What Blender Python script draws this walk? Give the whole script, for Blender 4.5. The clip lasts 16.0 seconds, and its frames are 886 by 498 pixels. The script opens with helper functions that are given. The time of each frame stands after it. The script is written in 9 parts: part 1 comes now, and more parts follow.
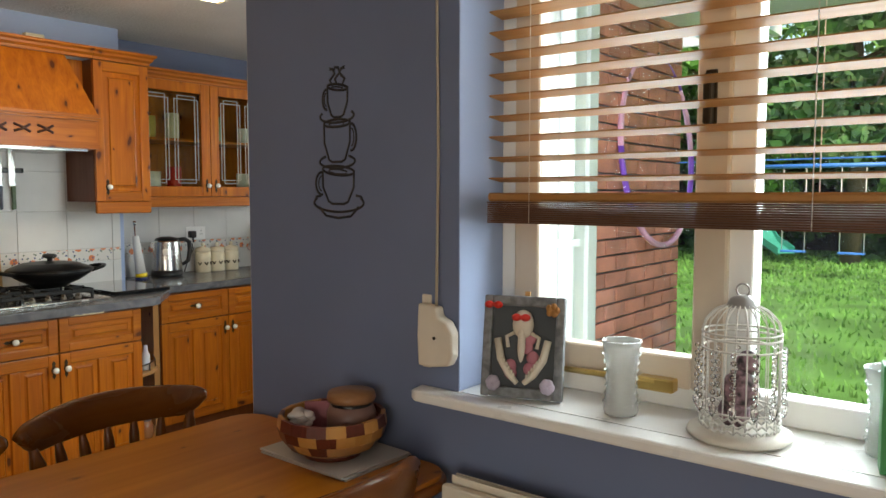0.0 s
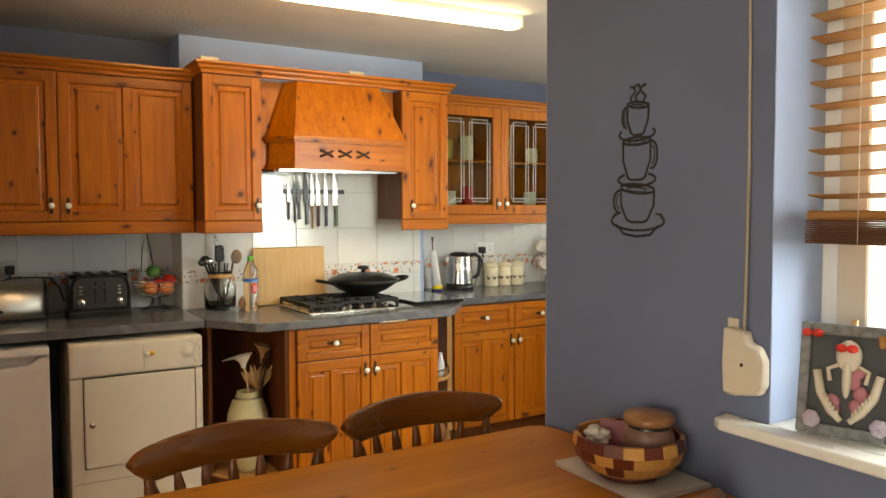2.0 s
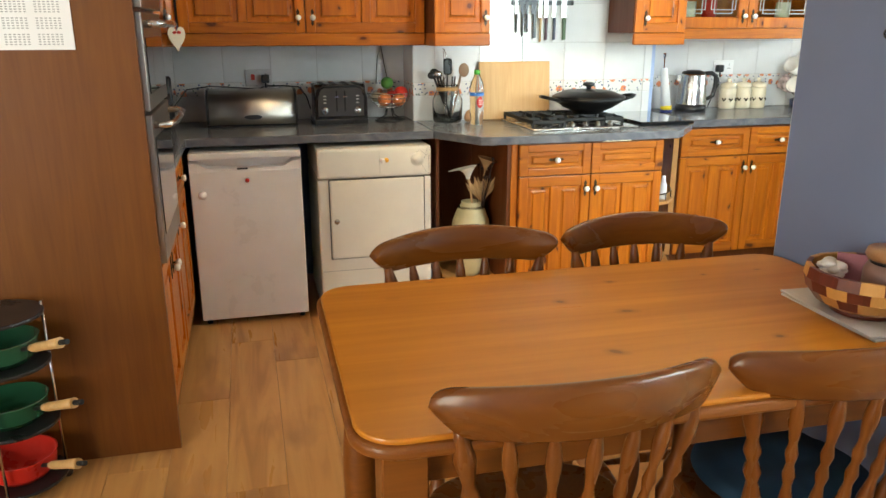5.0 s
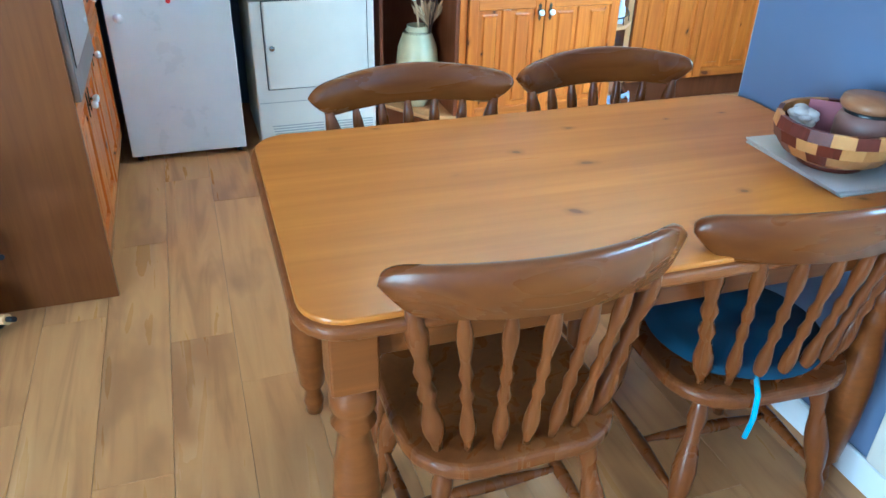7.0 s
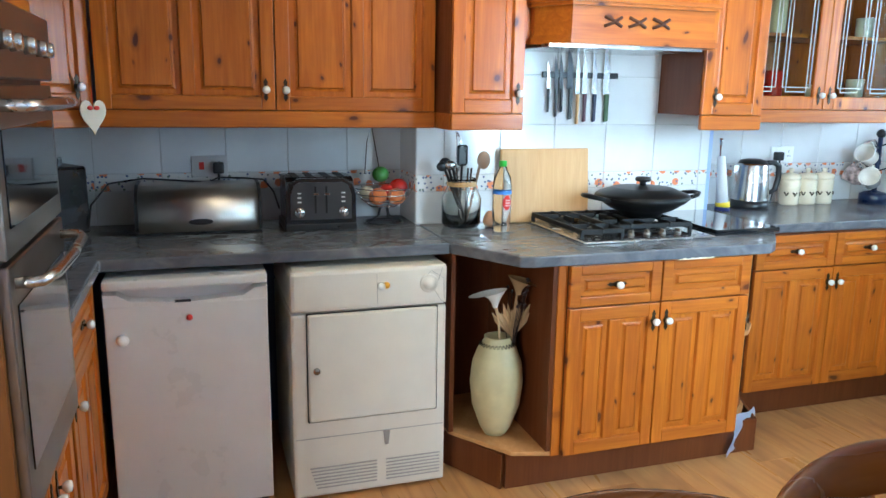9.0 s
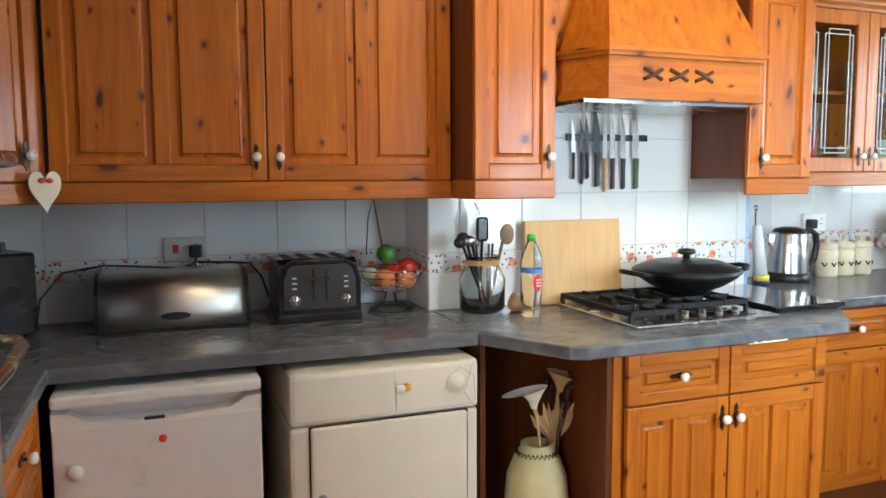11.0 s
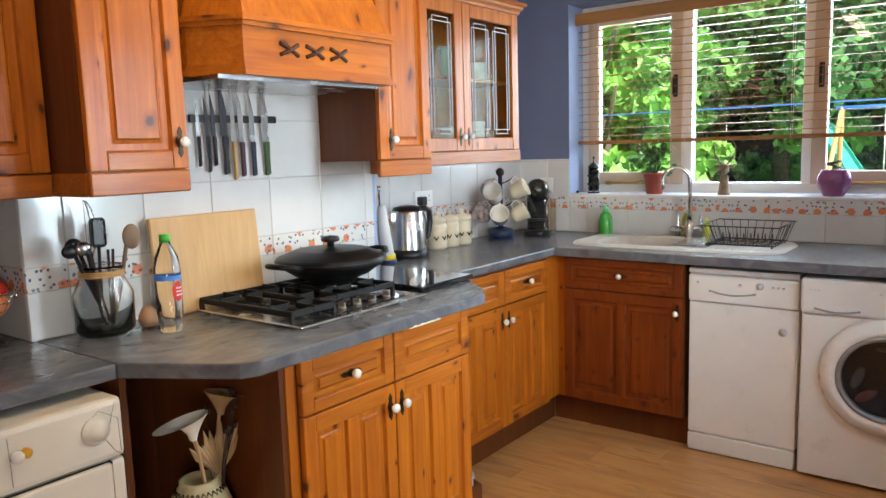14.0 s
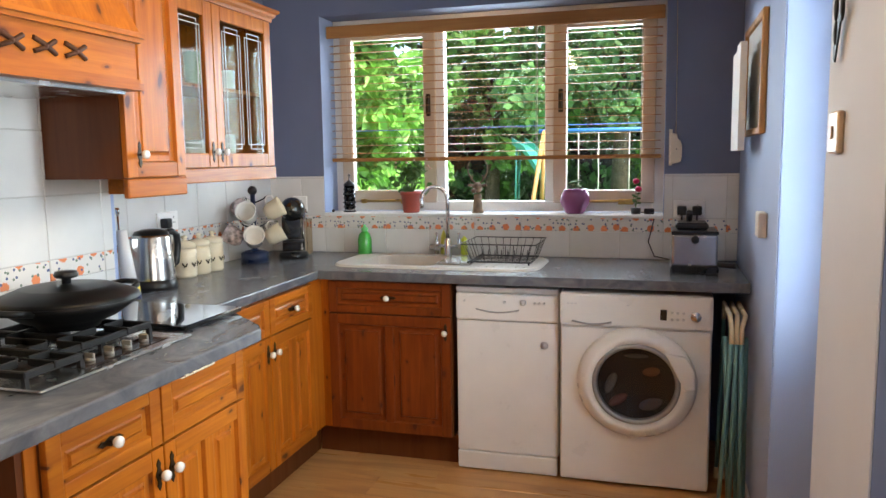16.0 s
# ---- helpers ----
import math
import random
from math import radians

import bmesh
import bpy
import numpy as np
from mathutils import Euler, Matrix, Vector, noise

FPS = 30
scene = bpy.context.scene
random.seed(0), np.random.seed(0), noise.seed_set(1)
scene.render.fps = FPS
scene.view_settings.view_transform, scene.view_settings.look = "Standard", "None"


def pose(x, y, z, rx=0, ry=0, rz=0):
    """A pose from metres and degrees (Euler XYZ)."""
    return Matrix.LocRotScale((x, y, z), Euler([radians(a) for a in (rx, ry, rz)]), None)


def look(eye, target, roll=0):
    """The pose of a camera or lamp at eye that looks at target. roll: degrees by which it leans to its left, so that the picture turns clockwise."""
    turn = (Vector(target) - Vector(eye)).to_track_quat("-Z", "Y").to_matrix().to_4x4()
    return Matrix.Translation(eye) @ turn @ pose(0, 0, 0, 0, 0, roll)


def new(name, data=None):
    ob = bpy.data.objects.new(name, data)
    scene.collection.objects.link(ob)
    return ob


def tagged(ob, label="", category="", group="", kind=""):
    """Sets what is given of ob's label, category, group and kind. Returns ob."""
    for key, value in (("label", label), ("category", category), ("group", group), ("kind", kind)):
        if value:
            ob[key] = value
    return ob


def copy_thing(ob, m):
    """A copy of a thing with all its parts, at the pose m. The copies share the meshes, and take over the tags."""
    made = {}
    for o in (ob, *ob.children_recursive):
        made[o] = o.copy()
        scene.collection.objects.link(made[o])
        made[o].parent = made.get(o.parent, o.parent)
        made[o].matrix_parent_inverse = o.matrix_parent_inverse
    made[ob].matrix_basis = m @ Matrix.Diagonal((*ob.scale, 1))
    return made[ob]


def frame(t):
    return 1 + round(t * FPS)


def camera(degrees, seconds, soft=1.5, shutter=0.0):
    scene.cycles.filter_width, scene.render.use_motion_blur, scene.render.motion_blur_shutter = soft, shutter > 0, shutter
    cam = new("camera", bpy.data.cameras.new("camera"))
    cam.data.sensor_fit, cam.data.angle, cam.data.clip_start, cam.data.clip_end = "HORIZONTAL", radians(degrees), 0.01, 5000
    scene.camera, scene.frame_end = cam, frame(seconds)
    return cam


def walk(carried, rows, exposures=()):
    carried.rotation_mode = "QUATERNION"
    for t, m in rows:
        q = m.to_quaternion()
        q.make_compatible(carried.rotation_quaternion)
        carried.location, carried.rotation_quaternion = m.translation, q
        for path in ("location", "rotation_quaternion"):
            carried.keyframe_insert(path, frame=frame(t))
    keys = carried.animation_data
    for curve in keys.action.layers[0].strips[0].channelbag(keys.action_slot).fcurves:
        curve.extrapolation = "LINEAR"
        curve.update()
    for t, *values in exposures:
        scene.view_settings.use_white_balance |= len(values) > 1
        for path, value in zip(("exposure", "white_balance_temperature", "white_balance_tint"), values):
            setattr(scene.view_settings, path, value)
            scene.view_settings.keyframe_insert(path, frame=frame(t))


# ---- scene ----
cam = camera(61.2, 16.0)
PATH = [
    (0, (-0.055, 0.085, 1.412), (-1.284, 1.656, 1.267), 0.0),
    (0.5, (-0.063, 0.079, 1.412), (-1.441, 1.522, 1.273), -0.1),
    (1, (-0.069, 0.071, 1.416), (-1.581, 1.374, 1.289), -0.5),
    (1.5, (-0.074, 0.052, 1.418), (-1.695, 1.218, 1.305), -0.5),
    (2, (-0.077, 0.03, 1.416), (-1.788, 1.062, 1.317), -0.2),
    (2.5, (-0.079, 0.012, 1.415), (-1.851, 0.936, 1.334), 0.2),
    (3, (-0.079, 0.004, 1.413), (-1.895, 0.839, 1.348), 0.6),
    (3.5, (-0.08, -0.002, 1.411), (-1.946, 0.716, 1.35), 0.8),
    (4, (-0.063, 0.002, 1.393), (-1.978, 0.576, 1.329), 0.8),
    (4.2, (-0.055, 0.008, 1.392), (-1.984, 0.529, 1.306), 0.8),
    (4.5, (-0.04, -0.001, 1.388), (-1.974, 0.473, 1.198), 0.7),
    (5, (-0.055, -0.002, 1.405), (-1.912, 0.477, 0.837), -0.0),
    (5.2, (-0.06, -0.003, 1.392), (-1.858, 0.494, 0.671), -0.3),
    (7.3, (-0.279, 0.038, 1.431), (-1.911, 0.606, 0.423), 1.5),
    (7.5, (-0.387, 0.041, 1.433), (-2.066, 0.63, 0.52), 1.4),
    (8, (-0.617, 0.04, 1.431), (-2.369, 0.654, 0.685), 1.3),
    (8.1, (-0.656, 0.064, 1.435), (-2.432, 0.642, 0.719), 1.3),
    (8.3, (-0.784, 0.077, 1.439), (-2.578, 0.658, 0.771), 0.4),
    (8.5, (-0.893, 0.06, 1.435), (-2.709, 0.668, 0.856), 1.0),
    (9, (-1.138, 0.023, 1.445), (-2.998, 0.635, 1.04), 0.9),
    (9.2, (-1.24, -0.039, 1.445), (-3.098, 0.615, 1.1), 0.7),
    (11.3, (-1.653, -0.019, 1.379), (-3.505, 0.717, 1.214), -0.9),
    (11.5, (-1.687, -0.056, 1.386), (-3.51, 0.745, 1.201), -1.2),
    (12, (-1.761, -0.112, 1.389), (-3.496, 0.862, 1.195), -1.9),
    (12.5, (-1.825, -0.147, 1.398), (-3.427, 1.036, 1.206), -1.8),
    (13, (-1.868, -0.171, 1.405), (-3.333, 1.172, 1.187), -1.6),
    (13.5, (-1.882, -0.145, 1.406), (-3.218, 1.324, 1.161), -1.6),
    (14, (-1.95, -0.046, 1.407), (-3.152, 1.532, 1.145), -1.7),
    (14.5, (-2.003, 0.019, 1.412), (-3.091, 1.677, 1.15), -1.4),
    (15, (-2.086, 0.048, 1.425), (-2.983, 1.818, 1.181), -1.3),
    (15.5, (-2.171, 0.052, 1.428), (-2.874, 1.91, 1.201), -1.1),
    (16, (-2.212, 0.049, 1.425), (-2.764, 1.956, 1.185), -0.8),
]
EXPO = [(0.0, 0.30, 7600, 10), (2.0, 0.98, 8900, 9), (3.5, 1.45, 9200, 8), (4.5, 1.55, 8100, 6), (5.0, 1.68, 7200, 4), (7.5, 2.3, 3850, -13), (9.0, 1.68, 5400, 1), (11.5, 1.5, 6300, 6), (12.5, 1.3, 6400, 9), (16.0, 1.25, 6850, 12)]
walk(cam, [(t, look(eye, target, roll)) for t, eye, target, roll in PATH], EXPO)

# ---- light ----
world = bpy.data.worlds.new("world")
scene.world = world
world.use_nodes = True
_sky = world.node_tree.nodes.new("ShaderNodeTexSky")
_sky.sky_type = "NISHITA"
_sky.sun_disc = False
_sky.sun_elevation, _sky.sun_rotation = radians(50), radians(130)
world.node_tree.links.new(_sky.outputs[0], world.node_tree.nodes["Background"].inputs[0])
world.node_tree.nodes["Background"].inputs[1].default_value = 0.26
sun = new("sun", bpy.data.lights.new("sun", "SUN"))
sun.data.energy, sun.data.angle, sun.data.color = 4.6, radians(12), (1, 0.96, 0.9)
sun.matrix_world = look((7, -3, 12), (-1.5, 4, 0))


def area(name, m, w, h, power, color):
    lamp = new(name, bpy.data.lights.new(name, "AREA"))
    lamp.data.shape, lamp.data.size, lamp.data.size_y = "RECTANGLE", w, h
    lamp.data.energy, lamp.data.color = power, color
    lamp.matrix_world = m
    return lamp


SKYLIGHT = (0.72, 0.86, 1.0)
area("daylight_kitchen_window", look((-2.9, 4.6, 1.75), (-2.9, 1.5, 0.1)), 1.9, 1.1, 52, SKYLIGHT)
area("daylight_dining_window", look((-0.1, 2.3, 1.85), (-0.3, -2, 0.9)), 2.2, 1.5, 140, SKYLIGHT)
area("daylight_back_door", look((-1.3, 2.27, 1.2), (-4, 2.27, 1.0)), 0.7, 1.8, 25, SKYLIGHT)
# Added ambient fill from the unseen side of the room.
area("daylight_patio_door", look((1.2, -3.1, 1.3), (-1.2, 0, 1.0)), 1.8, 1.8, 48, (1.0, 0.93, 0.86))


# ---- materials ----
def nodes_of(name):
    m = bpy.data.materials.new(name)
    m.use_nodes = True
    nt = m.node_tree
    return m, nt, nt.nodes["Principled BSDF"]


def N(nt, kind, **values):
    n = nt.nodes.new(kind)
    for k, v in values.items():
        if k in n.inputs:
            n.inputs[k].default_value = v
    return n


def coords(nt, scale=(1, 1, 1), rnd=True):
    tc = nt.nodes.new("ShaderNodeTexCoord")
    mp = nt.nodes.new("ShaderNodeMapping")
    mp.inputs["Scale"].default_value = scale
    if rnd:
        oi = nt.nodes.new("ShaderNodeObjectInfo")
        mul = nt.nodes.new("ShaderNodeVectorMath")
        mul.operation = "SCALE"
        mul.inputs[0].default_value = (13.7, 7.3, 9.1)
        nt.links.new(oi.outputs["Random"], mul.inputs["Scale"])
        add = nt.nodes.new("ShaderNodeVectorMath")
        add.operation = "ADD"
        nt.links.new(tc.outputs["Object"], add.inputs[0])
        nt.links.new(mul.outputs[0], add.inputs[1])
        nt.links.new(add.outputs[0], mp.inputs["Vector"])
    else:
        nt.links.new(tc.outputs["Object"], mp.inputs["Vector"])
    return mp.outputs[0]


def ramp(nt, src, stops):
    r = nt.nodes.new("ShaderNodeValToRGB")
    e = r.color_ramp.elements
    while len(e) < len(stops):
        e.new(0.5)
    for el, (p, c) in zip(e, stops):
        el.position, el.color = p, (*c, 1) if len(c) == 3 else c
    nt.links.new(src, r.inputs[0])
    return r.outputs[0]


def mix(nt, fac, a, b, blend="MIX"):
    m = nt.nodes.new("ShaderNodeMix")
    m.data_type, m.blend_type = "RGBA", blend
    for sock, v in ((m.inputs["Factor"], fac), (m.inputs[6], a), (m.inputs[7], b)):
        if isinstance(v, (int, float)):
            sock.default_value = v
        elif isinstance(v, tuple):
            sock.default_value = (*v, 1) if len(v) == 3 else v
        else:
            nt.links.new(v, sock)
    return m.outputs[2]


def bump(nt, src, bsdf, strength=0.2, distance=0.001):
    b = nt.nodes.new("ShaderNodeBump")
    b.inputs["Strength"].default_value, b.inputs["Distance"].default_value = strength, distance
    nt.links.new(src, b.inputs["Height"])
    nt.links.new(b.outputs[0], bsdf.inputs["Normal"])


def wood(name, light, dark, knot=None, axis="z", rough=0.35, knots=3.2, streak=26, coat=0.3, gate=0.52):
    m, nt, b = nodes_of(name)
    s = {"z": (1, 1, 0.06), "x": (0.06, 1, 1), "y": (1, 0.06, 1)}[axis]
    v = coords(nt, s)
    n1 = N(nt, "ShaderNodeTexNoise", Scale=streak, Detail=4.0, Roughness=0.55, Distortion=1.2)
    n2 = N(nt, "ShaderNodeTexNoise", Scale=streak * 5, Detail=2.0)
    nt.links.new(v, n1.inputs["Vector"])
    nt.links.new(v, n2.inputs["Vector"])
    mid = tuple((p + q) / 2 for p, q in zip(light, dark))
    c = ramp(nt, n1.outputs["Fac"], [(0.3, dark), (0.5, mid), (0.68, light)])
    n3 = N(nt, "ShaderNodeTexNoise", Scale=4.0, Detail=3.0, Distortion=0.6)
    nt.links.new(coords(nt, {"z": (1, 1, 0.35), "x": (0.35, 1, 1), "y": (1, 0.35, 1)}[axis]), n3.inputs["Vector"])
    c = mix(nt, ramp(nt, n3.outputs["Fac"], [(0.35, (0, 0, 0)), (0.65, (0.4, 0.4, 0.4))]), c, tuple(0.82 * q for q in dark))
    c = mix(nt, 0.25, c, ramp(nt, n2.outputs["Fac"], [(0.3, dark), (0.7, light)]))
    if knot:
        tc, oi = nt.nodes.new("ShaderNodeTexCoord"), nt.nodes.new("ShaderNodeObjectInfo")
        sp, cb = nt.nodes.new("ShaderNodeSeparateXYZ"), nt.nodes.new("ShaderNodeCombineXYZ")
        nt.links.new(tc.outputs["Object"], sp.inputs[0])
        u, w, su, sw = {"z": (0, 2, 1, 0.55), "x": (0, 2, 0.55, 1), "y": (0, 1, 1, 0.6)}[axis]
        for k, (src, sc) in enumerate(((u, su), (w, sw))):
            ma = nt.nodes.new("ShaderNodeMath")
            ma.operation = "MULTIPLY_ADD"
            ma.inputs[1].default_value = 17.3 + 9 * k
            nt.links.new(oi.outputs["Random"], ma.inputs[0])
            mu = nt.nodes.new("ShaderNodeMath")
            mu.operation = "MULTIPLY"
            mu.inputs[1].default_value = sc * knots * 3
            nt.links.new(sp.outputs[src], mu.inputs[0])
            nt.links.new(mu.outputs[0], ma.inputs[2])
            nt.links.new(ma.outputs[0], cb.inputs[k])
        vo = N(nt, "ShaderNodeTexVoronoi", Scale=1.0, Randomness=0.9)
        vo.voronoi_dimensions = "2D"
        wn = N(nt, "ShaderNodeTexNoise", Scale=1.6, Detail=1.0)
        nt.links.new(cb.outputs[0], wn.inputs["Vector"])
        wv = nt.nodes.new("ShaderNodeVectorMath")
        wv.operation = "MULTIPLY_ADD"
        nt.links.new(wn.outputs["Color"], wv.inputs[0])
        wv.inputs[1].default_value = (0.35, 0.35, 0)
        nt.links.new(cb.outputs[0], wv.inputs[2])
        nt.links.new(wv.outputs[0], vo.inputs["Vector"])
        cell = nt.nodes.new("ShaderNodeSeparateColor")
        nt.links.new(vo.outputs["Color"], cell.inputs[0])
        g = ramp(nt, cell.outputs[0], [(gate, (0, 0, 0)), (gate + 0.04, (1, 1, 1))])
        sz = nt.nodes.new("ShaderNodeMath")
        sz.operation = "MULTIPLY_ADD"
        nt.links.new(cell.outputs[1], sz.inputs[0])
        sz.inputs[1].default_value, sz.inputs[2].default_value = 1.5, 0.6
        dm = nt.nodes.new("ShaderNodeMath")
        dm.operation = "MULTIPLY"
        nt.links.new(vo.outputs["Distance"], dm.inputs[0])
        nt.links.new(sz.outputs[0], dm.inputs[1])
        k = ramp(nt, dm.outputs[0], [(0.0, (1, 1, 1)), (0.05, (1, 1, 1)), (0.085, (0.4, 0.4, 0.4)), (0.19, (0, 0, 0))])
        kk = nt.nodes.new("ShaderNodeMath")
        kk.operation = "MULTIPLY"
        nt.links.new(k, kk.inputs[0])
        nt.links.new(g, kk.inputs[1])
        c = mix(nt, kk.outputs[0], c, knot)
    nt.links.new(c, b.inputs["Base Color"])
    rr = ramp(nt, n1.outputs["Fac"], [(0.2, (rough + 0.1,) * 3), (0.8, (rough - 0.05,) * 3)])
    nt.links.new(rr, b.inputs["Roughness"])
    b.inputs["Specular IOR Level"].default_value = 0.3
    b.inputs["Coat Weight"].default_value = coat * 0.45
    b.inputs["Coat Roughness"].default_value = 0.14
    bump(nt, n1.outputs["Fac"], b, 0.12, 0.001)
    return m


def plain(name, color, rough=0.5, metal=0.0, vary=0.06, scale=8.0, bumps=0.05, fine=200, coat=0.0, **more):
    m, nt, b = nodes_of(name)
    v = coords(nt)
    n1 = N(nt, "ShaderNodeTexNoise", Scale=scale, Detail=5.0)
    n2 = N(nt, "ShaderNodeTexNoise", Scale=float(fine), Detail=2.0)
    nt.links.new(v, n1.inputs["Vector"])
    nt.links.new(v, n2.inputs["Vector"])
    lo = tuple(max(0, c * (1 - vary)) for c in color)
    hi = tuple(min(1, c * (1 + vary)) for c in color)
    c = ramp(nt, n1.outputs["Fac"], [(0.35, lo), (0.65, hi)])
    nt.links.new(c, b.inputs["Base Color"])
    rr = ramp(nt, n1.outputs["Fac"], [(0.3, (max(0.02, rough - 0.04),) * 3), (0.7, (min(1, rough + 0.05),) * 3)])
    nt.links.new(rr, b.inputs["Roughness"])
    b.inputs["Metallic"].default_value = metal
    b.inputs["Coat Weight"].default_value = coat
    for k, val in more.items():
        b.inputs[k.replace("_", " ")].default_value = val
    bump(nt, n2.outputs["Fac"], b, bumps, 0.001)
    return m


def glassy(name, color=(1, 1, 1), rough=0.02, ior=1.45, thin=False):
    m, nt, b = nodes_of(name)
    if thin:
        out = nt.nodes["Material Output"]
        tr = nt.nodes.new("ShaderNodeBsdfTransparent")
        tr.inputs[0].default_value = (*color, 1)
        gl = nt.nodes.new("ShaderNodeBsdfGlossy")
        gl.inputs["Roughness"].default_value = rough
        fr = nt.nodes.new("ShaderNodeFresnel")
        fr.inputs[0].default_value = ior
        mx = nt.nodes.new("ShaderNodeMixShader")
        nt.links.new(fr.outputs[0], mx.inputs[0])
        nt.links.new(tr.outputs[0], mx.inputs[1])
        nt.links.new(gl.outputs[0], mx.inputs[2])
        nt.links.new(mx.outputs[0], out.inputs[0])
        nt.nodes.remove(b)
        return m
    b.inputs["Base Color"].default_value = (*color, 1)
    b.inputs["Transmission Weight"].default_value = 1.0
    b.inputs["Roughness"].default_value = rough
    b.inputs["IOR"].default_value = ior
    return m


def emitter(name, color, strength):
    m, nt, b = nodes_of(name)
    b.inputs["Base Color"].default_value = (*color, 1)
    b.inputs["Emission Color"].default_value = (*color, 1)
    b.inputs["Emission Strength"].default_value = strength
    return m


KNOT = (0.09, 0.02, 0.008)
PINE = wood("varnished_pine", (0.60, 0.186, 0.014), (0.35, 0.084, 0.006), KNOT, gate=0.36)
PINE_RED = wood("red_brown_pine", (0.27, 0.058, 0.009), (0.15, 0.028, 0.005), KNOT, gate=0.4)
PINE_X = wood("varnished_pine_across", (0.56, 0.178, 0.015), (0.32, 0.078, 0.007), KNOT, axis="x")
# Red-brown sides, with the shade inside the open shelf darkened into the colour.
PINE_SIDE = wood("shaded_brown_panel", (0.155, 0.044, 0.010), (0.11, 0.028, 0.006), None, rough=0.45)
PINE_PALE = wood("pale_pine", (0.62, 0.33, 0.12), (0.5, 0.24, 0.08), KNOT, rough=0.45)
TOWER = wood("brown_veneer", (0.175, 0.057, 0.006), (0.125, 0.036, 0.003), None, rough=0.4)
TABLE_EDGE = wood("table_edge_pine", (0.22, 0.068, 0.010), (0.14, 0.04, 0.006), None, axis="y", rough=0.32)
TABLE = wood("table_pine", (0.56, 0.205, 0.022), (0.37, 0.115, 0.011), (0.18, 0.05, 0.010), axis="y", rough=0.3, knots=3.1, streak=9, gate=0.72)
CHAIR_RAIL = wood("chair_rail_wood", (0.20, 0.064, 0.010), (0.10, 0.028, 0.005), None, axis="x", rough=0.24, streak=10, coat=0.25)
CHAIR = wood("chair_wood", (0.20, 0.062, 0.012), (0.11, 0.032, 0.006), None, rough=0.26, streak=16, coat=0.3)
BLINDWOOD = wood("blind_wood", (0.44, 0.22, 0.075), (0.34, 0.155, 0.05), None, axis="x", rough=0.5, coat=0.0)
# Blind wood again, with the stack's shade against the window darkened in.
BLIND_SHADED = wood("blind_wood_shaded", (0.16, 0.075, 0.04), (0.10, 0.045, 0.025), None, axis="x", rough=0.5, coat=0.0)
BAMBOO = wood("bamboo_board", (0.64, 0.42, 0.20), (0.54, 0.33, 0.14), None, rough=0.5, streak=40, coat=0.0)
HANDLEWOOD = wood("handle_wood", (0.66, 0.42, 0.18), (0.5, 0.3, 0.12), None, axis="y", coat=0.0)
WHITE = plain("white_enamel", (0.80, 0.79, 0.76), 0.3, coat=0.3, vary=0.02)
CREAM = plain("cream_enamel", (0.74, 0.70, 0.60), 0.35, coat=0.2, vary=0.03)
SASH = plain("cream_sash_paint", (0.60, 0.50, 0.39), 0.4, vary=0.05)
UPVC = plain("white_upvc", (0.82, 0.82, 0.80), 0.35, vary=0.02)
SILLWHITE = plain("sill_gloss_white", (0.78, 0.78, 0.76), 0.3, vary=0.03)
PLASTIC_CREAM = plain("cream_plastic", (0.68, 0.62, 0.52), 0.45)
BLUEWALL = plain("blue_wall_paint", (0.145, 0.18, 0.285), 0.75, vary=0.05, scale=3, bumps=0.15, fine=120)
# Paler copy of the wall blue, with daylight on reveals put into colour.
BLUELIGHT = plain("lightened_blue_paint", (0.33, 0.42, 0.62), 0.75, vary=0.04, scale=3, bumps=0.15, fine=120)
GREYWALL = plain("pale_grey_wall", (0.55, 0.56, 0.60), 0.75, vary=0.03, scale=3, bumps=0.15, fine=120)
TILE = plain("white_glazed_tile", (0.70, 0.70, 0.68), 0.14, vary=0.05, scale=5, coat=0.4, bumps=0.02)
GROUT = plain("grout", (0.55, 0.54, 0.51), 0.8)
STEEL = plain("brushed_steel", (0.55, 0.54, 0.52), 0.24, 1.0, vary=0.1, scale=14)
CHROME = plain("chrome", (0.75, 0.75, 0.75), 0.08, 1.0, vary=0.03)
BLACK = plain("black_plastic", (0.012, 0.012, 0.013), 0.3)
CASTIRON = plain("cast_iron", (0.01, 0.01, 0.01), 0.5, vary=0.2, Specular_IOR_Level=0.3)
WOKM = plain("black_wok_enamel", (0.006, 0.006, 0.006), 0.36, vary=0.2, Specular_IOR_Level=0.22)
BLACKGLASS = plain("black_glass", (0.008, 0.009, 0.01), 0.04, coat=1.0)
BRONZE = plain("dark_bronze", (0.05, 0.035, 0.02), 0.4, 0.8)
LEAD = plain("dull_lead_strip", (0.50, 0.50, 0.46), 0.55)
BRASS = plain("brass", (0.62, 0.42, 0.14), 0.3, 1.0)
CERAMIC = plain("white_ceramic", (0.82, 0.80, 0.74), 0.12, coat=0.5)
CREAMCER = plain("cream_ceramic", (0.74, 0.66, 0.48), 0.25, coat=0.3)
VASEM = plain("olive_cream_glaze", (0.58, 0.50, 0.27), 0.4, vary=0.08, scale=14)
DARK = plain("dark_gap", (0.02, 0.018, 0.016), 0.8)
RED = plain("red", (0.6, 0.03, 0.02), 0.3)
ORANGE = plain("orange_skin", (0.75, 0.22, 0.06), 0.45, vary=0.15)
GREEN = plain("green_pepper", (0.08, 0.25, 0.05), 0.3, vary=0.2)
CUSHION = plain("blue_cushion", (0.012, 0.045, 0.085), 0.9, vary=0.2, fine=600, bumps=0.4)
PAPER = plain("paper", (0.8, 0.79, 0.76), 0.8, vary=0.02)
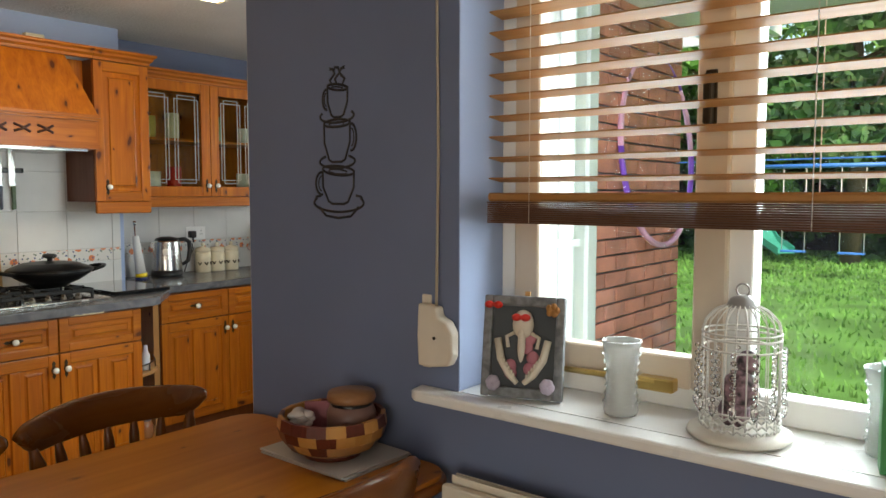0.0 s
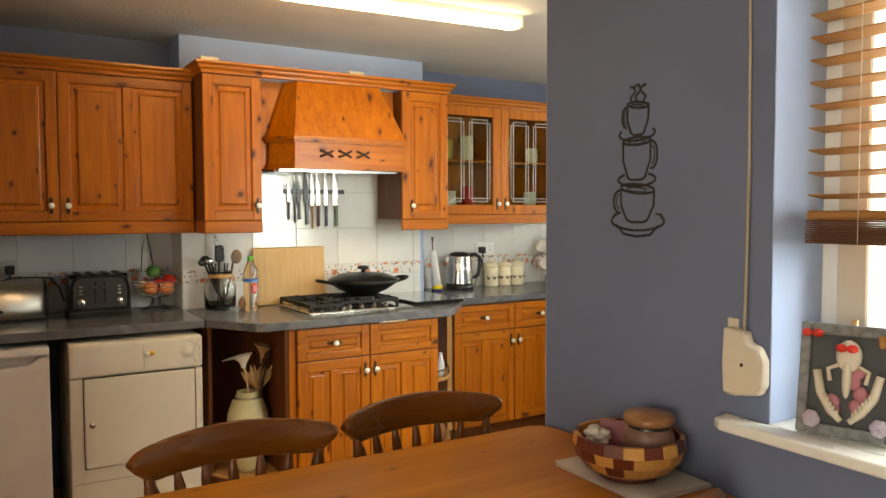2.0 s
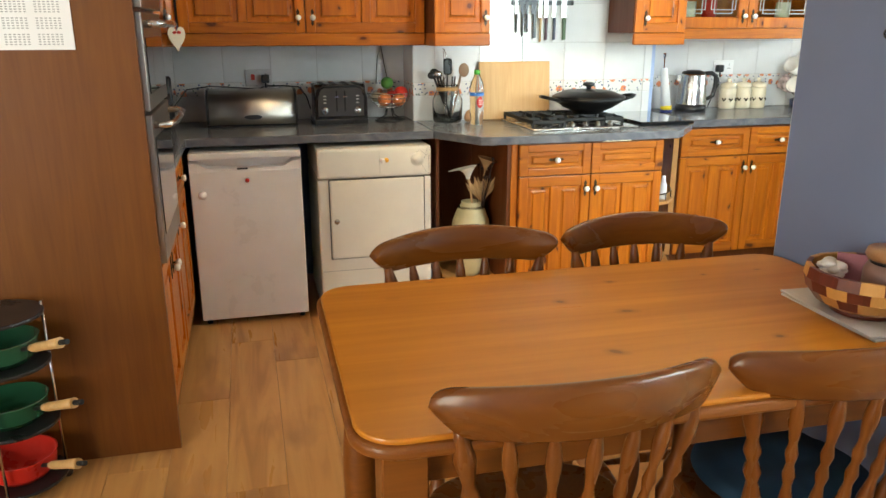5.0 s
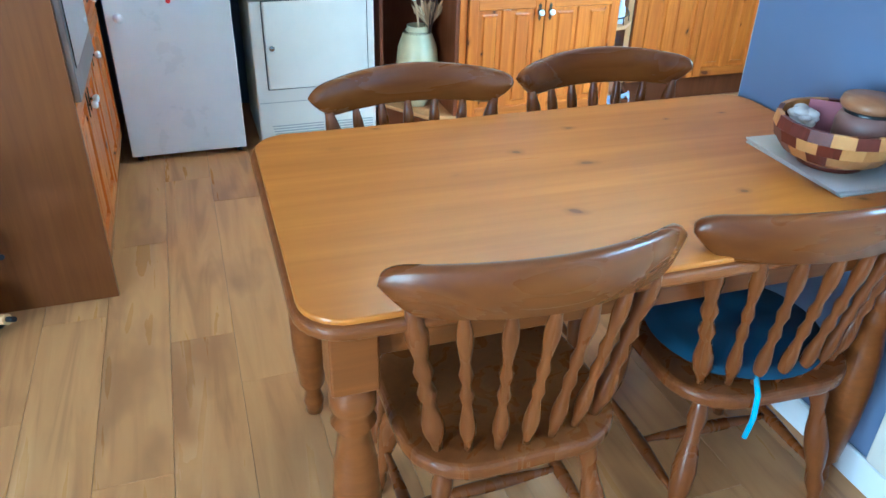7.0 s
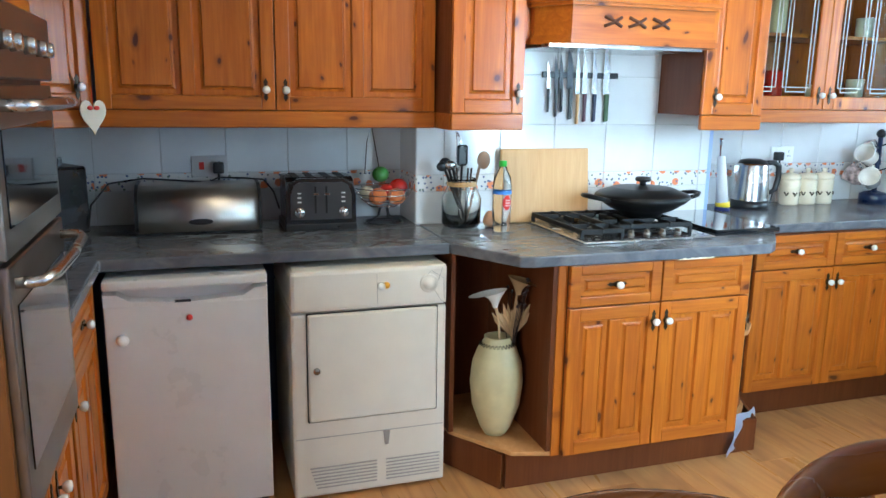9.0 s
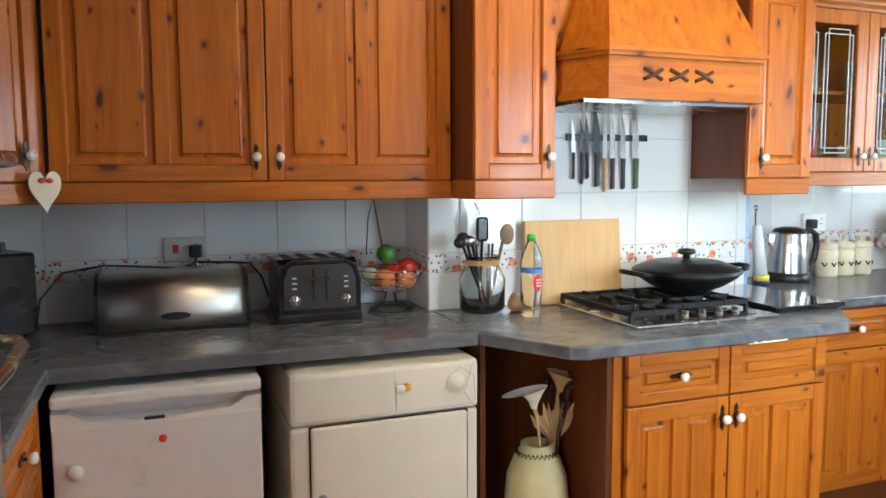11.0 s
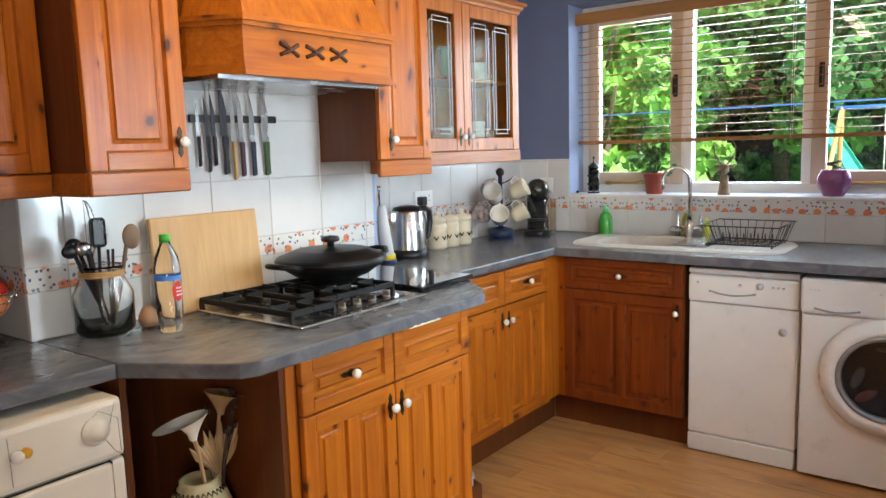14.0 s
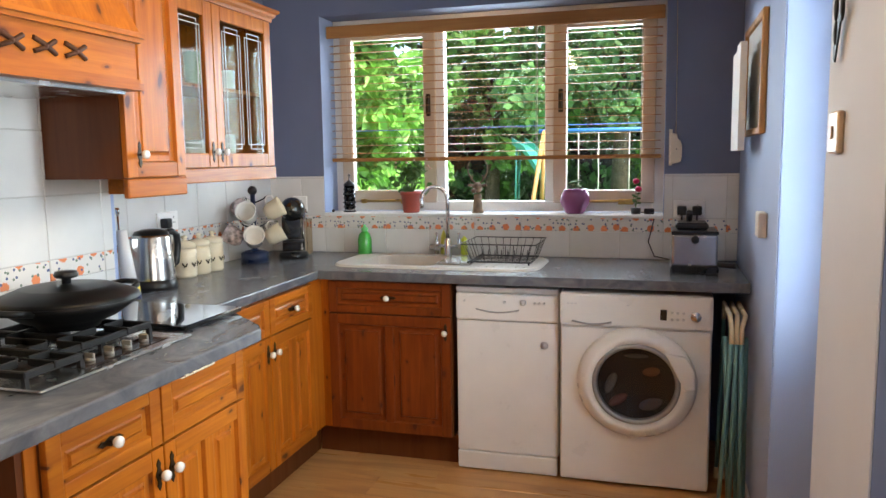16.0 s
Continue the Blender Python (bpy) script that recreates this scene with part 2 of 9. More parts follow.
BLUEPLASTIC = plain("blue_plastic", (0.05, 0.2, 0.6), 0.4)
GREENLIQ = plain("green_washing_liquid", (0.05, 0.36, 0.05), 0.15, coat=0.5)
PURPLE = plain("purple_glaze", (0.28, 0.08, 0.22), 0.2, coat=0.5)
TERRACOTTA = plain("red_brown_pot", (0.33, 0.06, 0.04), 0.45)
LEAF = plain("leaf_green", (0.06, 0.14, 0.035), 0.5, vary=0.3)
DRIED = plain("dried_flower", (0.42, 0.27, 0.13), 0.8, vary=0.2)
CALLA = plain("calla_white", (0.72, 0.68, 0.58), 0.6)
TEAL = plain("teal_tube", (0.14, 0.33, 0.34), 0.35)
GLASS = glassy("clear_glass", (0.97, 0.99, 0.98))
PANE = glassy("window_pane", (0.95, 0.98, 0.97), thin=True)
CABPANE = glassy("cabinet_pane", (0.86, 0.90, 0.84), rough=0.04, ior=1.1, thin=True)
TUBEGLOW = emitter("strip_lamp_cover", (1.0, 0.77, 0.48), 12.5)


def slate():
    m, nt, b = nodes_of("slate_laminate")
    v = coords(nt, (1, 0.55, 1), rnd=False)
    a = N(nt, "ShaderNodeTexNoise", Scale=8.0, Detail=6.0, Roughness=0.6, Distortion=1.8)
    d = N(nt, "ShaderNodeTexNoise", Scale=45.0, Detail=4.0)
    nt.links.new(v, a.inputs["Vector"])
    nt.links.new(v, d.inputs["Vector"])
    c = ramp(nt, a.outputs["Fac"], [(0.32, (0.085, 0.092, 0.106)), (0.46, (0.12, 0.127, 0.142)), (0.56, (0.15, 0.156, 0.168)), (0.70, (0.20, 0.205, 0.215))])
    c = mix(nt, 0.03, c, ramp(nt, d.outputs["Fac"], [(0.35, (0.07, 0.075, 0.09)), (0.7, (0.24, 0.24, 0.25))]))
    nt.links.new(c, b.inputs["Base Color"])
    nt.links.new(ramp(nt, d.outputs["Fac"], [(0.3, (0.2,) * 3), (0.7, (0.27,) * 3)]), b.inputs["Roughness"])
    bump(nt, d.outputs["Fac"], b, 0.04, 0.001)
    return m


def planks_material():
    m, nt, b = nodes_of("oak_laminate")
    v = coords(nt, (0.09, 1, 1))
    a = N(nt, "ShaderNodeTexNoise", Scale=14.0, Detail=5.0, Distortion=1.4)
    nt.links.new(v, a.inputs["Vector"])
    v2 = coords(nt, (0.4, 1, 1))
    k = N(nt, "ShaderNodeTexNoise", Scale=4.5, Detail=3.0)
    nt.links.new(v2, k.inputs["Vector"])
    c = ramp(nt, a.outputs["Fac"], [(0.3, (0.29, 0.115, 0.032)), (0.46, (0.48, 0.22, 0.068)), (0.7, (0.60, 0.31, 0.105))])
    c = mix(nt, ramp(nt, k.outputs["Fac"], [(0.54, (0, 0, 0)), (0.66, (0.85, 0.85, 0.85))]), c, (0.21, 0.072, 0.022))
    oi = nt.nodes.new("ShaderNodeObjectInfo")
    c = mix(nt, 0.35, c, ramp(nt, oi.outputs["Random"], [(0, (0.42, 0.20, 0.066)), (1, (0.62, 0.36, 0.14))]))
    nt.links.new(c, b.inputs["Base Color"])
    b.inputs["Roughness"].default_value = 0.3
    nt.links.new(ramp(nt, a.outputs["Fac"], [(0.3, (0.36,) * 3), (0.7, (0.26,) * 3)]), b.inputs["Roughness"])
    bump(nt, a.outputs["Fac"], b, 0.08, 0.001)
    return m


def border_material():
    m, nt, b = nodes_of("floral_border_glaze")
    tc, oi = nt.nodes.new("ShaderNodeTexCoord"), nt.nodes.new("ShaderNodeObjectInfo")
    sp, cb = nt.nodes.new("ShaderNodeSeparateXYZ"), nt.nodes.new("ShaderNodeCombineXYZ")
    nt.links.new(tc.outputs["Object"], sp.inputs[0])
    add = nt.nodes.new("ShaderNodeMath")
    add.operation = "MULTIPLY_ADD"
    nt.links.new(oi.outputs["Random"], add.inputs[0])
    add.inputs[1].default_value = 9.0
    nt.links.new(sp.outputs[0], add.inputs[2])
    nt.links.new(add.outputs[0], cb.inputs[0])
    nt.links.new(sp.outputs[2], cb.inputs[1])
    c = (0.72, 0.70, 0.66)
    for sc, thr, col, off, rnd, dz in ((15.0, 0.30, (0.78, 0.27, 0.13), 0.12, 0.35, 0.0), (50.0, 0.27, (0.12, 0.15, 0.26), 0.66, 1.0, 0.0), (42.0, 0.24, (0.20, 0.26, 0.20), 0.72, 1.0, 0.3)):
        mp = nt.nodes.new("ShaderNodeMapping")
        mp.inputs["Location"].default_value = (dz, dz, 0)
        nt.links.new(cb.outputs[0], mp.inputs["Vector"])
        wob = N(nt, "ShaderNodeTexNoise", Scale=90.0)
        nt.links.new(mp.outputs[0], wob.inputs["Vector"])
        vo = N(nt, "ShaderNodeTexVoronoi", Scale=sc, Randomness=rnd)
        vo.voronoi_dimensions = "2D"
        nt.links.new(mp.outputs[0], vo.inputs["Vector"])
        g = nt.nodes.new("ShaderNodeSeparateColor")
        nt.links.new(vo.outputs["Color"], g.inputs[0])
        dd = nt.nodes.new("ShaderNodeMath")
        dd.operation = "MULTIPLY_ADD"
        nt.links.new(wob.outputs["Fac"], dd.inputs[0])
        dd.inputs[1].default_value = 0.26
        nt.links.new(vo.outputs["Distance"], dd.inputs[2])
        f1 = ramp(nt, dd.outputs[0], [(thr + 0.07, (1, 1, 1)), (thr + 0.10, (0, 0, 0))])
        f2 = ramp(nt, g.outputs[1], [(off, (0, 0, 0)), (off + 0.02, (1, 1, 1))])
        mm = nt.nodes.new("ShaderNodeMath")
        mm.operation = "MULTIPLY"
        nt.links.new(f1, mm.inputs[0])
        nt.links.new(f2, mm.inputs[1])
        c = mix(nt, mm.outputs[0], c, col)
    nt.links.new(c, b.inputs["Base Color"])
    b.inputs["Roughness"].default_value = 0.16
    return m


def ceiling_material():
    m, nt, b = nodes_of("textured_ceiling")
    v = coords(nt, rnd=False)
    a = N(nt, "ShaderNodeTexNoise", Scale=60.0, Detail=4.0)
    nt.links.new(v, a.inputs["Vector"])
    n2 = N(nt, "ShaderNodeTexNoise", Scale=2.0)
    nt.links.new(v, n2.inputs["Vector"])
    nt.links.new(ramp(nt, n2.outputs["Fac"], [(0.3, (0.60, 0.585, 0.55)), (0.7, (0.68, 0.66, 0.63))]), b.inputs["Base Color"])
    b.inputs["Roughness"].default_value = 0.85
    bump(nt, a.outputs["Fac"], b, 0.8, 0.006)
    return m


SLATE, PLANK, BORDER, CEIL = slate(), planks_material(), border_material(), ceiling_material()


# ---- mesh helpers ----
def bm_new():
    return bmesh.new()


def box(bm, x0, x1, y0, y1, z0, z1, bevel=0.0, m=None, seg=1):
    g = bmesh.ops.create_cube(bm, size=1.0)["verts"]
    mat = Matrix.Translation(((x0 + x1) / 2, (y0 + y1) / 2, (z0 + z1) / 2)) @ Matrix.Diagonal((abs(x1 - x0), abs(y1 - y0), abs(z1 - z0), 1))
    if m is not None:
        mat = m @ mat
    bmesh.ops.transform(bm, matrix=mat, verts=g)
    if bevel:
        bmesh.ops.bevel(bm, geom=list({e for v in g for e in v.link_edges}), offset=bevel, segments=seg, affect="EDGES", profile=0.6)
    return bm


def prism(bm, pts, z0, z1, m=None, bevel=0.0, seg=2):
    """A slab with the outline pts in x and y, from z0 to z1."""
    lo = [bm.verts.new((x, y, z0)) for x, y in pts]
    hi = [bm.verts.new((x, y, z1)) for x, y in pts]
    faces = [bm.faces.new(lo[::-1]), bm.faces.new(hi)]
    for i in range(len(pts)):
        j = (i + 1) % len(pts)
        faces.append(bm.faces.new((lo[i], lo[j], hi[j], hi[i])))
    bmesh.ops.recalc_face_normals(bm, faces=faces)
    vs = lo + hi
    if m is not None:
        bmesh.ops.transform(bm, matrix=m, verts=vs)
    if bevel:
        es = [e for v in vs for e in v.link_edges]
        bmesh.ops.bevel(bm, geom=list(set(es)), offset=bevel, segments=seg, affect="EDGES", profile=0.5)
    return bm


def lathe(bm, prof, seg=24, m=None, cx=0.0, cy=0.0):
    """A turned shape from (radius, z) pairs round the vertical through (cx, cy)."""
    rings = []
    for r, z in prof:
        if r < 1e-5:
            rings.append([bm.verts.new((cx, cy, z))])
        else:
            rings.append([bm.verts.new((cx + r * math.cos(2 * math.pi * i / seg), cy + r * math.sin(2 * math.pi * i / seg), z)) for i in range(seg)])
    for a, b in zip(rings, rings[1:]):
        for i in range(seg):
            j = (i + 1) % seg
            if len(a) == 1 and len(b) == 1:
                continue
            if len(a) == 1:
                f = bm.faces.new((a[0], b[j], b[i]))
            elif len(b) == 1:
                f = bm.faces.new((a[i], a[j], b[0]))
            else:
                f = bm.faces.new((a[i], a[j], b[j], b[i]))
            f.smooth = True
    if m is not None:
        bmesh.ops.transform(bm, matrix=m, verts=[v for r in rings for v in r])
    return bm


def tube(bm, pts, r, seg=8, closed=False, m=None):
    """A round bar of radius r (or a list of radii) along pts."""
    pts = [Vector(p) for p in pts]
    if m is not None:
        pts = [m @ p for p in pts]
    n = len(pts)
    rs = r if isinstance(r, (list, tuple)) else [r] * n
    rings, up = [], None
    for i, p in enumerate(pts):
        a = pts[(i - 1) % n] if closed or i else p
        b = pts[(i + 1) % n] if closed or i < n - 1 else p
        d = (b - a).normalized()
        if up is None:
            up = Vector((0, 0, 1)) if abs(d.z) < 0.9 else Vector((1, 0, 0))
        side = d.cross(up).normalized()
        up = side.cross(d).normalized()
        rings.append([bm.verts.new(p + rs[i] * (math.cos(2 * math.pi * k / seg) * side + math.sin(2 * math.pi * k / seg) * up)) for k in range(seg)])
    for i in range(n if closed else n - 1):
        a, b = rings[i], rings[(i + 1) % n]
        for k in range(seg):
            f = bm.faces.new((a[k], a[(k + 1) % seg], b[(k + 1) % seg], b[k]))
            f.smooth = True
    if not closed:
        bm.faces.new(rings[0][::-1])
        bm.faces.new(rings[-1])
    return bm


def ball(bm, c, r, seg=12, s=(1, 1, 1), m=None):
    mat = Matrix.Translation(c) @ Matrix.Diagonal((*s, 1))
    if m is not None:
        mat = m @ mat
    g = bmesh.ops.create_uvsphere(bm, u_segments=seg, v_segments=max(6, seg // 2 + 2), radius=r, matrix=mat)["verts"]
    for f in {f for v in g for f in v.link_faces}:
        f.smooth = True
    return bm


def part(name, bm, material, parent=None, label="", kind=""):
    me = bpy.data.meshes.new(name)
    bm.normal_update()
    bm.to_mesh(me)
    bm.free()
    me.materials.append(material)
    ob = new(name, me)
    if parent is not None:
        ob.parent = parent
    if label or kind:
        tagged(ob, label=label, kind=kind)
    return ob


def thing(name, m, label, category, group="", kind=""):
    e = new(name)
    e.empty_display_size = 0.1
    e.matrix_world = m
    return tagged(e, label, category, group, kind)


def setting(name, bm, material, label="", category=""):
    return tagged(part(name, bm, material), label or name.replace("_", " "), category or name.split("_")[0], kind="structure")


def single(name, bm, material, label, category, m=None, group=""):
    ob = part(name, bm, material)
    if m is not None:
        ob.matrix_world = m
    return tagged(ob, label, category, group)


EAST = lambda x, y, z: pose(x, y, z, 0, 0, 90)  # noqa: E731  local x runs to +y, the front looks to +x
SOUTH = lambda x, y, z: pose(x, y, z)  # noqa: E731  the front looks to -y
NORTH = lambda x, y, z: pose(x, y, z, 0, 0, 180)  # noqa: E731  local x runs to -x, the front looks to +y

# ---- the room ----
CZ, XW, YW, YD, XR = 2.33, -4.35, 3.90, 1.46, -1.845
YL = -0.98


def wall_with_holes(name, axis, at, thick, a0, a1, z0, z1, holes, material, label):
    """A wall along x (axis 'x', its face at y = at) or y; holes: (a0, a1, z0, z1)."""
    bm = bm_new()
    cuts = sorted({a0, a1, *[h[0] for h in holes], *[h[1] for h in holes]})
    for c0, c1 in zip(cuts, cuts[1:]):
        zs = [(z0, z1)]
        for h in holes:
            if h[0] <= c0 + 1e-6 and h[1] >= c1 - 1e-6:
                zs = [(z0, h[2]), (h[3], z1)]
        for b0, b1 in zs:
            if b1 - b0 > 1e-4:
                if axis == "x":
                    box(bm, c0, c1, min(at, at + thick), max(at, at + thick), b0, b1)
                else:
                    box(bm, min(at, at + thick), max(at, at + thick), c0, c1, b0, b1)
    bmesh.ops.remove_doubles(bm, verts=bm.verts, dist=1e-5)
    return setting(name, bm, material, label, "wall")


KWIN = (-4.01, -2.19, 1.13, 2.20)
DWIN = (-1.085, 0.95, 0.95, 2.15)
BDOOR = (1.945, 2.65, 0.0, 2.12)
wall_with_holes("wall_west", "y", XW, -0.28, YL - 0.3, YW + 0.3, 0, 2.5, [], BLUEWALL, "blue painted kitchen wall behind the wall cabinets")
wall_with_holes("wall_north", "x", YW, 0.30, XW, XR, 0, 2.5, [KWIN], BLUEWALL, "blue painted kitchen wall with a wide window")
wall_with_holes("wall_east", "y", XR, 0.262, YD + 0.28, YW + 0.2, 0, 2.5, [BDOOR], BLUELIGHT, "blue wall beside the back door in a paler tone")
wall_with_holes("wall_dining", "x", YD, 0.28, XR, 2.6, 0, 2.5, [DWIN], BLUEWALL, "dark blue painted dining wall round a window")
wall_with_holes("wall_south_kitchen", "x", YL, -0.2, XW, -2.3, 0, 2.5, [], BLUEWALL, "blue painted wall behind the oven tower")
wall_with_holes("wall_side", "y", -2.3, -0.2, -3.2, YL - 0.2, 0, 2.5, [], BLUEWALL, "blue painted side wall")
wall_with_holes("wall_south", "x", -3.0, -0.25, -2.5, 2.6, 0, 2.5, [(0.3, 2.1, 0.0, 2.1)], BLUELIGHT, "unseen pale wall with an opening for the fill light")
wall_with_holes("wall_far_east", "y", 2.6, 0.25, -3.25, YD + 0.28, 0, 2.5, [], BLUELIGHT, "pale painted dining wall")
bm = bm_new()
box(bm, XW, -4.10, 0.88, 2.315, 0, 2.33)
setting("chimney_breast", bm, BLUELIGHT, "pale blue painted chimney breast above the hob", "wall")
bm = bm_new()
box(bm, -4.7, 2.9, -3.3, 4.25, CZ, CZ + 0.15)
setting("ceiling", bm, CEIL, "off-white textured plaster ceiling", "ceiling")
bm = bm_new()
box(bm, -4.7, 2.9, -3.3, 1.75, -0.15, -0.012)
box(bm, -4.7, -1.6, 1.75, 4.2, -0.15, -0.012)
FLOOR = setting("floor", bm, DARK, "oak laminate floor", "floor")
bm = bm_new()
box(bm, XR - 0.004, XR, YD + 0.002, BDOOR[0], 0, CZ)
setting("wall_patch_grey", bm, GREYWALL, "pale grey strip of wall beside the back door", "wall")


# ---- cabinets ----
def knob(parent, x, z, y=0.0, across=False, backplate=True, material=None):
    """A ceramic knob on a bronze back plate, on the front plane y."""
    bm = bm_new()
    if backplate:
        pts = [(0, 0.042), (0.008, 0.028), (0.005, 0.018), (0.012, 0.0), (0.005, -0.018), (0.008, -0.028), (0, -0.042), (-0.008, -0.028), (-0.005, -0.018), (-0.012, 0), (-0.005, 0.018), (-0.008, 0.028)]
        if across:
            pts = [(q, p) for p, q in pts]
        prism(bm, pts, 0, 0.003, m=Matrix.Translation((x, y, z)) @ pose(0, 0, 0, 90))
    lathe(bm, [(0.004, 0), (0.004, 0.015)], 8, m=Matrix.Translation((x, y, z)) @ pose(0, 0, 0, 90))
    h = part("handle", bm, BRONZE, parent, "dark bronze handle plate with white ceramic knob")
    bm = bm_new()
    lathe(bm, [(0, 0.012), (0.008, 0.012), (0.013, 0.018), (0.0145, 0.025), (0.012, 0.031), (0, 0.034)], 14, m=Matrix.Translation((x, y, z)) @ pose(0, 0, 0, 90))
    part("knob", bm, material or CERAMIC, h)
    return h


def framed(nm, mat, th, label, x0, x1, z0, z1, cols, stile=0.05, y=0.0, t=0.02, rail=None):
    """A door or drawer front: a panel board with its stiles, rails and raised fields as parts."""
    rail = rail or stile
    bm = bm_new()
    box(bm, x0 + stile * 0.5, x1 - stile * 0.5, y - 0.008, y, z0 + rail * 0.5, z1 - rail * 0.5)
    door = part(nm, bm, mat, th, label)
    f, mid = y - t, 0.042
    bars = [("stile", x0, x0 + stile, z0, z1), ("stile", x1 - stile, x1, z0, z1), ("rail", x0 + stile, x1 - stile, z0, z0 + rail), ("rail", x0 + stile, x1 - stile, z1 - rail, z1)]
    wi = (x1 - x0 - 2 * stile - (cols - 1) * mid) / cols
    for c in range(1, cols):
        a = x0 + stile + c * (wi + mid)
        bars.append(("muntin", a - mid, a, z0 + rail, z1 - rail))
    for n, a, c, lo, hi in bars:
        bm = bm_new()
        box(bm, a, c, f if n == "stile" else f + 0.0006, y - 0.0002, lo, hi, 0.0035, seg=2)
        part(n, bm, PINE_X if n == "rail" else mat, door)
    for c in range(cols):
        a, lo, hi = x0 + stile + c * (wi + mid), z0 + rail, z1 - rail
        g = min(0.030, wi * 0.22, (hi - lo) * 0.28)
        bm = bm_new()
        vs = []
        for ins, yy in ((0, f + 0.004), (0.003, f + 0.010), (0.006, f + 0.0175), (0.009, f + 0.0165), (g, f + 0.009), (g + 0.001, f + 0.0115), (g + 0.005, f + 0.004)):
            vs.append([bm.verts.new(p) for p in ((a + ins, yy, lo + ins), (a + wi - ins, yy, lo + ins), (a + wi - ins, yy, hi - ins), (a + ins, yy, hi - ins))])
        for p, q in zip(vs, vs[1:]):
            for i in range(4):
                bm.faces.new((p[i], p[(i + 1) % 4], q[(i + 1) % 4], q[i]))
        bm.faces.new(vs[-1])
        part("panel", bm, mat, door)
    return door


def carcass(th, w, d, z0, z1, material=None, y0=0.0, open_front=False, t=0.018):
    bm = bm_new()
    if open_front:
        box(bm, 0, t, y0, d, z0, z1)
        box(bm, w - t, w, y0, d, z0, z1)
        box(bm, t, w - t, y0, d, z0, z0 + t)
        box(bm, t, w - t, y0, d, z1 - t, z1)
        box(bm, t, w - t, d - 0.006, d, z0 + t, z1 - t)
        box(bm, t, w - t, y0 + 0.03, d - 0.006, (z0 + z1) / 2 - 0.008, (z0 + z1) / 2 + 0.008)
    else:
        box(bm, 0, w, y0, d, z0, z1)
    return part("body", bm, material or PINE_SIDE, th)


def cornice(bm, pts, z0, h, out):
    """A stepped moulding that follows pts (x, y, nx, ny), from z0 up, that spreads by out."""
    prof = [(0, 0), (out * 0.15, 0), (out * 0.2, h * 0.25), (out * 0.55, h * 0.45), (out * 0.6, h * 0.65), (out, h * 0.8), (out, h), (-0.02, h), (-0.02, 0)]
    rings = []
    for x, y, nx, ny in pts:
        rings.append([bm.verts.new((x + nx * o, y + ny * o, z0 + z)) for o, z in prof])
    for a, b in zip(rings, rings[1:]):
        for i in range(len(prof)):
            j = (i + 1) % len(prof)
            bm.faces.new((a[i], a[j], b[j], b[i]))
    bm.faces.new(rings[0])
    bm.faces.new(rings[-1][::-1])
    bmesh.ops.recalc_face_normals(bm, faces=bm.faces)
    return bm


def wall_unit(m, w, d, z1, doors, label, cols=1, left=0, right=0, z0=1.375, knobs=(), group="wall cabinets", step=0.0):
    """Doors: list of widths from local x 0. knobs: local x of each knob."""
    th = thing("wall_cabinet", m, label, "cabinet", group)
    carcass(th, w, d, z0, z1)
    x = 0.002
    for i, dw in enumerate(doors):
        dr = framed("door", PINE, th, "pine door with raised panels", x, x + dw - 0.004, z0 + 0.003, z1 - 0.004, cols, stile=0.048, y=-0.001)
        if i < len(knobs):
            knob(dr, knobs[i], z0 + 0.075, -0.021)
        x += dw
    bm = bm_new()
    l, r = left, right
    cornice(bm, [*([(0.0, d, -1, 0)] if l else []), (0.0, -0.022, -1 if l else 0, -1), (w, -0.022, 1 if r else 0, -1), *([(w, d, 1, 0)] if r else [])], z1, 0.055, 0.035)
    part("cornice", bm, PINE_X, th)
    bm = bm_new()
    box(bm, 0, w, -0.022, 0.0, z0 - 0.06, z0, 0.004)
    if l:
        box(bm, 0, 0.018, 0.0, d, z0 - 0.06, z0)
    if r:
        box(bm, w - 0.018, w, 0.0, d, z0 - 0.06, z0)
    part("pelmet", bm, PINE_X, th)
    return th


wall_unit(EAST(-3.98, -0.295, 0), 1.205, 0.37, 2.07, [0.60, 0.605], "double pine wall cabinet with knotty raised panel doors", cols=2, knobs=(0.565, 0.635))
wall_unit(EAST(-3.80, 0.916, 0), 0.288, 0.30, 2.09, [0.288], "narrow pine wall cabinet beside the cooker hood", left=1, right=0, knobs=(0.262,))
wall_unit(EAST(-3.80, 2.00, 0), 0.30, 0.30, 2.09, [0.30], "narrow pine wall cabinet on the far side of the cooker hood", left=0, right=1, knobs=(0.06,))
_d = math.degrees(math.atan2(0.36, -0.34))
wall_unit(Matrix.Translation((-3.665, -0.665, 0)) @ pose(0, 0, 0, 0, 0, 133.5), 0.48, 0.2, 2.07, [0.48], "corner pine wall cabinet with a diagonal door", knobs=(0.42,))


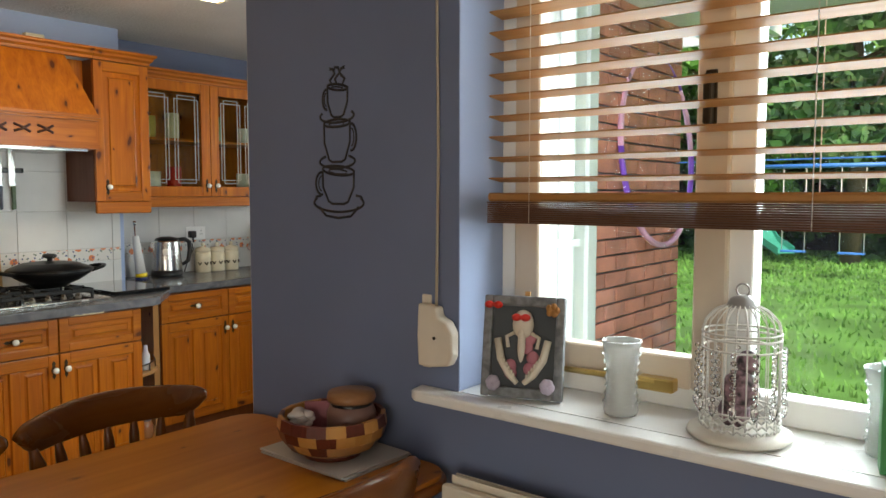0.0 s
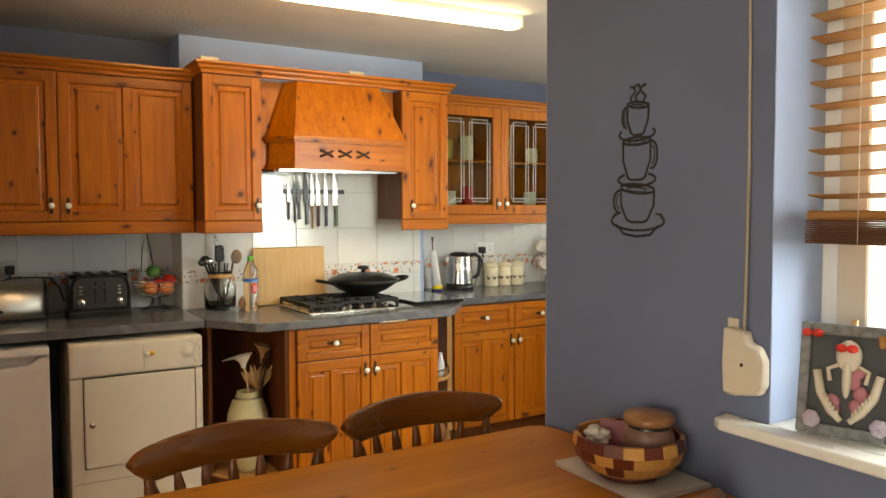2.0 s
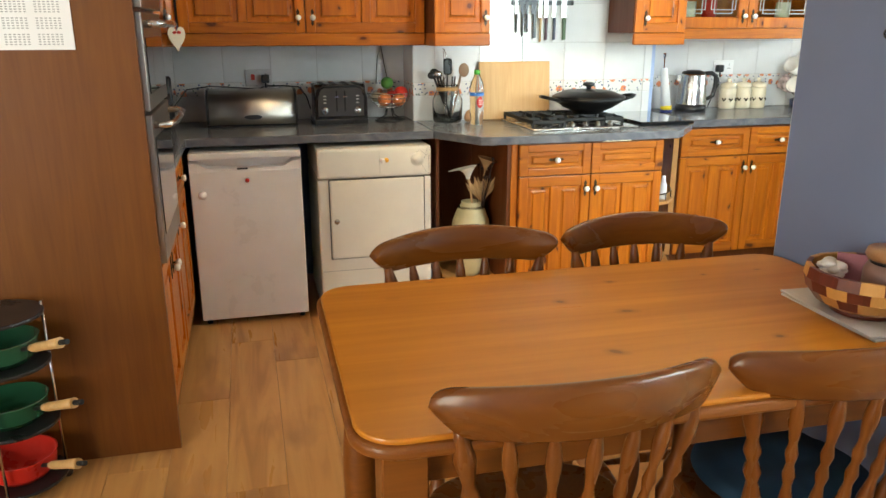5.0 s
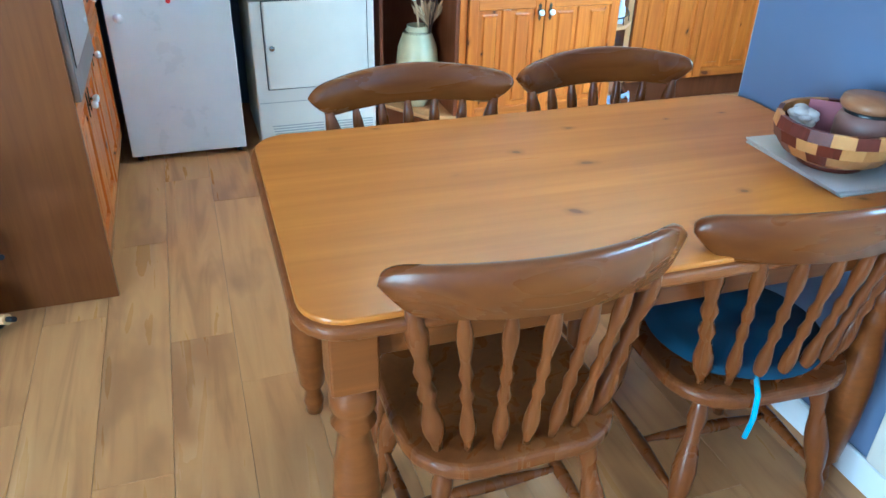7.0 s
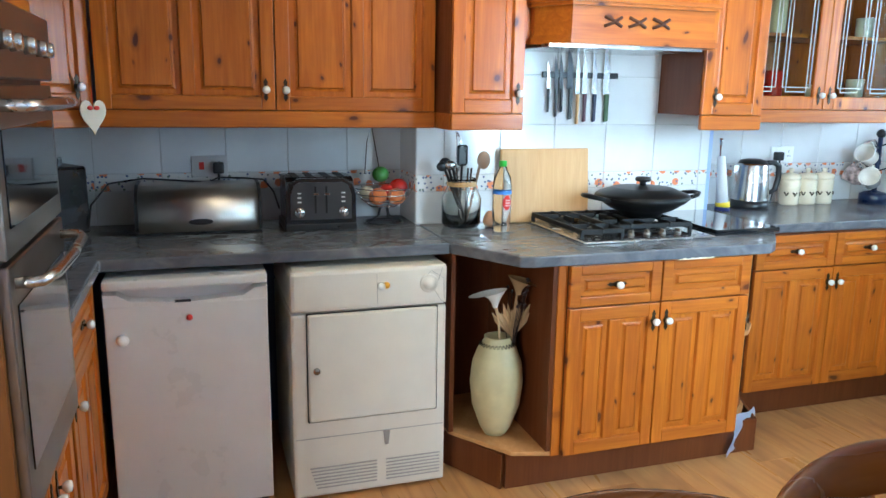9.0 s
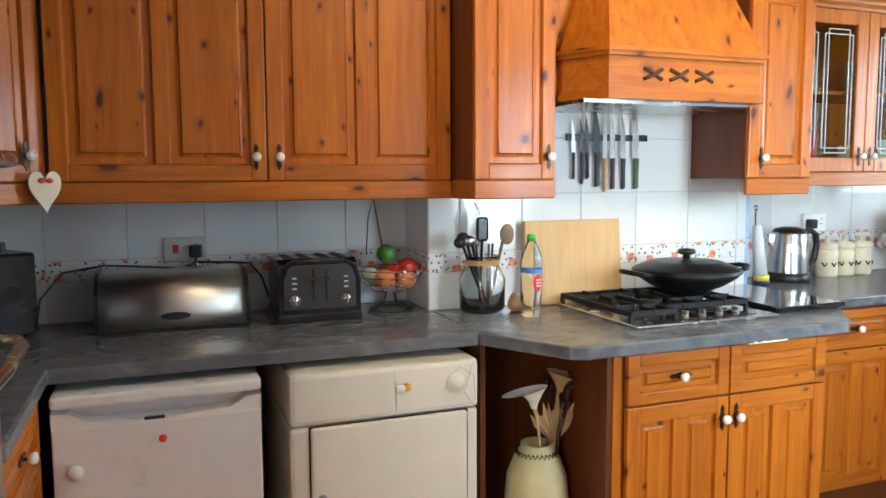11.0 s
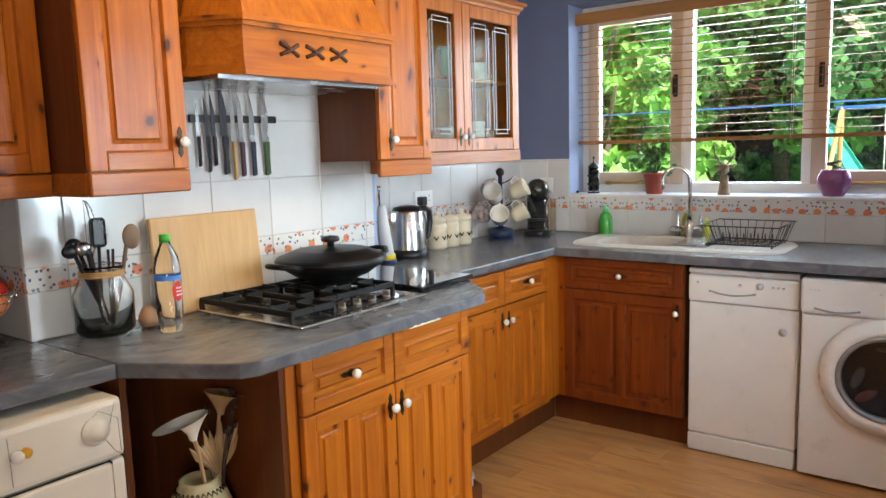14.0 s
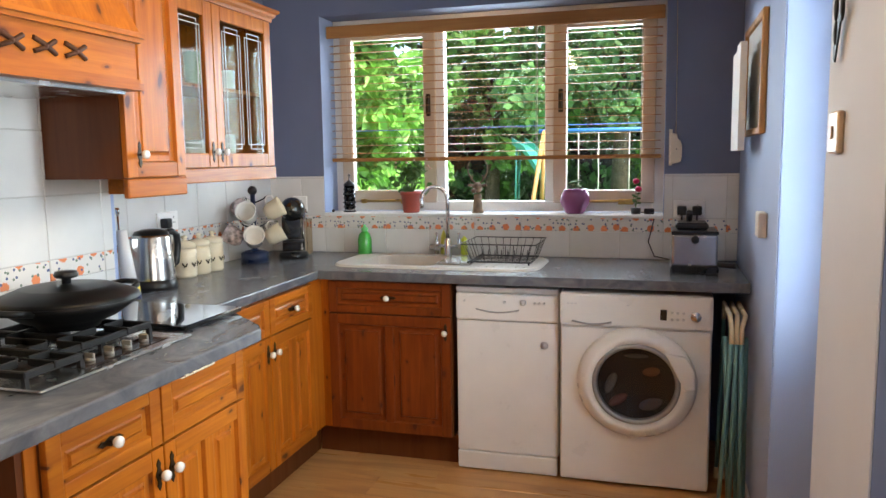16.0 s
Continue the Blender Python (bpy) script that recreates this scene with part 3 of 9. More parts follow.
def glass_cabinet():
    th = thing("glass_cabinet", EAST(-4.01, 2.31, 0), "pine wall cabinet with leaded glass doors and crockery inside", "cabinet", "wall cabinets")
    z0, z1, w, d = 1.40, 2.07, 1.0, 0.33
    carcass(th, w, d, z0, z1, PINE, open_front=True)
    for i, (a, b) in enumerate(((0.0, 0.515), (0.515, 1.0))):
        a += 0.002
        b -= 0.002
        bm = bm_new()
        s = 0.06
        box(bm, a, a + s, -0.021, -0.001, z0, z1, 0.003)
        box(bm, b - s, b, -0.021, -0.001, z0, z1, 0.003)
        box(bm, a + s, b - s, -0.0205, -0.001, z0, z0 + s, 0.003)
        box(bm, a + s, b - s, -0.0205, -0.001, z1 - s, z1, 0.003)
        dr = part("door", bm, PINE, th, "pine framed glass door")
        bm = bm_new()
        box(bm, a + s, b - s, -0.012, -0.008, z0 + s, z1 - s)
        part("pane", bm, CABPANE, dr)
        bm = bm_new()
        gw = (b - a - 2 * s) / 2
        for c in range(2):
            x0, x1 = a + s + c * gw, a + s + (c + 1) * gw
            lo, hi = z0 + s, z1 - s
            for dx, dz in ((0.02, 0.04), (0.04, 0.02)):
                for q in (x0 + dx, x1 - dx):
                    box(bm, q - 0.002, q + 0.002, -0.015, -0.012, lo + dz, hi - dz)
                for q in (lo + dz, hi - dz):
                    box(bm, x0 + dx, x1 - dx, -0.015, -0.012, q - 0.002, q + 0.002)
        part("leading", bm, LEAD, dr, "thin silver leading strips")
        knob(dr, (b - 0.03) if i == 0 else (a + 0.03), z0 + 0.065, -0.021)
    bm = bm_new()
    cornice(bm, [(0, -0.022, 0, -1), (w, -0.022, 1, -1), (w, d, 1, 0)], z1, 0.055, 0.035)
    part("cornice", bm, PINE_X, th)
    bm = bm_new()
    prism(bm, [(0, -0.022), (w + 0.005, -0.022), (w + 0.06, 0.05), (w + 0.06, d), (0, d)], z0 - 0.06, z0 - 0.002, bevel=0.004)
    part("pelmet", bm, PINE_X, th)
    bm = bm_new()
    prism(bm, [(w, 0.03), (w + 0.03, 0.03), (w + 0.055, 0.08), (w + 0.055, d), (w, d)], 1.70, 1.718)
    part("end_shelf", bm, PINE_PALE, th)
    return th


glass_cabinet()


def hood():
    th = thing("cooker_hood", EAST(-3.80, 1.206, 0), "pine cooker hood with a sloping canopy and a fretted frieze", "cooker hood")
    w = 0.792
    bm = bm_new()
    box(bm, 0, w, 0.08, 0.30, 1.64, 2.09)
    part("back_panel", bm, PINE, th)
    # front corners of the flare, in local x and y (y towards the wall)
    lo = [(0.05, 0.05), (0.135, -0.115), (0.765, -0.115), (0.79, 0.05)]
    hi = [(0.15, 0.06), (0.19, -0.01), (0.66, -0.01), (0.70, 0.06)]
    bm = bm_new()
    a = [bm.verts.new((x, y, 1.80)) for x, y in lo]
    b = [bm.verts.new((x, y, 2.09)) for x, y in hi]
    n = 9
    for i in (0, 2):
        bm.faces.new((a[i], a[i + 1], b[i + 1], b[i]))
    for k in range(n):
        q = [a[1].co.lerp(a[2].co, t) for t in (k / n, (k + 1) / n)] + [b[1].co.lerp(b[2].co, t) for t in ((k + 1) / n, k / n)]
        g = 0.0025
        v = [bm.verts.new(p) for p in q]
        f = bm.faces.new(v)
        r = bmesh.ops.inset_individual(bm, faces=[f], thickness=g, depth=0.0)
        bmesh.ops.translate(bm, verts=f.verts, vec=(0, -0.003, 0.0))
    part("canopy", bm, PINE, th, "canopy of sloping tongue and groove pine boards")
    bm = bm_new()

    def band(off, z0, z1):
        prism(bm, [(lo[0][0] - off, 0.08), (lo[0][0] - off, lo[0][1]), (lo[1][0] - off * 0.6, lo[1][1] - off), (lo[2][0] + off * 0.6, lo[2][1] - off), (lo[3][0] + off * 0.2, lo[3][1]), (lo[3][0] + off * 0.2, 0.08)], z0, z1)

    band(0.012, 1.785, 1.80)
    band(0.004, 1.772, 1.785)
    part("upper_moulding", bm, PINE_X, th)
    bm = bm_new()
    band(-0.004, 1.655, 1.667)
    band(0.004, 1.635, 1.655)
    part("lower_moulding", bm, PINE_X, th)
    bm = bm_new()
    band(-0.012, 1.667, 1.772)
    part("frieze", bm, PINE_X, th)
    # Bows take on the dark of the shadows between their wood-coloured arms.
    fret = plain("fret_shadow_brown", (0.07, 0.022, 0.006), 0.7)
    for k in range(3):
        c = 0.31 + k * 0.103
        bm = bm_new()
        for s in (-1, 1):
            tube(bm, [(c - 0.036, -0.106, 1.718 - s * 0.017), (c, -0.106, 1.718 - s * 0.004), (c + 0.036, -0.106, 1.718 + s * 0.017)], 0.0065, 6)
        ball(bm, (c, -0.107, 1.718), 0.008, 8)
        part("fret_bow", bm, fret, th, "bow shape coloured with the dark of its carving's shadows")
    bm = bm_new()
    box(bm, 0.06, 0.72, -0.09, 0.28, 1.622, 1.634)
    part("filter", bm, STEEL, th)
    bm = bm_new()
    cornice(bm, [(0, -0.022, 0, -1), (w, -0.022, 0, -1)], 2.09, 0.055, 0.035)
    part("cornice", bm, PINE_X, th)


hood()


def base_unit(m, cols, label, d=0.56, z0=0.14, z1=0.868, drawer=0.16, name="base_cabinet", double=False, knobside=None, handleless=(), dcols=2):
    """cols: widths. Each has a drawer front over a door."""
    th = thing(name, m, label, "cabinet", "base cabinets")
    w = sum(cols)
    carcass(th, w, d, z0, z1)
    x = 0.0
    zs = z1 - drawer
    for i, cw in enumerate(cols):
        dr = framed("drawer", PINE_X, th, "pine drawer front with a raised panel", x + 0.003, x + cw - 0.003, zs + 0.003, z1 - 0.006, 1, stile=0.042, rail=0.035, y=-0.001)
        if i not in handleless:
            knob(dr, x + cw / 2, zs + drawer / 2, -0.021, across=True)
        do = framed("door", PINE, th, "pine door with two raised panels", x + 0.003, x + cw - 0.003, z0 + 0.003, zs - 0.003, dcols, stile=0.045, rail=0.05, y=-0.001)
        side = (knobside or "rl" * 4)[i]
        knob(do, x + cw - 0.027 if side == "r" else x + 0.027, zs - 0.07, -0.021)
        x += cw
    return th


base_unit(EAST(-3.44, 1.245, 0), [0.377, 0.395], "pine base cabinet under the hob with two drawers and two doors", d=0.64, handleless=(1,))
base_unit(EAST(-3.755, 2.31, 0), [0.435, 0.395], "pine base cabinet in the corner run with knotty doors", d=0.60)
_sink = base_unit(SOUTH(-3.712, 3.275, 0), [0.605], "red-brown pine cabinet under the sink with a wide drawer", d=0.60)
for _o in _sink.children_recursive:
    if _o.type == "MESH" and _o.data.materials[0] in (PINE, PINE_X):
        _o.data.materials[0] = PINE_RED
base_unit(NORTH(-3.125, -0.33, 0), [0.52], "pine base cabinet beside the oven tower", d=0.57, z1=0.868, knobside="l")

bm = bm_new()
box(bm, -3.777, -3.755, 3.142, 3.295, 0.14, 0.868)
box(bm, -3.755, -3.7125, 3.275, 3.295, 0.14, 0.868)
box(bm, -3.46, -3.44, 1.2115, 1.2445, 0.14, 0.868)
setting("corner_filler", bm, PINE, "pine filler strip in the corner of the base cabinets", "panel")
bm = bm_new()
for b in ((-3.52, -3.50, 1.06, 2.19), (-3.825, -3.805, 2.22, 3.32)):
    box(bm, b[0], b[1], b[2], b[3], 0, 0.138)
box(bm, -3.80, -3.09, 3.32, 3.34, 0, 0.138)
prism(bm, [(-3.50, 1.04), (-3.52, 1.06), (-3.77, 0.92), (-3.76, 0.90)], 0, 0.138)
prism(bm, [(-3.50, 2.19), (-3.52, 2.19), (-3.825, 2.31), (-3.81, 2.325)], 0, 0.138)
box(bm, -4.30, -3.12, -0.40, -0.38, 0, 0.138)
box(bm, -3.12, -2.54, -0.40, -0.38, 0, 0.138)
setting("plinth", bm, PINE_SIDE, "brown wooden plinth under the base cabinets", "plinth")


def corner_shelf():
    th = thing("open_corner_shelf", pose(0, 0, 0), "open pine corner shelf unit with red-brown sides darkened for shade", "shelf unit")
    bm = bm_new()
    prism(bm, [(-4.05, 0.905), (-3.72, 0.905), (-3.48, 1.07), (-3.44, 1.21), (-4.05, 1.21)], 0.14, 0.158, bevel=0.004)
    part("shelf", bm, PINE_PALE, th)
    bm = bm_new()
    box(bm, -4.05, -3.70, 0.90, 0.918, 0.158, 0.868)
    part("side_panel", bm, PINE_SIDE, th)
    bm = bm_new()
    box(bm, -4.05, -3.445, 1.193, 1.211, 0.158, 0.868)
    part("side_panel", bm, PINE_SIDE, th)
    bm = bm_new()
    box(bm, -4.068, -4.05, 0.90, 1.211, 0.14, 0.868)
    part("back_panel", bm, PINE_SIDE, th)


corner_shelf()


def end_shelf():
    th = thing("open_end_shelf", pose(0, 0, 0), "narrow open pine end shelf with a small wire rail", "shelf unit")
    for z in (0.14, 0.50):
        bm = bm_new()
        prism(bm, [(-4.0, 2.036), (-3.50, 2.036), (-3.53, 2.13), (-3.61, 2.21), (-3.74, 2.27), (-4.0, 2.27)], z, z + 0.018, bevel=0.003)
        part("shelf", bm, PINE_PALE, th)
        if z > 0.4:
            arc = [(-3.515, 2.045, z + 0.055), (-3.545, 2.125, z + 0.055), (-3.62, 2.20, z + 0.055), (-3.735, 2.255, z + 0.055)]
            bm = bm_new()
            tube(bm, arc, 0.0035, 6)
            part("rail", bm, BRONZE, th)
            for p in arc[:3]:
                bm = bm_new()
                tube(bm, [(p[0], p[1], z + 0.016), p], 0.003, 6)
                part("rail_post", bm, BRONZE, th)
    bm = bm_new()
    box(bm, -4.0, -3.77, 2.275, 2.293, 0.14, 0.868)
    box(bm, -3.77, -3.755, 2.275, 2.308, 0.14, 0.868)
    part("side_panel", bm, PINE_PALE, th)


end_shelf()

# ---- worktops ----
ZT0, ZT1 = 0.872, 0.912
for nm, pts, lb in (
    ("worktop_left", [(XW, YL), (-3.118, YL), (-3.118, -0.29), (-3.675, -0.29), (-3.675, 0.885), (XW, 0.885)], "slate grey laminate worktop above the fridge and dryer"),
    ("worktop_hob", [(-4.10, 0.887), (-3.675, 0.887), (-3.645, 0.905), (-3.405, 1.045), (-3.385, 1.09), (-3.385, 2.07), (-3.42, 2.12), (-3.63, 2.30), (-3.72, 2.335), (-4.10, 2.335)], "slate grey laminate worktop that juts out under the hob"),
    ("worktop_corner", [(XW, 2.337), (-3.72, 2.337), (-3.735, 2.38), (-3.735, 3.215), (XW, 3.215)], "slate grey laminate worktop under the kettle"),
):
    bm = bm_new()
    prism(bm, pts, ZT0, ZT1, bevel=0.006)
    single(nm, bm, SLATE, lb, "worktop")
SINK = (-3.70, -2.73, 3.36, 3.82)
bm = bm_new()
x0, x1, y0, y1 = -3.64, -3.22, 3.41, 3.76
for b in ((XW, x0, 3.217, YW - 0.008), (x0, x1, 3.217, y0), (x0, x1, y1, YW - 0.008), (x1, XR - 0.01, 3.217, YW - 0.008)):
    box(bm, b[0], b[1], b[2], b[3], ZT0, ZT1)
bmesh.ops.remove_doubles(bm, verts=bm.verts, dist=1e-5)
single("worktop_sink", bm, SLATE, "slate grey laminate worktop round the sink", "worktop")


bm = bm_new()
for k in range(9):
    y = 1.66 + 0.017 * k
    box(bm, -3.3855, -3.3825, y, y + 0.016, 0.870, 0.873 + 0.004 * abs(math.sin(k * 1.7)), 0.001)
single("edging_chip", bm, CREAMCER, "ragged pale chip where the worktop edging has worn away", "worktop edging")


# ---- appliances ----
def fridge():
    th = thing("fridge", EAST(-3.64, -0.284, 0), "white under-counter fridge with a red magnet on its door", "fridge")
    bm = bm_new()
    box(bm, 0.004, 0.506, 0.04, 0.58, 0.015, 0.815, 0.004)
    part("body", bm, WHITE, th)
    bm = bm_new()
    box(bm, 0, 0.51, -0.012, 0.58, 0.818, 0.85, 0.008, seg=2)
    part("top", bm, WHITE, th)
    bm = bm_new()
    xs = [0, 0.04, 0.08, 0.25, 0.43, 0.47, 0.51]
    zs = [0.812, 0.81, 0.785, 0.775, 0.785, 0.81, 0.812]
    box(bm, 0, 0.51, 0.0, 0.036, 0.03, 0.765, 0.006, seg=2)
    for (xa, za), (xb, zb) in zip(zip(xs, zs), zip(xs[1:], zs[1:])):
        v = [bm.verts.new(p) for p in ((xa, 0.002, 0.76), (xb, 0.002, 0.76), (xb, 0.002, zb - 0.008), (xa, 0.002, za - 0.008), (xa, 0.036, za), (xb, 0.036, zb))]
        bm.faces.new((v[0], v[1], v[2], v[3]))
        bm.faces.new((v[3], v[2], v[5], v[4]))
    dr = part("door", bm, WHITE, th)
    bm = bm_new()
    lathe(bm, [(0, 0.002), (0.016, 0.002), (0.02, 0.012), (0.016, 0.026), (0, 0.03)], 16, m=Matrix.Translation((0.052, 0, 0.655)) @ pose(0, 0, 0, 90))
    part("knob", bm, WHITE, dr)
    bm = bm_new()
    lathe(bm, [(0, 0), (0.010, 0), (0.010, 0.006), (0, 0.008)], 14, m=Matrix.Translation((0.258, 0.0, 0.715)) @ pose(0, 0, 0, 90))
    part("magnet", bm, RED, dr)
    bm = bm_new()
    box(bm, 0.215, 0.265, -0.002, 0.002, 0.768, 0.776)
    part("badge", bm, BLACK, dr)
    bm = bm_new()
    for x in (0.03, 0.48):
        lathe(bm, [(0, 0), (0.014, 0), (0.014, 0.016), (0, 0.016)], 10, cx=x, cy=0.05)
    part("feet", bm, BLACK, th)


fridge()


def dryer():
    th = thing("tumble_dryer", EAST(-3.62, 0.297, 0), "cream tumble dryer with a square door and worn panel", "tumble dryer")
    bm = bm_new()
    box(bm, 0, 0.56, 0.0, 0.57, 0.012, 0.70, 0.012, seg=2)
    box(bm, 0, 0.56, -0.006, 0.57, 0.704, 0.85, 0.015, seg=2)
    part("body", bm, CREAM, th)
    bm = bm_new()
    box(bm, 0.056, 0.522, -0.012, 0.002, 0.305, 0.698, 0.011, seg=3)
    dr = part("door", bm, CREAM, th)
    bm = bm_new()
    box(bm, 0.052, 0.526, -0.0025, 0.0015, 0.301, 0.7015, 0.004)
    part("seal", bm, DARK, dr)
    bm = bm_new()
    lathe(bm, [(0, 0), (0.013, 0), (0.012, 0.006), (0, 0.007)], 14, m=Matrix.Translation((0.085, -0.012, 0.495)) @ pose(0, 0, 0, 90))
    part("catch", bm, STEEL, dr)
    bm = bm_new()
    box(bm, 0.01, 0.55, -0.0015, 0.001, 0.239, 0.242)
    for k in range(7):
        for a, b in ((0.06, 0.30), (0.335, 0.54)):
            box(bm, a + 0.02 - k * 0.004 if a < 0.1 else a, b, -0.003, 0.0005, 0.045 + k * 0.013, 0.049 + k * 0.013)
    part("vent", bm, plain("grey_vent", (0.4, 0.38, 0.34), 0.5), th)
    bm = bm_new()
    for pts in ([(0.46, -0.0075, 0.80), (0.50, -0.0075, 0.83), (0.545, -0.0075, 0.80), (0.548, -0.0075, 0.72)], [(0.52, -0.0075, 0.775), (0.54, -0.0075, 0.84)], [(0.30, -0.0075, 0.83), (0.303, -0.0075, 0.72)], [(0.51, -0.0075, 0.76), (0.535, -0.0075, 0.72), (0.55, -0.0075, 0.71)]):
        tube(bm, pts, 0.0007, 4)
    part("pencil_marks", bm, plain("grey_pencil", (0.3, 0.28, 0.25), 0.7), th, kind="stuff")
    bm = bm_new()
    prism(bm, [(0.33, 0.185), (0.343, 0.185), (0.349, 0.238), (0.324, 0.238)], 0, 0.004, m=pose(0, 0, 0, 90))
    part("flap", bm, plain("grey_flap", (0.3, 0.28, 0.25), 0.5), th)
    bm = bm_new()
    lathe(bm, [(0, 0.006), (0.014, 0.006), (0.013, 0.02), (0, 0.022)], 14, m=Matrix.Translation((0.315, 0, 0.785)) @ pose(0, 0, 0, 90))
    part("button", bm, CERAMIC, th)
    bm = bm_new()
    lathe(bm, [(0, 0.006), (0.012, 0.006), (0.011, 0.016), (0, 0.018)], 14, m=Matrix.Translation((0.335, 0, 0.787)) @ pose(0, 0, 0, 90))
    part("button", bm, plain("amber_button", (0.8, 0.4, 0.03), 0.4), th, "amber push button")
    bm = bm_new()
    lathe(bm, [(0, 0.006), (0.034, 0.006), (0.034, 0.010), (0.03, 0.012), (0.025, 0.010), (0.022, 0.026), (0, 0.028)], 24, m=Matrix.Translation((0.49, 0, 0.785)) @ pose(0, 0, 0, 90))
    part("dial", bm, CREAM, th)


dryer()


def dishwasher():
    th = thing("dishwasher", SOUTH(-3.086, 3.27, 0) @ Matrix.Diagonal((1.04, 1, 1, 1)), "white slimline dishwasher with a curved handle recess", "dishwasher")
    bm = bm_new()
    box(bm, 0, 0.445, 0.02, 0.58, 0.09, 0.85, 0.004)
    part("body", bm, WHITE, th)
    bm = bm_new()
    box(bm, 0.002, 0.443, 0.0, 0.018, 0.09, 0.70, 0.006, seg=2)
    part("door", bm, WHITE, th)
    bm = bm_new()
    box(bm, 0, 0.445, -0.01, 0.018, 0.703, 0.825, 0.01, seg=2)
    box(bm, 0, 0.445, -0.004, 0.05, 0.83, 0.853, 0.005, seg=2)
    cp = part("control_panel", bm, WHITE, th)
    bm = bm_new()
    tube(bm, [(0.09 + 0.0235 * i, -0.012, 0.755 - 0.014 * math.sin(math.pi * i / 8)) for i in range(9)], 0.0035, 6)
    part("handle", bm, plain("grey_recess", (0.35, 0.35, 0.34), 0.5), cp)
    bm = bm_new()
    for x, r in ((0.295, 0.014), (0.215, 0.006), (0.345, 0.005), (0.365, 0.005), (0.385, 0.005), (0.04, 0.005)):
        lathe(bm, [(0, 0), (r, 0), (r * 0.9, 0.007), (0, 0.008)], 14, m=Matrix.Translation((x, -0.01, 0.79)) @ pose(0, 0, 0, 90))
    part("buttons", bm, plain("pale_grey_button", (0.6, 0.6, 0.6), 0.4), cp)
    bm = bm_new()
    lathe(bm, [(0, 0), (0.017, 0), (0.017, 0.003), (0.012, 0.003), (0.012, 0.006), (0, 0.006)], 16, m=Matrix.Translation((0.385, 0, 0.60)) @ pose(0, 0, 0, 90))
    part("badge", bm, plain("badge_grey", (0.55, 0.5, 0.5), 0.4), th)
    bm = bm_new()
    box(bm, 0.003, 0.442, -0.006, 0.02, 0.005, 0.086, 0.004)
    part("kick_plate", bm, WHITE, th)


dishwasher()


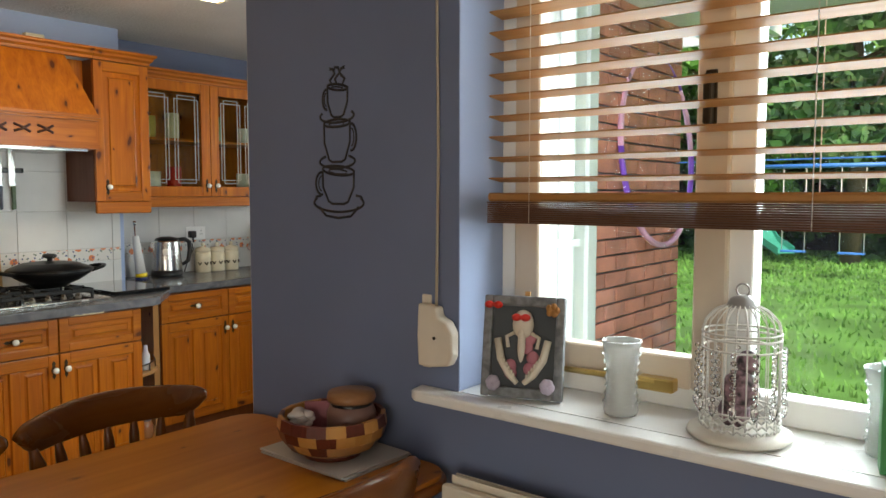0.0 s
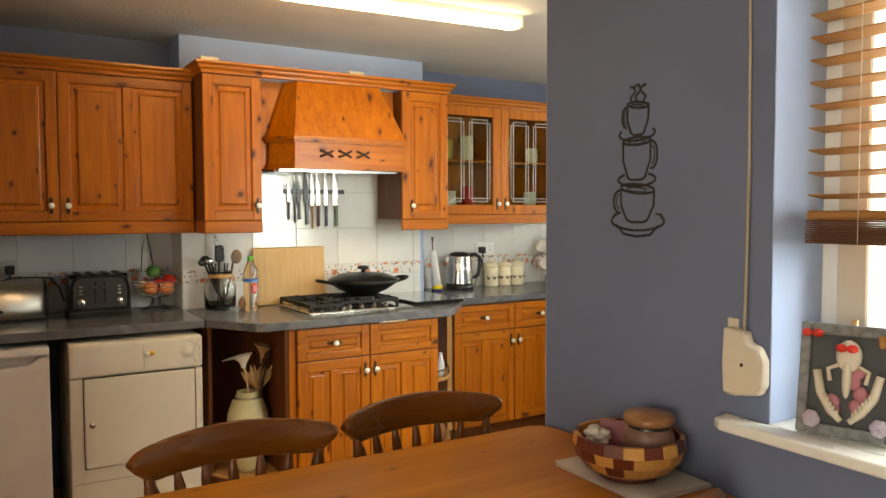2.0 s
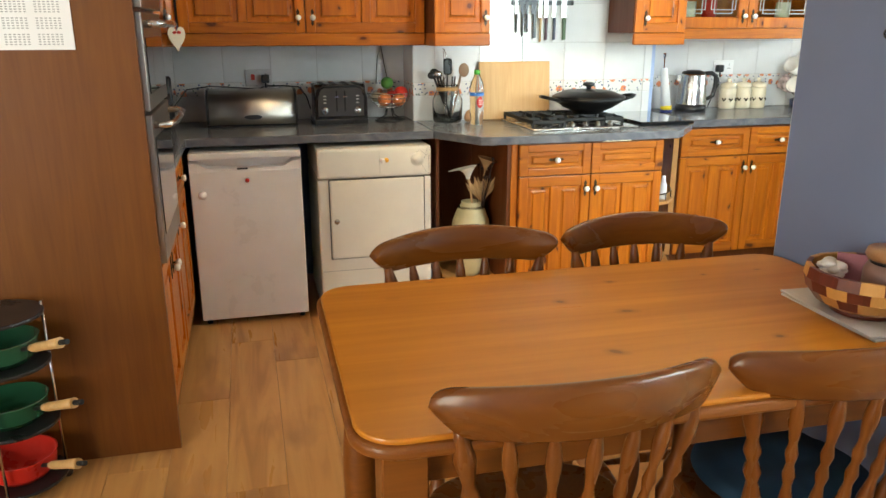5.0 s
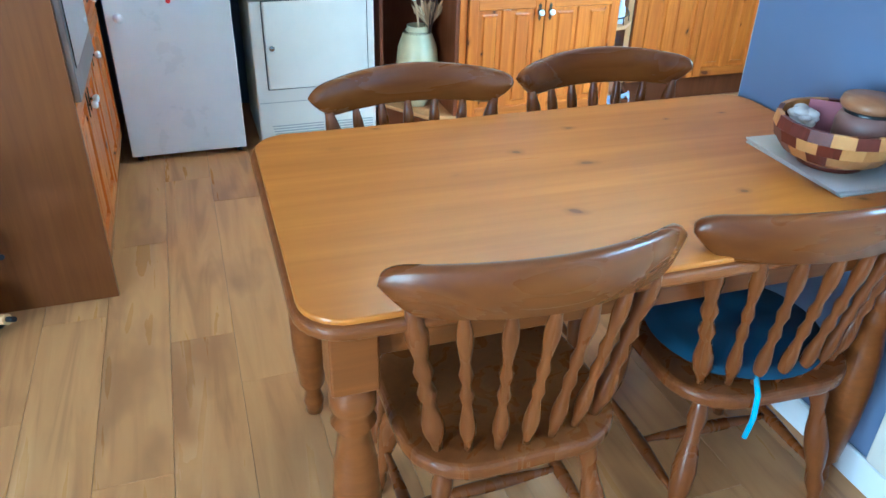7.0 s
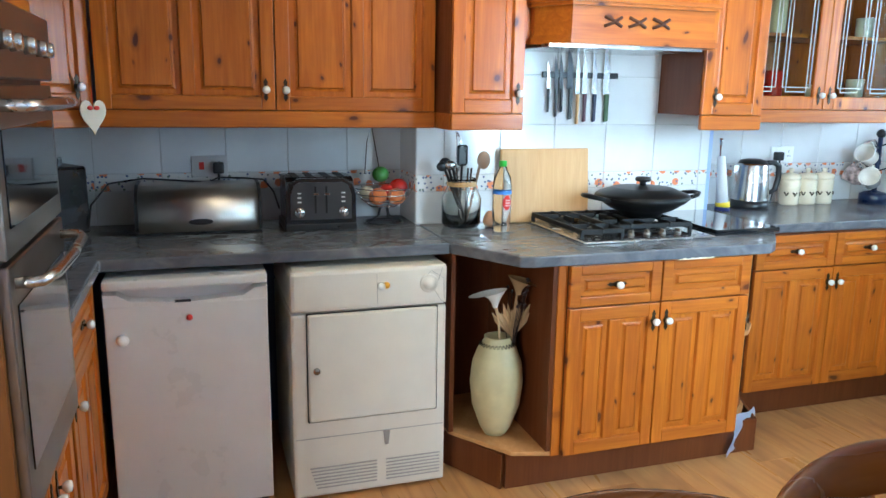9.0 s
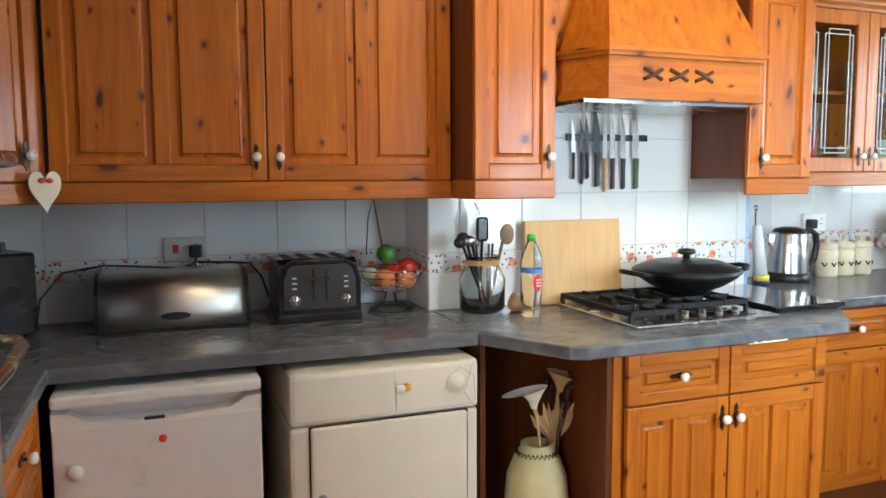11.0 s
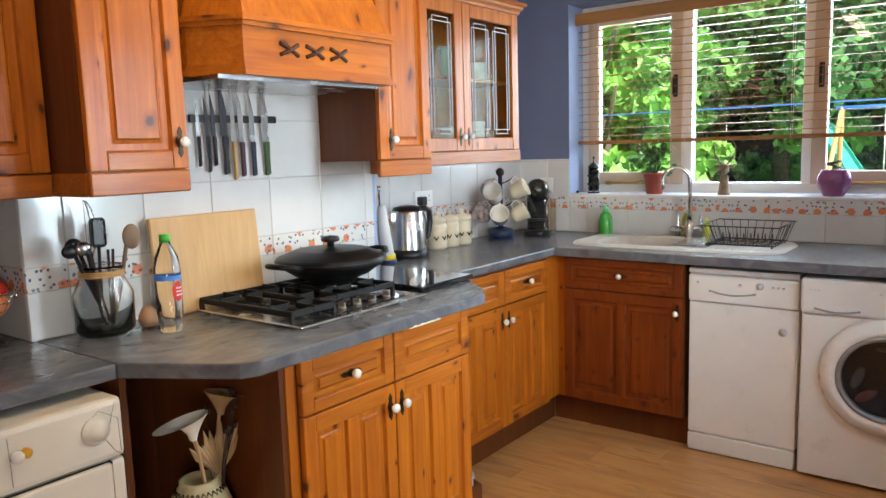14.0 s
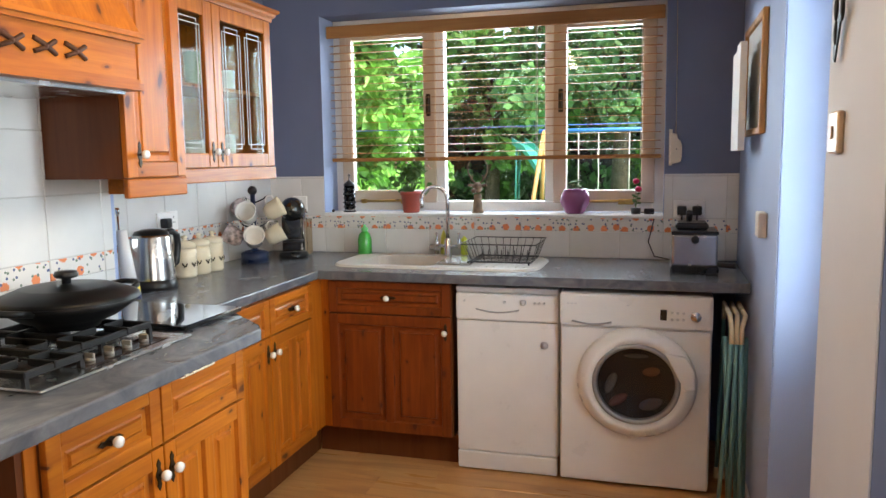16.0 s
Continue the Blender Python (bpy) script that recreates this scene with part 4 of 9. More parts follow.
def washer():
    th = thing("washing_machine", SOUTH(-2.614, 3.24, 0) @ Matrix.Diagonal((1.04, 1, 1, 1)), "white front-loading washing machine with a round glass door", "washing machine")
    W = 0.60
    bm = bm_new()
    box(bm, 0, W, 0.012, 0.55, 0.012, 0.85, 0.012, seg=2)
    box(bm, 0.004, W - 0.004, 0.0, 0.012, 0.015, 0.70, 0.005)
    part("body", bm, WHITE, th)
    bm = bm_new()
    box(bm, 0, W, -0.010, 0.011, 0.705, 0.848, 0.012, seg=2)
    cp = part("control_panel", bm, WHITE, th)
    bm = bm_new()
    tube(bm, [(0.05 + 0.02 * i, -0.011, 0.728 - 0.012 * math.sin(math.pi * i / 8)) for i in range(9)], 0.004, 6)
    part("drawer_grip", bm, plain("grip_grey", (0.3, 0.3, 0.3), 0.5), cp)
    bm = bm_new()
    box(bm, 0.40, 0.425, -0.013, -0.009, 0.745, 0.79, 0.002)
    part("display", bm, BLACKGLASS, cp)
    bm = bm_new()
    lathe(bm, [(0, 0), (0.022, 0), (0.02, 0.014), (0, 0.016)], 24, m=Matrix.Translation((0.535, -0.010, 0.765)) @ pose(0, 0, 0, 90))
    part("dial", bm, CHROME, cp)
    bm = bm_new()
    for i in range(3):
        for j in range(2):
            lathe(bm, [(0, 0), (0.006, 0), (0.005, 0.004), (0, 0.005)], 10, m=Matrix.Translation((0.445 + i * 0.022, -0.010, 0.75 + j * 0.028)) @ pose(0, 0, 0, 90))
    for x in (0.03, 0.045, 0.06, 0.27):
        box(bm, x, x + 0.01, -0.0115, -0.009, 0.80, 0.805)
    part("buttons", bm, plain("pale_button", (0.62, 0.62, 0.62), 0.4), cp)
    M = Matrix.Translation((0.31, 0, 0.472)) @ pose(0, 0, 0, 90)
    bm = bm_new()
    lathe(bm, [(0.165, 0.0), (0.235, 0.0), (0.238, 0.012), (0.225, 0.032), (0.20, 0.045), (0.178, 0.045), (0.168, 0.03), (0.163, 0.0)], 48, m=M)
    prism(bm, [(0.42, 0.617), (0.50, 0.602), (0.535, 0.547), (0.54, 0.467), (0.50, 0.457), (0.47, 0.517)], 0.03, 0.055, m=pose(0, 0, 0, 90), bevel=0.006)
    dr = part("door", bm, WHITE, th)
    bm = bm_new()
    lathe(bm, [(0.175, 0.036), (0.168, 0.048), (0.155, 0.044), (0.152, 0.02), (0.16, 0.0)], 48, m=M)
    part("rim", bm, plain("grey_rim", (0.35, 0.36, 0.37), 0.3, 0.6), dr)
    bm = bm_new()
    lathe(bm, [(0, 0.012), (0.08, 0.018), (0.13, 0.03), (0.155, 0.04)], 48, m=M)
    part("glass", bm, glassy("door_glass", (0.75, 0.75, 0.75), thin=True), dr)
    # Flat dark disc stands in for the shaded inside of the drum.
    bm = bm_new()
    lathe(bm, [(0, 0.003), (0.162, 0.003)], 32, m=M)
    part("drum", bm, plain("unlit_drum_disc", (0.035, 0.025, 0.022), 0.4, 0.3), th)
    # Cloth colours are darkened as if shaded within the drum.
    for x, z, w, h, mt, a in ((-0.10, -0.01, 0.02, 0.05, plain("grey_cloth", (0.12, 0.11, 0.10), 0.9), 20), (0.06, -0.09, 0.05, 0.025, plain("lilac_cloth", (0.13, 0.12, 0.14), 0.9), -20), (0.06, 0.05, 0.035, 0.02, plain("peach_cloth", (0.2, 0.08, 0.04), 0.9), -10), (-0.07, -0.08, 0.045, 0.02, plain("pink_cloth", (0.16, 0.07, 0.07), 0.9), -35), (0.0, 0.115, 0.05, 0.010, plain("pale_cloth", (0.15, 0.14, 0.13), 0.9), 0)):
        bm = bm_new()
        ball(bm, (0, 0, 0), 1.0, 12, (w, 0.008, h), m=Matrix.Translation((0.31 + x, -0.008, 0.472 + z)) @ pose(0, 0, 0, 0, a, 0))
        part("laundry", bm, mt, th)
    return th


washer()


# ---- oven tower ----
OVENSTEEL = plain("dark_brushed_steel", (0.26, 0.23, 0.20), 0.32, 1.0, vary=0.1, scale=14)
def tower():
    th = thing("oven_tower", NORTH(-2.515, -0.33, 0), "tall brown oven housing with a built-in double oven", "oven tower")
    bm = bm_new()
    box(bm, 0, 0.02, -0.022, 0.60, 0.0, 2.17)
    part("side_panel", bm, TOWER, th, "brown veneered side panel")
    for b in ((0.58, 0.60, 0.0, 0.60, 0.14, 2.17), (0.02, 0.58, 0.585, 0.60, 0.14, 2.17), (0.02, 0.58, 0.0, 0.58, 0.14, 0.66), (0.02, 0.58, 0.0, 0.58, 1.60, 2.17)):
        bm = bm_new()
        box(bm, *b)
        part("carcass_panel", bm, TOWER, th)
    for z0, z1 in ((0.14, 0.645), (1.64, 2.13)):
        for a, b in ((0.022, 0.30), (0.302, 0.58)):
            dr = framed("door", PINE, th, "pine door with a raised panel", a, b, z0, z1, 1, stile=0.05)
            knob(dr, b - 0.03 if a < 0.1 else a + 0.03, z1 - 0.07 if z1 < 1 else z0 + 0.07, -0.021)
    bm = bm_new()
    box(bm, 0.02, 0.58, -0.012, 0.0, 1.605, 1.635, 0.003)
    part("rail", bm, PINE_X, th)
    bm = bm_new()
    cornice(bm, [(0, 0.6, -1, 0), (0, -0.022, -1, -1), (0.6, -0.022, 1, -1)], 2.17, 0.06, 0.04)
    part("cornice", bm, PINE_X, th)
    ov = tagged(new("double_oven"), "built-in stainless steel double oven with dark glass doors", "oven")
    ov.matrix_world = NORTH(-2.515, -0.33, 0)
    bm = bm_new()
    box(bm, 0.03, 0.57, 0.0, 0.5, 0.665, 1.595)
    box(bm, 0.02, 0.58, -0.02, 0.0, 0.662, 1.598, 0.003)
    part("body", bm, BLACK, ov)
    bm = bm_new()
    box(bm, 0.022, 0.578, -0.045, -0.02, 1.46, 1.595, 0.003)
    cp = part("control_panel", bm, OVENSTEEL, ov)
    for x in (0.10, 0.18, 0.30, 0.42, 0.50):
        bm = bm_new()
        lathe(bm, [(0, 0), (0.018, 0), (0.015, 0.02), (0, 0.021)], 18, m=Matrix.Translation((x, -0.045, 1.525)) @ pose(0, 0, 0, 90))
        part("dial", bm, STEEL, cp)
    for z0, z1 in ((1.155, 1.45), (0.665, 1.145)):
        bm = bm_new()
        box(bm, 0.022, 0.578, -0.04, -0.02, z0, z1, 0.003)
        dr = part("door", bm, OVENSTEEL, ov)
        bm = bm_new()
        box(bm, 0.06, 0.54, -0.043, -0.04, z0 + 0.05 if z0 > 1 else z0 + 0.09, z1 - 0.075, 0.001)
        part("glass", bm, BLACKGLASS, dr)
        bm = bm_new()
        tube(bm, [(0.06, -0.04, z1 - 0.035), (0.065, -0.08, z1 - 0.035), (0.12, -0.095, z1 - 0.035), (0.30, -0.10, z1 - 0.035), (0.48, -0.095, z1 - 0.035), (0.535, -0.08, z1 - 0.035), (0.54, -0.04, z1 - 0.035)], 0.011, 8)
        part("handle", bm, STEEL, dr)


tower()


def strip_light():
    th = thing("strip_light", pose(-2.99, 1.40, CZ, 0, 0, -3), "long fluorescent strip light with a glowing diffuser", "ceiling light")
    bm = bm_new()
    box(bm, -0.032, 0.032, -0.79, 0.79, -0.025, 0, 0.004)
    part("base", bm, CREAM, th)
    bm = bm_new()
    box(bm, -0.035, 0.035, -0.765, 0.765, -0.060, -0.025, 0.012, seg=2)
    part("diffuser", bm, TUBEGLOW, th)
    for s in (-1, 1):
        bm = bm_new()
        box(bm, -0.037, 0.037, s * 0.765, s * 0.79, -0.062, -0.002, 0.006)
        part("end_cap", bm, CREAM, th)


strip_light()


# ---- table and chairs ----
def rounded(x0, x1, y0, y1, r, n=5):
    pts = []
    for cx, cy, a in ((x1 - r, y1 - r, 0), (x0 + r, y1 - r, 90), (x0 + r, y0 + r, 180), (x1 - r, y0 + r, 270)):
        for i in range(n + 1):
            t = radians(a + 90 * i / n)
            pts.append((cx + r * math.cos(t), cy + r * math.sin(t)))
    return pts


def table():
    th = thing("dining_table", pose(-1.473, 0.787, 0, 0, 0, -0.7) @ Matrix.Diagonal((0.955, 0.97, 1, 1)), "pine farmhouse dining table with rounded corners and a knotty top", "table")
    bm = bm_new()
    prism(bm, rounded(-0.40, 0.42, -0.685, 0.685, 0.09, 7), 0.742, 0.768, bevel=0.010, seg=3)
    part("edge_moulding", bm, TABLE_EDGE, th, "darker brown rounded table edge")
    bm = bm_new()
    prism(bm, rounded(-0.389, 0.409, -0.674, 0.674, 0.08, 7), 0.766, 0.778, bevel=0.004, seg=2)
    part("tabletop", bm, TABLE, th)
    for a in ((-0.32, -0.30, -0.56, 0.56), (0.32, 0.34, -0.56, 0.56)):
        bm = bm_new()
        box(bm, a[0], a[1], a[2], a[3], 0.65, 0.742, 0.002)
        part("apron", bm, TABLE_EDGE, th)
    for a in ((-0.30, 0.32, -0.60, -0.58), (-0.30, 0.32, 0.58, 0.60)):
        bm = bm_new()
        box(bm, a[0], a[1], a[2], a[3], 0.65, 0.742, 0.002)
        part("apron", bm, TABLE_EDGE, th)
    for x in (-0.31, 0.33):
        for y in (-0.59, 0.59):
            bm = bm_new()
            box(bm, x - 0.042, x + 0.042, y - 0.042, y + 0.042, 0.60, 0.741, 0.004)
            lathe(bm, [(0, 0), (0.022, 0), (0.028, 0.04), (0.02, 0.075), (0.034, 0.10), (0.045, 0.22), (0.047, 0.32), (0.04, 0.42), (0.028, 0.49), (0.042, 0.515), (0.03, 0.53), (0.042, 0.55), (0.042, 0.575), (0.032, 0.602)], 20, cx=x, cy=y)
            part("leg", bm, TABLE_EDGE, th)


table()


def turned(bm, a, b, r, seg=10, kind="spindle"):
    a, b = Vector(a), Vector(b)
    prof = {"spindle": [0.6, 0.75, 1.25, 1.3, 1.0, 0.7, 1.1, 0.65, 1.1, 0.7, 0.95, 1.25, 1.15, 0.8, 0.6], "leg": [0.7, 0.85, 1.0, 0.75, 1.1, 0.8, 1.15, 1.35, 1.4, 1.25, 0.95, 0.8, 1.1, 0.9, 0.8], "bar": [0.6, 0.7, 0.9, 1.1, 1.25, 1.3, 1.25, 1.1, 0.9, 0.7, 0.6]}[kind]
    n = len(prof) - 1
    tube(bm, [a.lerp(b, i / n) for i in range(n + 1)], [r * p for p in prof], seg)


def chair(m, cushion=False, label="dark brown spindle-back kitchen chair with a curved top rail"):
    th = thing("dining_chair", m @ Matrix.Diagonal((1, 1, 0.985, 1)), label, "chair", "chairs round the table")
    bm = bm_new()
    W, n = 0.256, 30
    rings = []
    for i in range(n + 1):
        s = math.sin(math.pi / 2 * (-1 + 2 * i / n))
        x = W * s
        y = -0.225 + 0.085 * s * s
        e = max(0.0, (abs(s) - 0.86) / 0.14)
        e2 = max(0.0, (abs(s) - 0.78) / 0.22)
        top = 0.893 - 0.024 * s * s - 0.020 * (1 - math.sqrt(max(0, 1 - e * e)))
        bot = 0.790 - 0.004 * s * s + 0.050 * e2 ** 1.6
        nx, ny = 0.17 * s / W * 0.5, 1.0
        k = math.hypot(nx, ny)
        dx, dy = -nx / k * -0.5, 0.012
        t = 0.012
        ring = []
        for off, z in ((-t, bot + 0.006), (-t * 0.4, bot), (t * 0.4, bot), (t, bot + 0.006), (t + 0.001, (top + bot) / 2), (t, top - 0.008), (t * 0.4, top), (-t * 0.4, top), (-t, top - 0.008), (-t - 0.001, (top + bot) / 2)):
            ring.append(bm.verts.new((x - 0.6 * s * off, y + off - 0.01 * (z - 0.79) * 4, z)))
        rings.append(ring)
    for a, b in zip(rings, rings[1:]):
        for i in range(10):
            f = bm.faces.new((a[i], a[(i + 1) % 10], b[(i + 1) % 10], b[i]))
            f.smooth = True
    bm.faces.new(rings[0])
    bm.faces.new(rings[-1][::-1])
    bmesh.ops.recalc_face_normals(bm, faces=bm.faces)
    part("top_rail", bm, CHAIR_RAIL, th)
    bm = bm_new()
    prism(bm, rounded(-0.215, 0.215, -0.20, 0.21, 0.13, 6), 0.425, 0.46, bevel=0.012, seg=3)
    part("seat", bm, CHAIR, th)
    for i in range(7):
        s = -1 + 2 * i / 6
        big = i in (0, 6)
        bm = bm_new()
        turned(bm, (0.155 * s, -0.165 + 0.035 * s * s, 0.455), (0.215 * s, -0.225 + 0.062 * s * s, 0.81), 0.016 if big else 0.0115)
        part("spindle", bm, CHAIR, th)
    for sx in (-1, 1):
        for y0, y1 in ((-0.13, -0.20), (0.14, 0.19)):
            bm = bm_new()
            turned(bm, (sx * 0.20, y1, 0.0), (sx * 0.14, y0, 0.43), 0.019, kind="leg")
            part("leg", bm, CHAIR, th)
        bm = bm_new()
        turned(bm, (sx * 0.176, -0.175, 0.17), (sx * 0.176, 0.172, 0.17), 0.012, kind="bar")
        part("stretcher", bm, CHAIR, th)
    bm = bm_new()
    turned(bm, (-0.174, 0, 0.17), (0.174, 0, 0.17), 0.012, kind="bar")
    part("stretcher", bm, CHAIR, th)
    return th


c0 = chair(pose(-1.245, 0.504, 0, 0, 0, 90), label="brown spindle-back kitchen chair pushed under the table")
copy_thing(c0, pose(-1.26, 1.075, 0, 0, 0, 87) @ Matrix.Diagonal((1, 1, 0.985, 1)))["label"] = "brown spindle-back kitchen chair with a blue seat cushion"
copy_thing(c0, pose(-1.805, 0.557, 0, 0, 0, -90) @ Matrix.Diagonal((1.03, 1, 0.985, 1)))["label"] = "dark brown spindle-back chair on the kitchen side of the table"
copy_thing(c0, pose(-1.822, 1.112, 0, 0, 0, -91) @ Matrix.Diagonal((1.03, 1, 0.985, 1)))["label"] = "dark brown spindle-back chair on the kitchen side beside the wall"
bm = bm_new()
R, G = 0.19, 18
gv = {}
for i in range(G + 1):
    for j in range(G + 1):
        u, v = -1 + 2 * i / G, -1 + 2 * j / G
        x, y = u * math.sqrt(1 - v * v / 2) * R, v * math.sqrt(1 - u * u / 2) * R
        e = 1 - max(abs(u), abs(v)) ** 6
        h = 0.018 + 0.026 * e * (0.55 + 0.45 * abs(math.sin(u * 4.7)) * abs(math.sin(v * 4.7)))
        gv[i, j] = (bm.verts.new((x, y, h)), bm.verts.new((x, y, 0.018 - 0.018 * e)))
for i in range(G):
    for j in range(G):
        for k in (0, 1):
            f = bm.faces.new([gv[p][k] for p in ((i, j), (i + 1, j), (i + 1, j + 1), (i, j + 1))])
            f.smooth = True
bmesh.ops.recalc_face_normals(bm, faces=bm.faces)
cush = single("seat_cushion", bm, CUSHION, "dark blue buttoned cushion tied to a chair seat", "cushion", pose(-1.26, 1.075, 0.454, 0, 0, 87))
bm = bm_new()
tube(bm, [(-0.06, -0.17, 0.02), (-0.075, -0.205, 0.0), (-0.08, -0.215, -0.05), (-0.085, -0.212, -0.1)], 0.006, 6)
part("tie", bm, plain("pale_blue_ribbon", (0.1, 0.35, 0.5), 0.7), cush, "pale blue ribbon tie")


# ---- windows ----
def window(name, x0, x1, z0, z1, y, mulls, casements, label, t=0.055):
    th = thing(name, pose(0, y, 0), label, "window", kind="structure")
    bm = bm_new()
    box(bm, x0, x0 + t, 0, 0.06, z0, z1, 0.003)
    box(bm, x1 - t, x1, 0, 0.06, z0, z1, 0.003)
    box(bm, x0 + t, x1 - t, 0, 0.06, z0, z0 + t, 0.003)
    box(bm, x0 + t, x1 - t, 0, 0.06, z1 - t, z1, 0.003)
    for m in mulls:
        box(bm, m - t / 2, m + t / 2, 0, 0.06, z0 + t, z1 - t, 0.003)
    part("window_frame", bm, UPVC, th)
    edges = [x0 + t] + [q for m in mulls for q in (m - t / 2, m + t / 2)] + [x1 - t]
    for i in range(0, len(edges), 2):
        a, b, c, d = edges[i], edges[i + 1], z0 + t, z1 - t
        if i // 2 in casements:
            bm = bm_new()
            s = 0.06
            box(bm, a - 0.008, a + s, -0.018, 0.03, c - 0.008, d + 0.008, 0.004)
            box(bm, b - s, b + 0.008, -0.018, 0.03, c - 0.008, d + 0.008, 0.004)
            box(bm, a + s, b - s, -0.018, 0.03, c - 0.008, c + s, 0.004)
            box(bm, a + s, b - s, -0.018, 0.03, d - s, d + 0.008, 0.004)
            cs = part("casement", bm, SASH, th)
            bm = bm_new()
            tube(bm, [((a + b) / 2 - 0.14, -0.035, c - 0.0), ((a + b) / 2 + 0.12, -0.045, c + 0.006)], 0.007, 6)
            box(bm, (a + b) / 2 - 0.16, (a + b) / 2 - 0.13, -0.045, -0.018, c - 0.012, c + 0.012, 0.002)
            box(bm, (a + b) / 2 + 0.08, (a + b) / 2 + 0.16, -0.05, -0.018, c - 0.014, c + 0.014, 0.003)
            part("stay", bm, BRASS, cs, "brass casement stay")
            hx = b - 0.03 if i == 0 else a + 0.03
            bm = bm_new()
            box(bm, hx - 0.012, hx + 0.012, -0.024, -0.018, (c + d) / 2 - 0.06 + 0.05, (c + d) / 2 + 0.11, 0.002)
            box(bm, hx - 0.008, hx + 0.008, -0.05, -0.024, (c + d) / 2 + 0.0, (c + d) / 2 + 0.10, 0.003)
            part("latch", bm, BRONZE, cs)
            a, b, c, d = a + s, b - s, c + s, d - s
        bm = bm_new()
        box(bm, a, b, 0.018, 0.022, c, d)
        pn = part("pane", bm, PANE, th)
        pn.visible_shadow = False
    return th


window("window_1", -4.01, -2.19, 1.135, 2.20, 4.07, (-3.385, -2.775), (0, 2), "white three-light window over the sink")
window("window_2", -1.085, 0.95, 0.955, 2.15, 1.64, (-0.512, 0.3), (0, 2), "white casement window beside the dining table")
bm = bm_new()
box(bm, -4.01, -2.19, 3.885, 4.08, 1.115, 1.133, 0.004)
setting("window_sill_kitchen", bm, SILLWHITE, "white window sill over the sink", "window sill")
bm = bm_new()
prism(bm, [(-1.195, 1.455), (-1.187, 1.41), (-1.165, 1.395), (1.05, 1.395), (1.05, 1.459), (-1.195, 1.459)], 0.93, 0.955, bevel=0.006)
box(bm, -1.085, 0.95, 1.459, 1.65, 0.93, 0.9545)
setting("window_sill_dining", bm, SILLWHITE, "white gloss window sill with a rounded nosing", "window sill")
# Thin paler sheets on the reveals carry the daylight in their colour.
bm = bm_new()
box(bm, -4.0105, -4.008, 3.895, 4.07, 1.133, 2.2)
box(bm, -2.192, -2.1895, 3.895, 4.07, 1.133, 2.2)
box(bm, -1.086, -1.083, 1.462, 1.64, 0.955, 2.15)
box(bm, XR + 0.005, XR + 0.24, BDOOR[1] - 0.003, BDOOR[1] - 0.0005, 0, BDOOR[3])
setting("window_reveal", bm, BLUELIGHT, "blue window and door reveals, daylight put into their paler tone", "window reveal")


def blind(name, x0, x1, y, zbot, ztop, pitch, depth, tilt, label, valance, stack=0):
    th = thing(name, pose(0, y, 0), label, "blind")
    n = int((ztop - zbot) / pitch)
    me = bm_new()
    box(me, x0 + 0.01, x1 - 0.01, -depth / 2, depth / 2, -0.0014, 0.0014)
    proto = part("slat", me, BLINDWOOD, th)
    proto.location, proto.rotation_euler = (0, 0, zbot + pitch * 0.8), (radians(tilt), 0, 0)
    for i in range(1, n):
        o = new("slat", proto.data)
        o.parent = th
        o.location, o.rotation_euler = (0, 0, zbot + pitch * (i + 0.8)), (radians(tilt + random.uniform(-1, 1)), 0, 0)
    bm = bm_new()
    box(bm, x0 + 0.005, x1 - 0.005, -depth / 2, depth / 2, zbot - 0.012, zbot + 0.008, 0.005)
    part("bottom_rail", bm, BLINDWOOD, th)
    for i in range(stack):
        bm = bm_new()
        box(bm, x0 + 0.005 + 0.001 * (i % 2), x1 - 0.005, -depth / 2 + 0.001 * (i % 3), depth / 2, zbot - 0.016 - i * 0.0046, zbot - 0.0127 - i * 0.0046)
        part("stacked_slat", bm, BLIND_SHADED, th)
    if valance:
        bm = bm_new()
        box(bm, x0 - 0.0, x1 + 0.0, -depth / 2 - 0.02, -depth / 2 - 0.004, ztop, ztop + 0.065, 0.004)
        part("valance", bm, BLINDWOOD, th)
    k = 4
    for i in range(k):
        x = x0 + (x1 - x0) * (0.06 + 0.88 * i / (k - 1))
        for s in (-1, 1):
            bm = bm_new()
            tube(bm, [(x, s * depth / 2 * 0.98, zbot - 0.01 - 0.0046 * stack), (x, s * depth / 2 * 0.98, ztop + 0.02)], 0.0011, 4)
            part("cord", bm, PLASTIC_CREAM, th)


blind("wooden_blind", -4.0, -2.2, 4.0, 1.425, 2.09, 0.0425, 0.045, 3, "half-lowered wooden slatted blind over the kitchen window", True)
blind("wooden_blind", -1.062, 0.93, 1.56, 1.408, 2.14, 0.0475, 0.055, -8, "half-raised wooden slatted blind at the dining window", False, stack=11)

# ---- back door ----
th = thing("door_1", pose(XR + 0.20, 0, 0), "white glazed back door seen from the side", "door", kind="structure")
bm = bm_new()
for b in ((1.95, 2.03, 0.0, 2.115), (2.54, 2.645, 0.0, 2.115)):
    box(bm, 0, 0.06, b[0], b[1], b[2], b[3], 0.004)
box(bm, 0, 0.06, 2.03, 2.54, 2.0, 2.115, 0.004)
box(bm, 0, 0.06, 2.03, 2.54, 0.0, 0.9, 0.004)
part("door_frame", bm, UPVC, th)
bm = bm_new()
box(bm, 0.025, 0.03, 2.03, 2.54, 0.9, 2.0)
part("pane", bm, PANE, th).visible_shadow = False
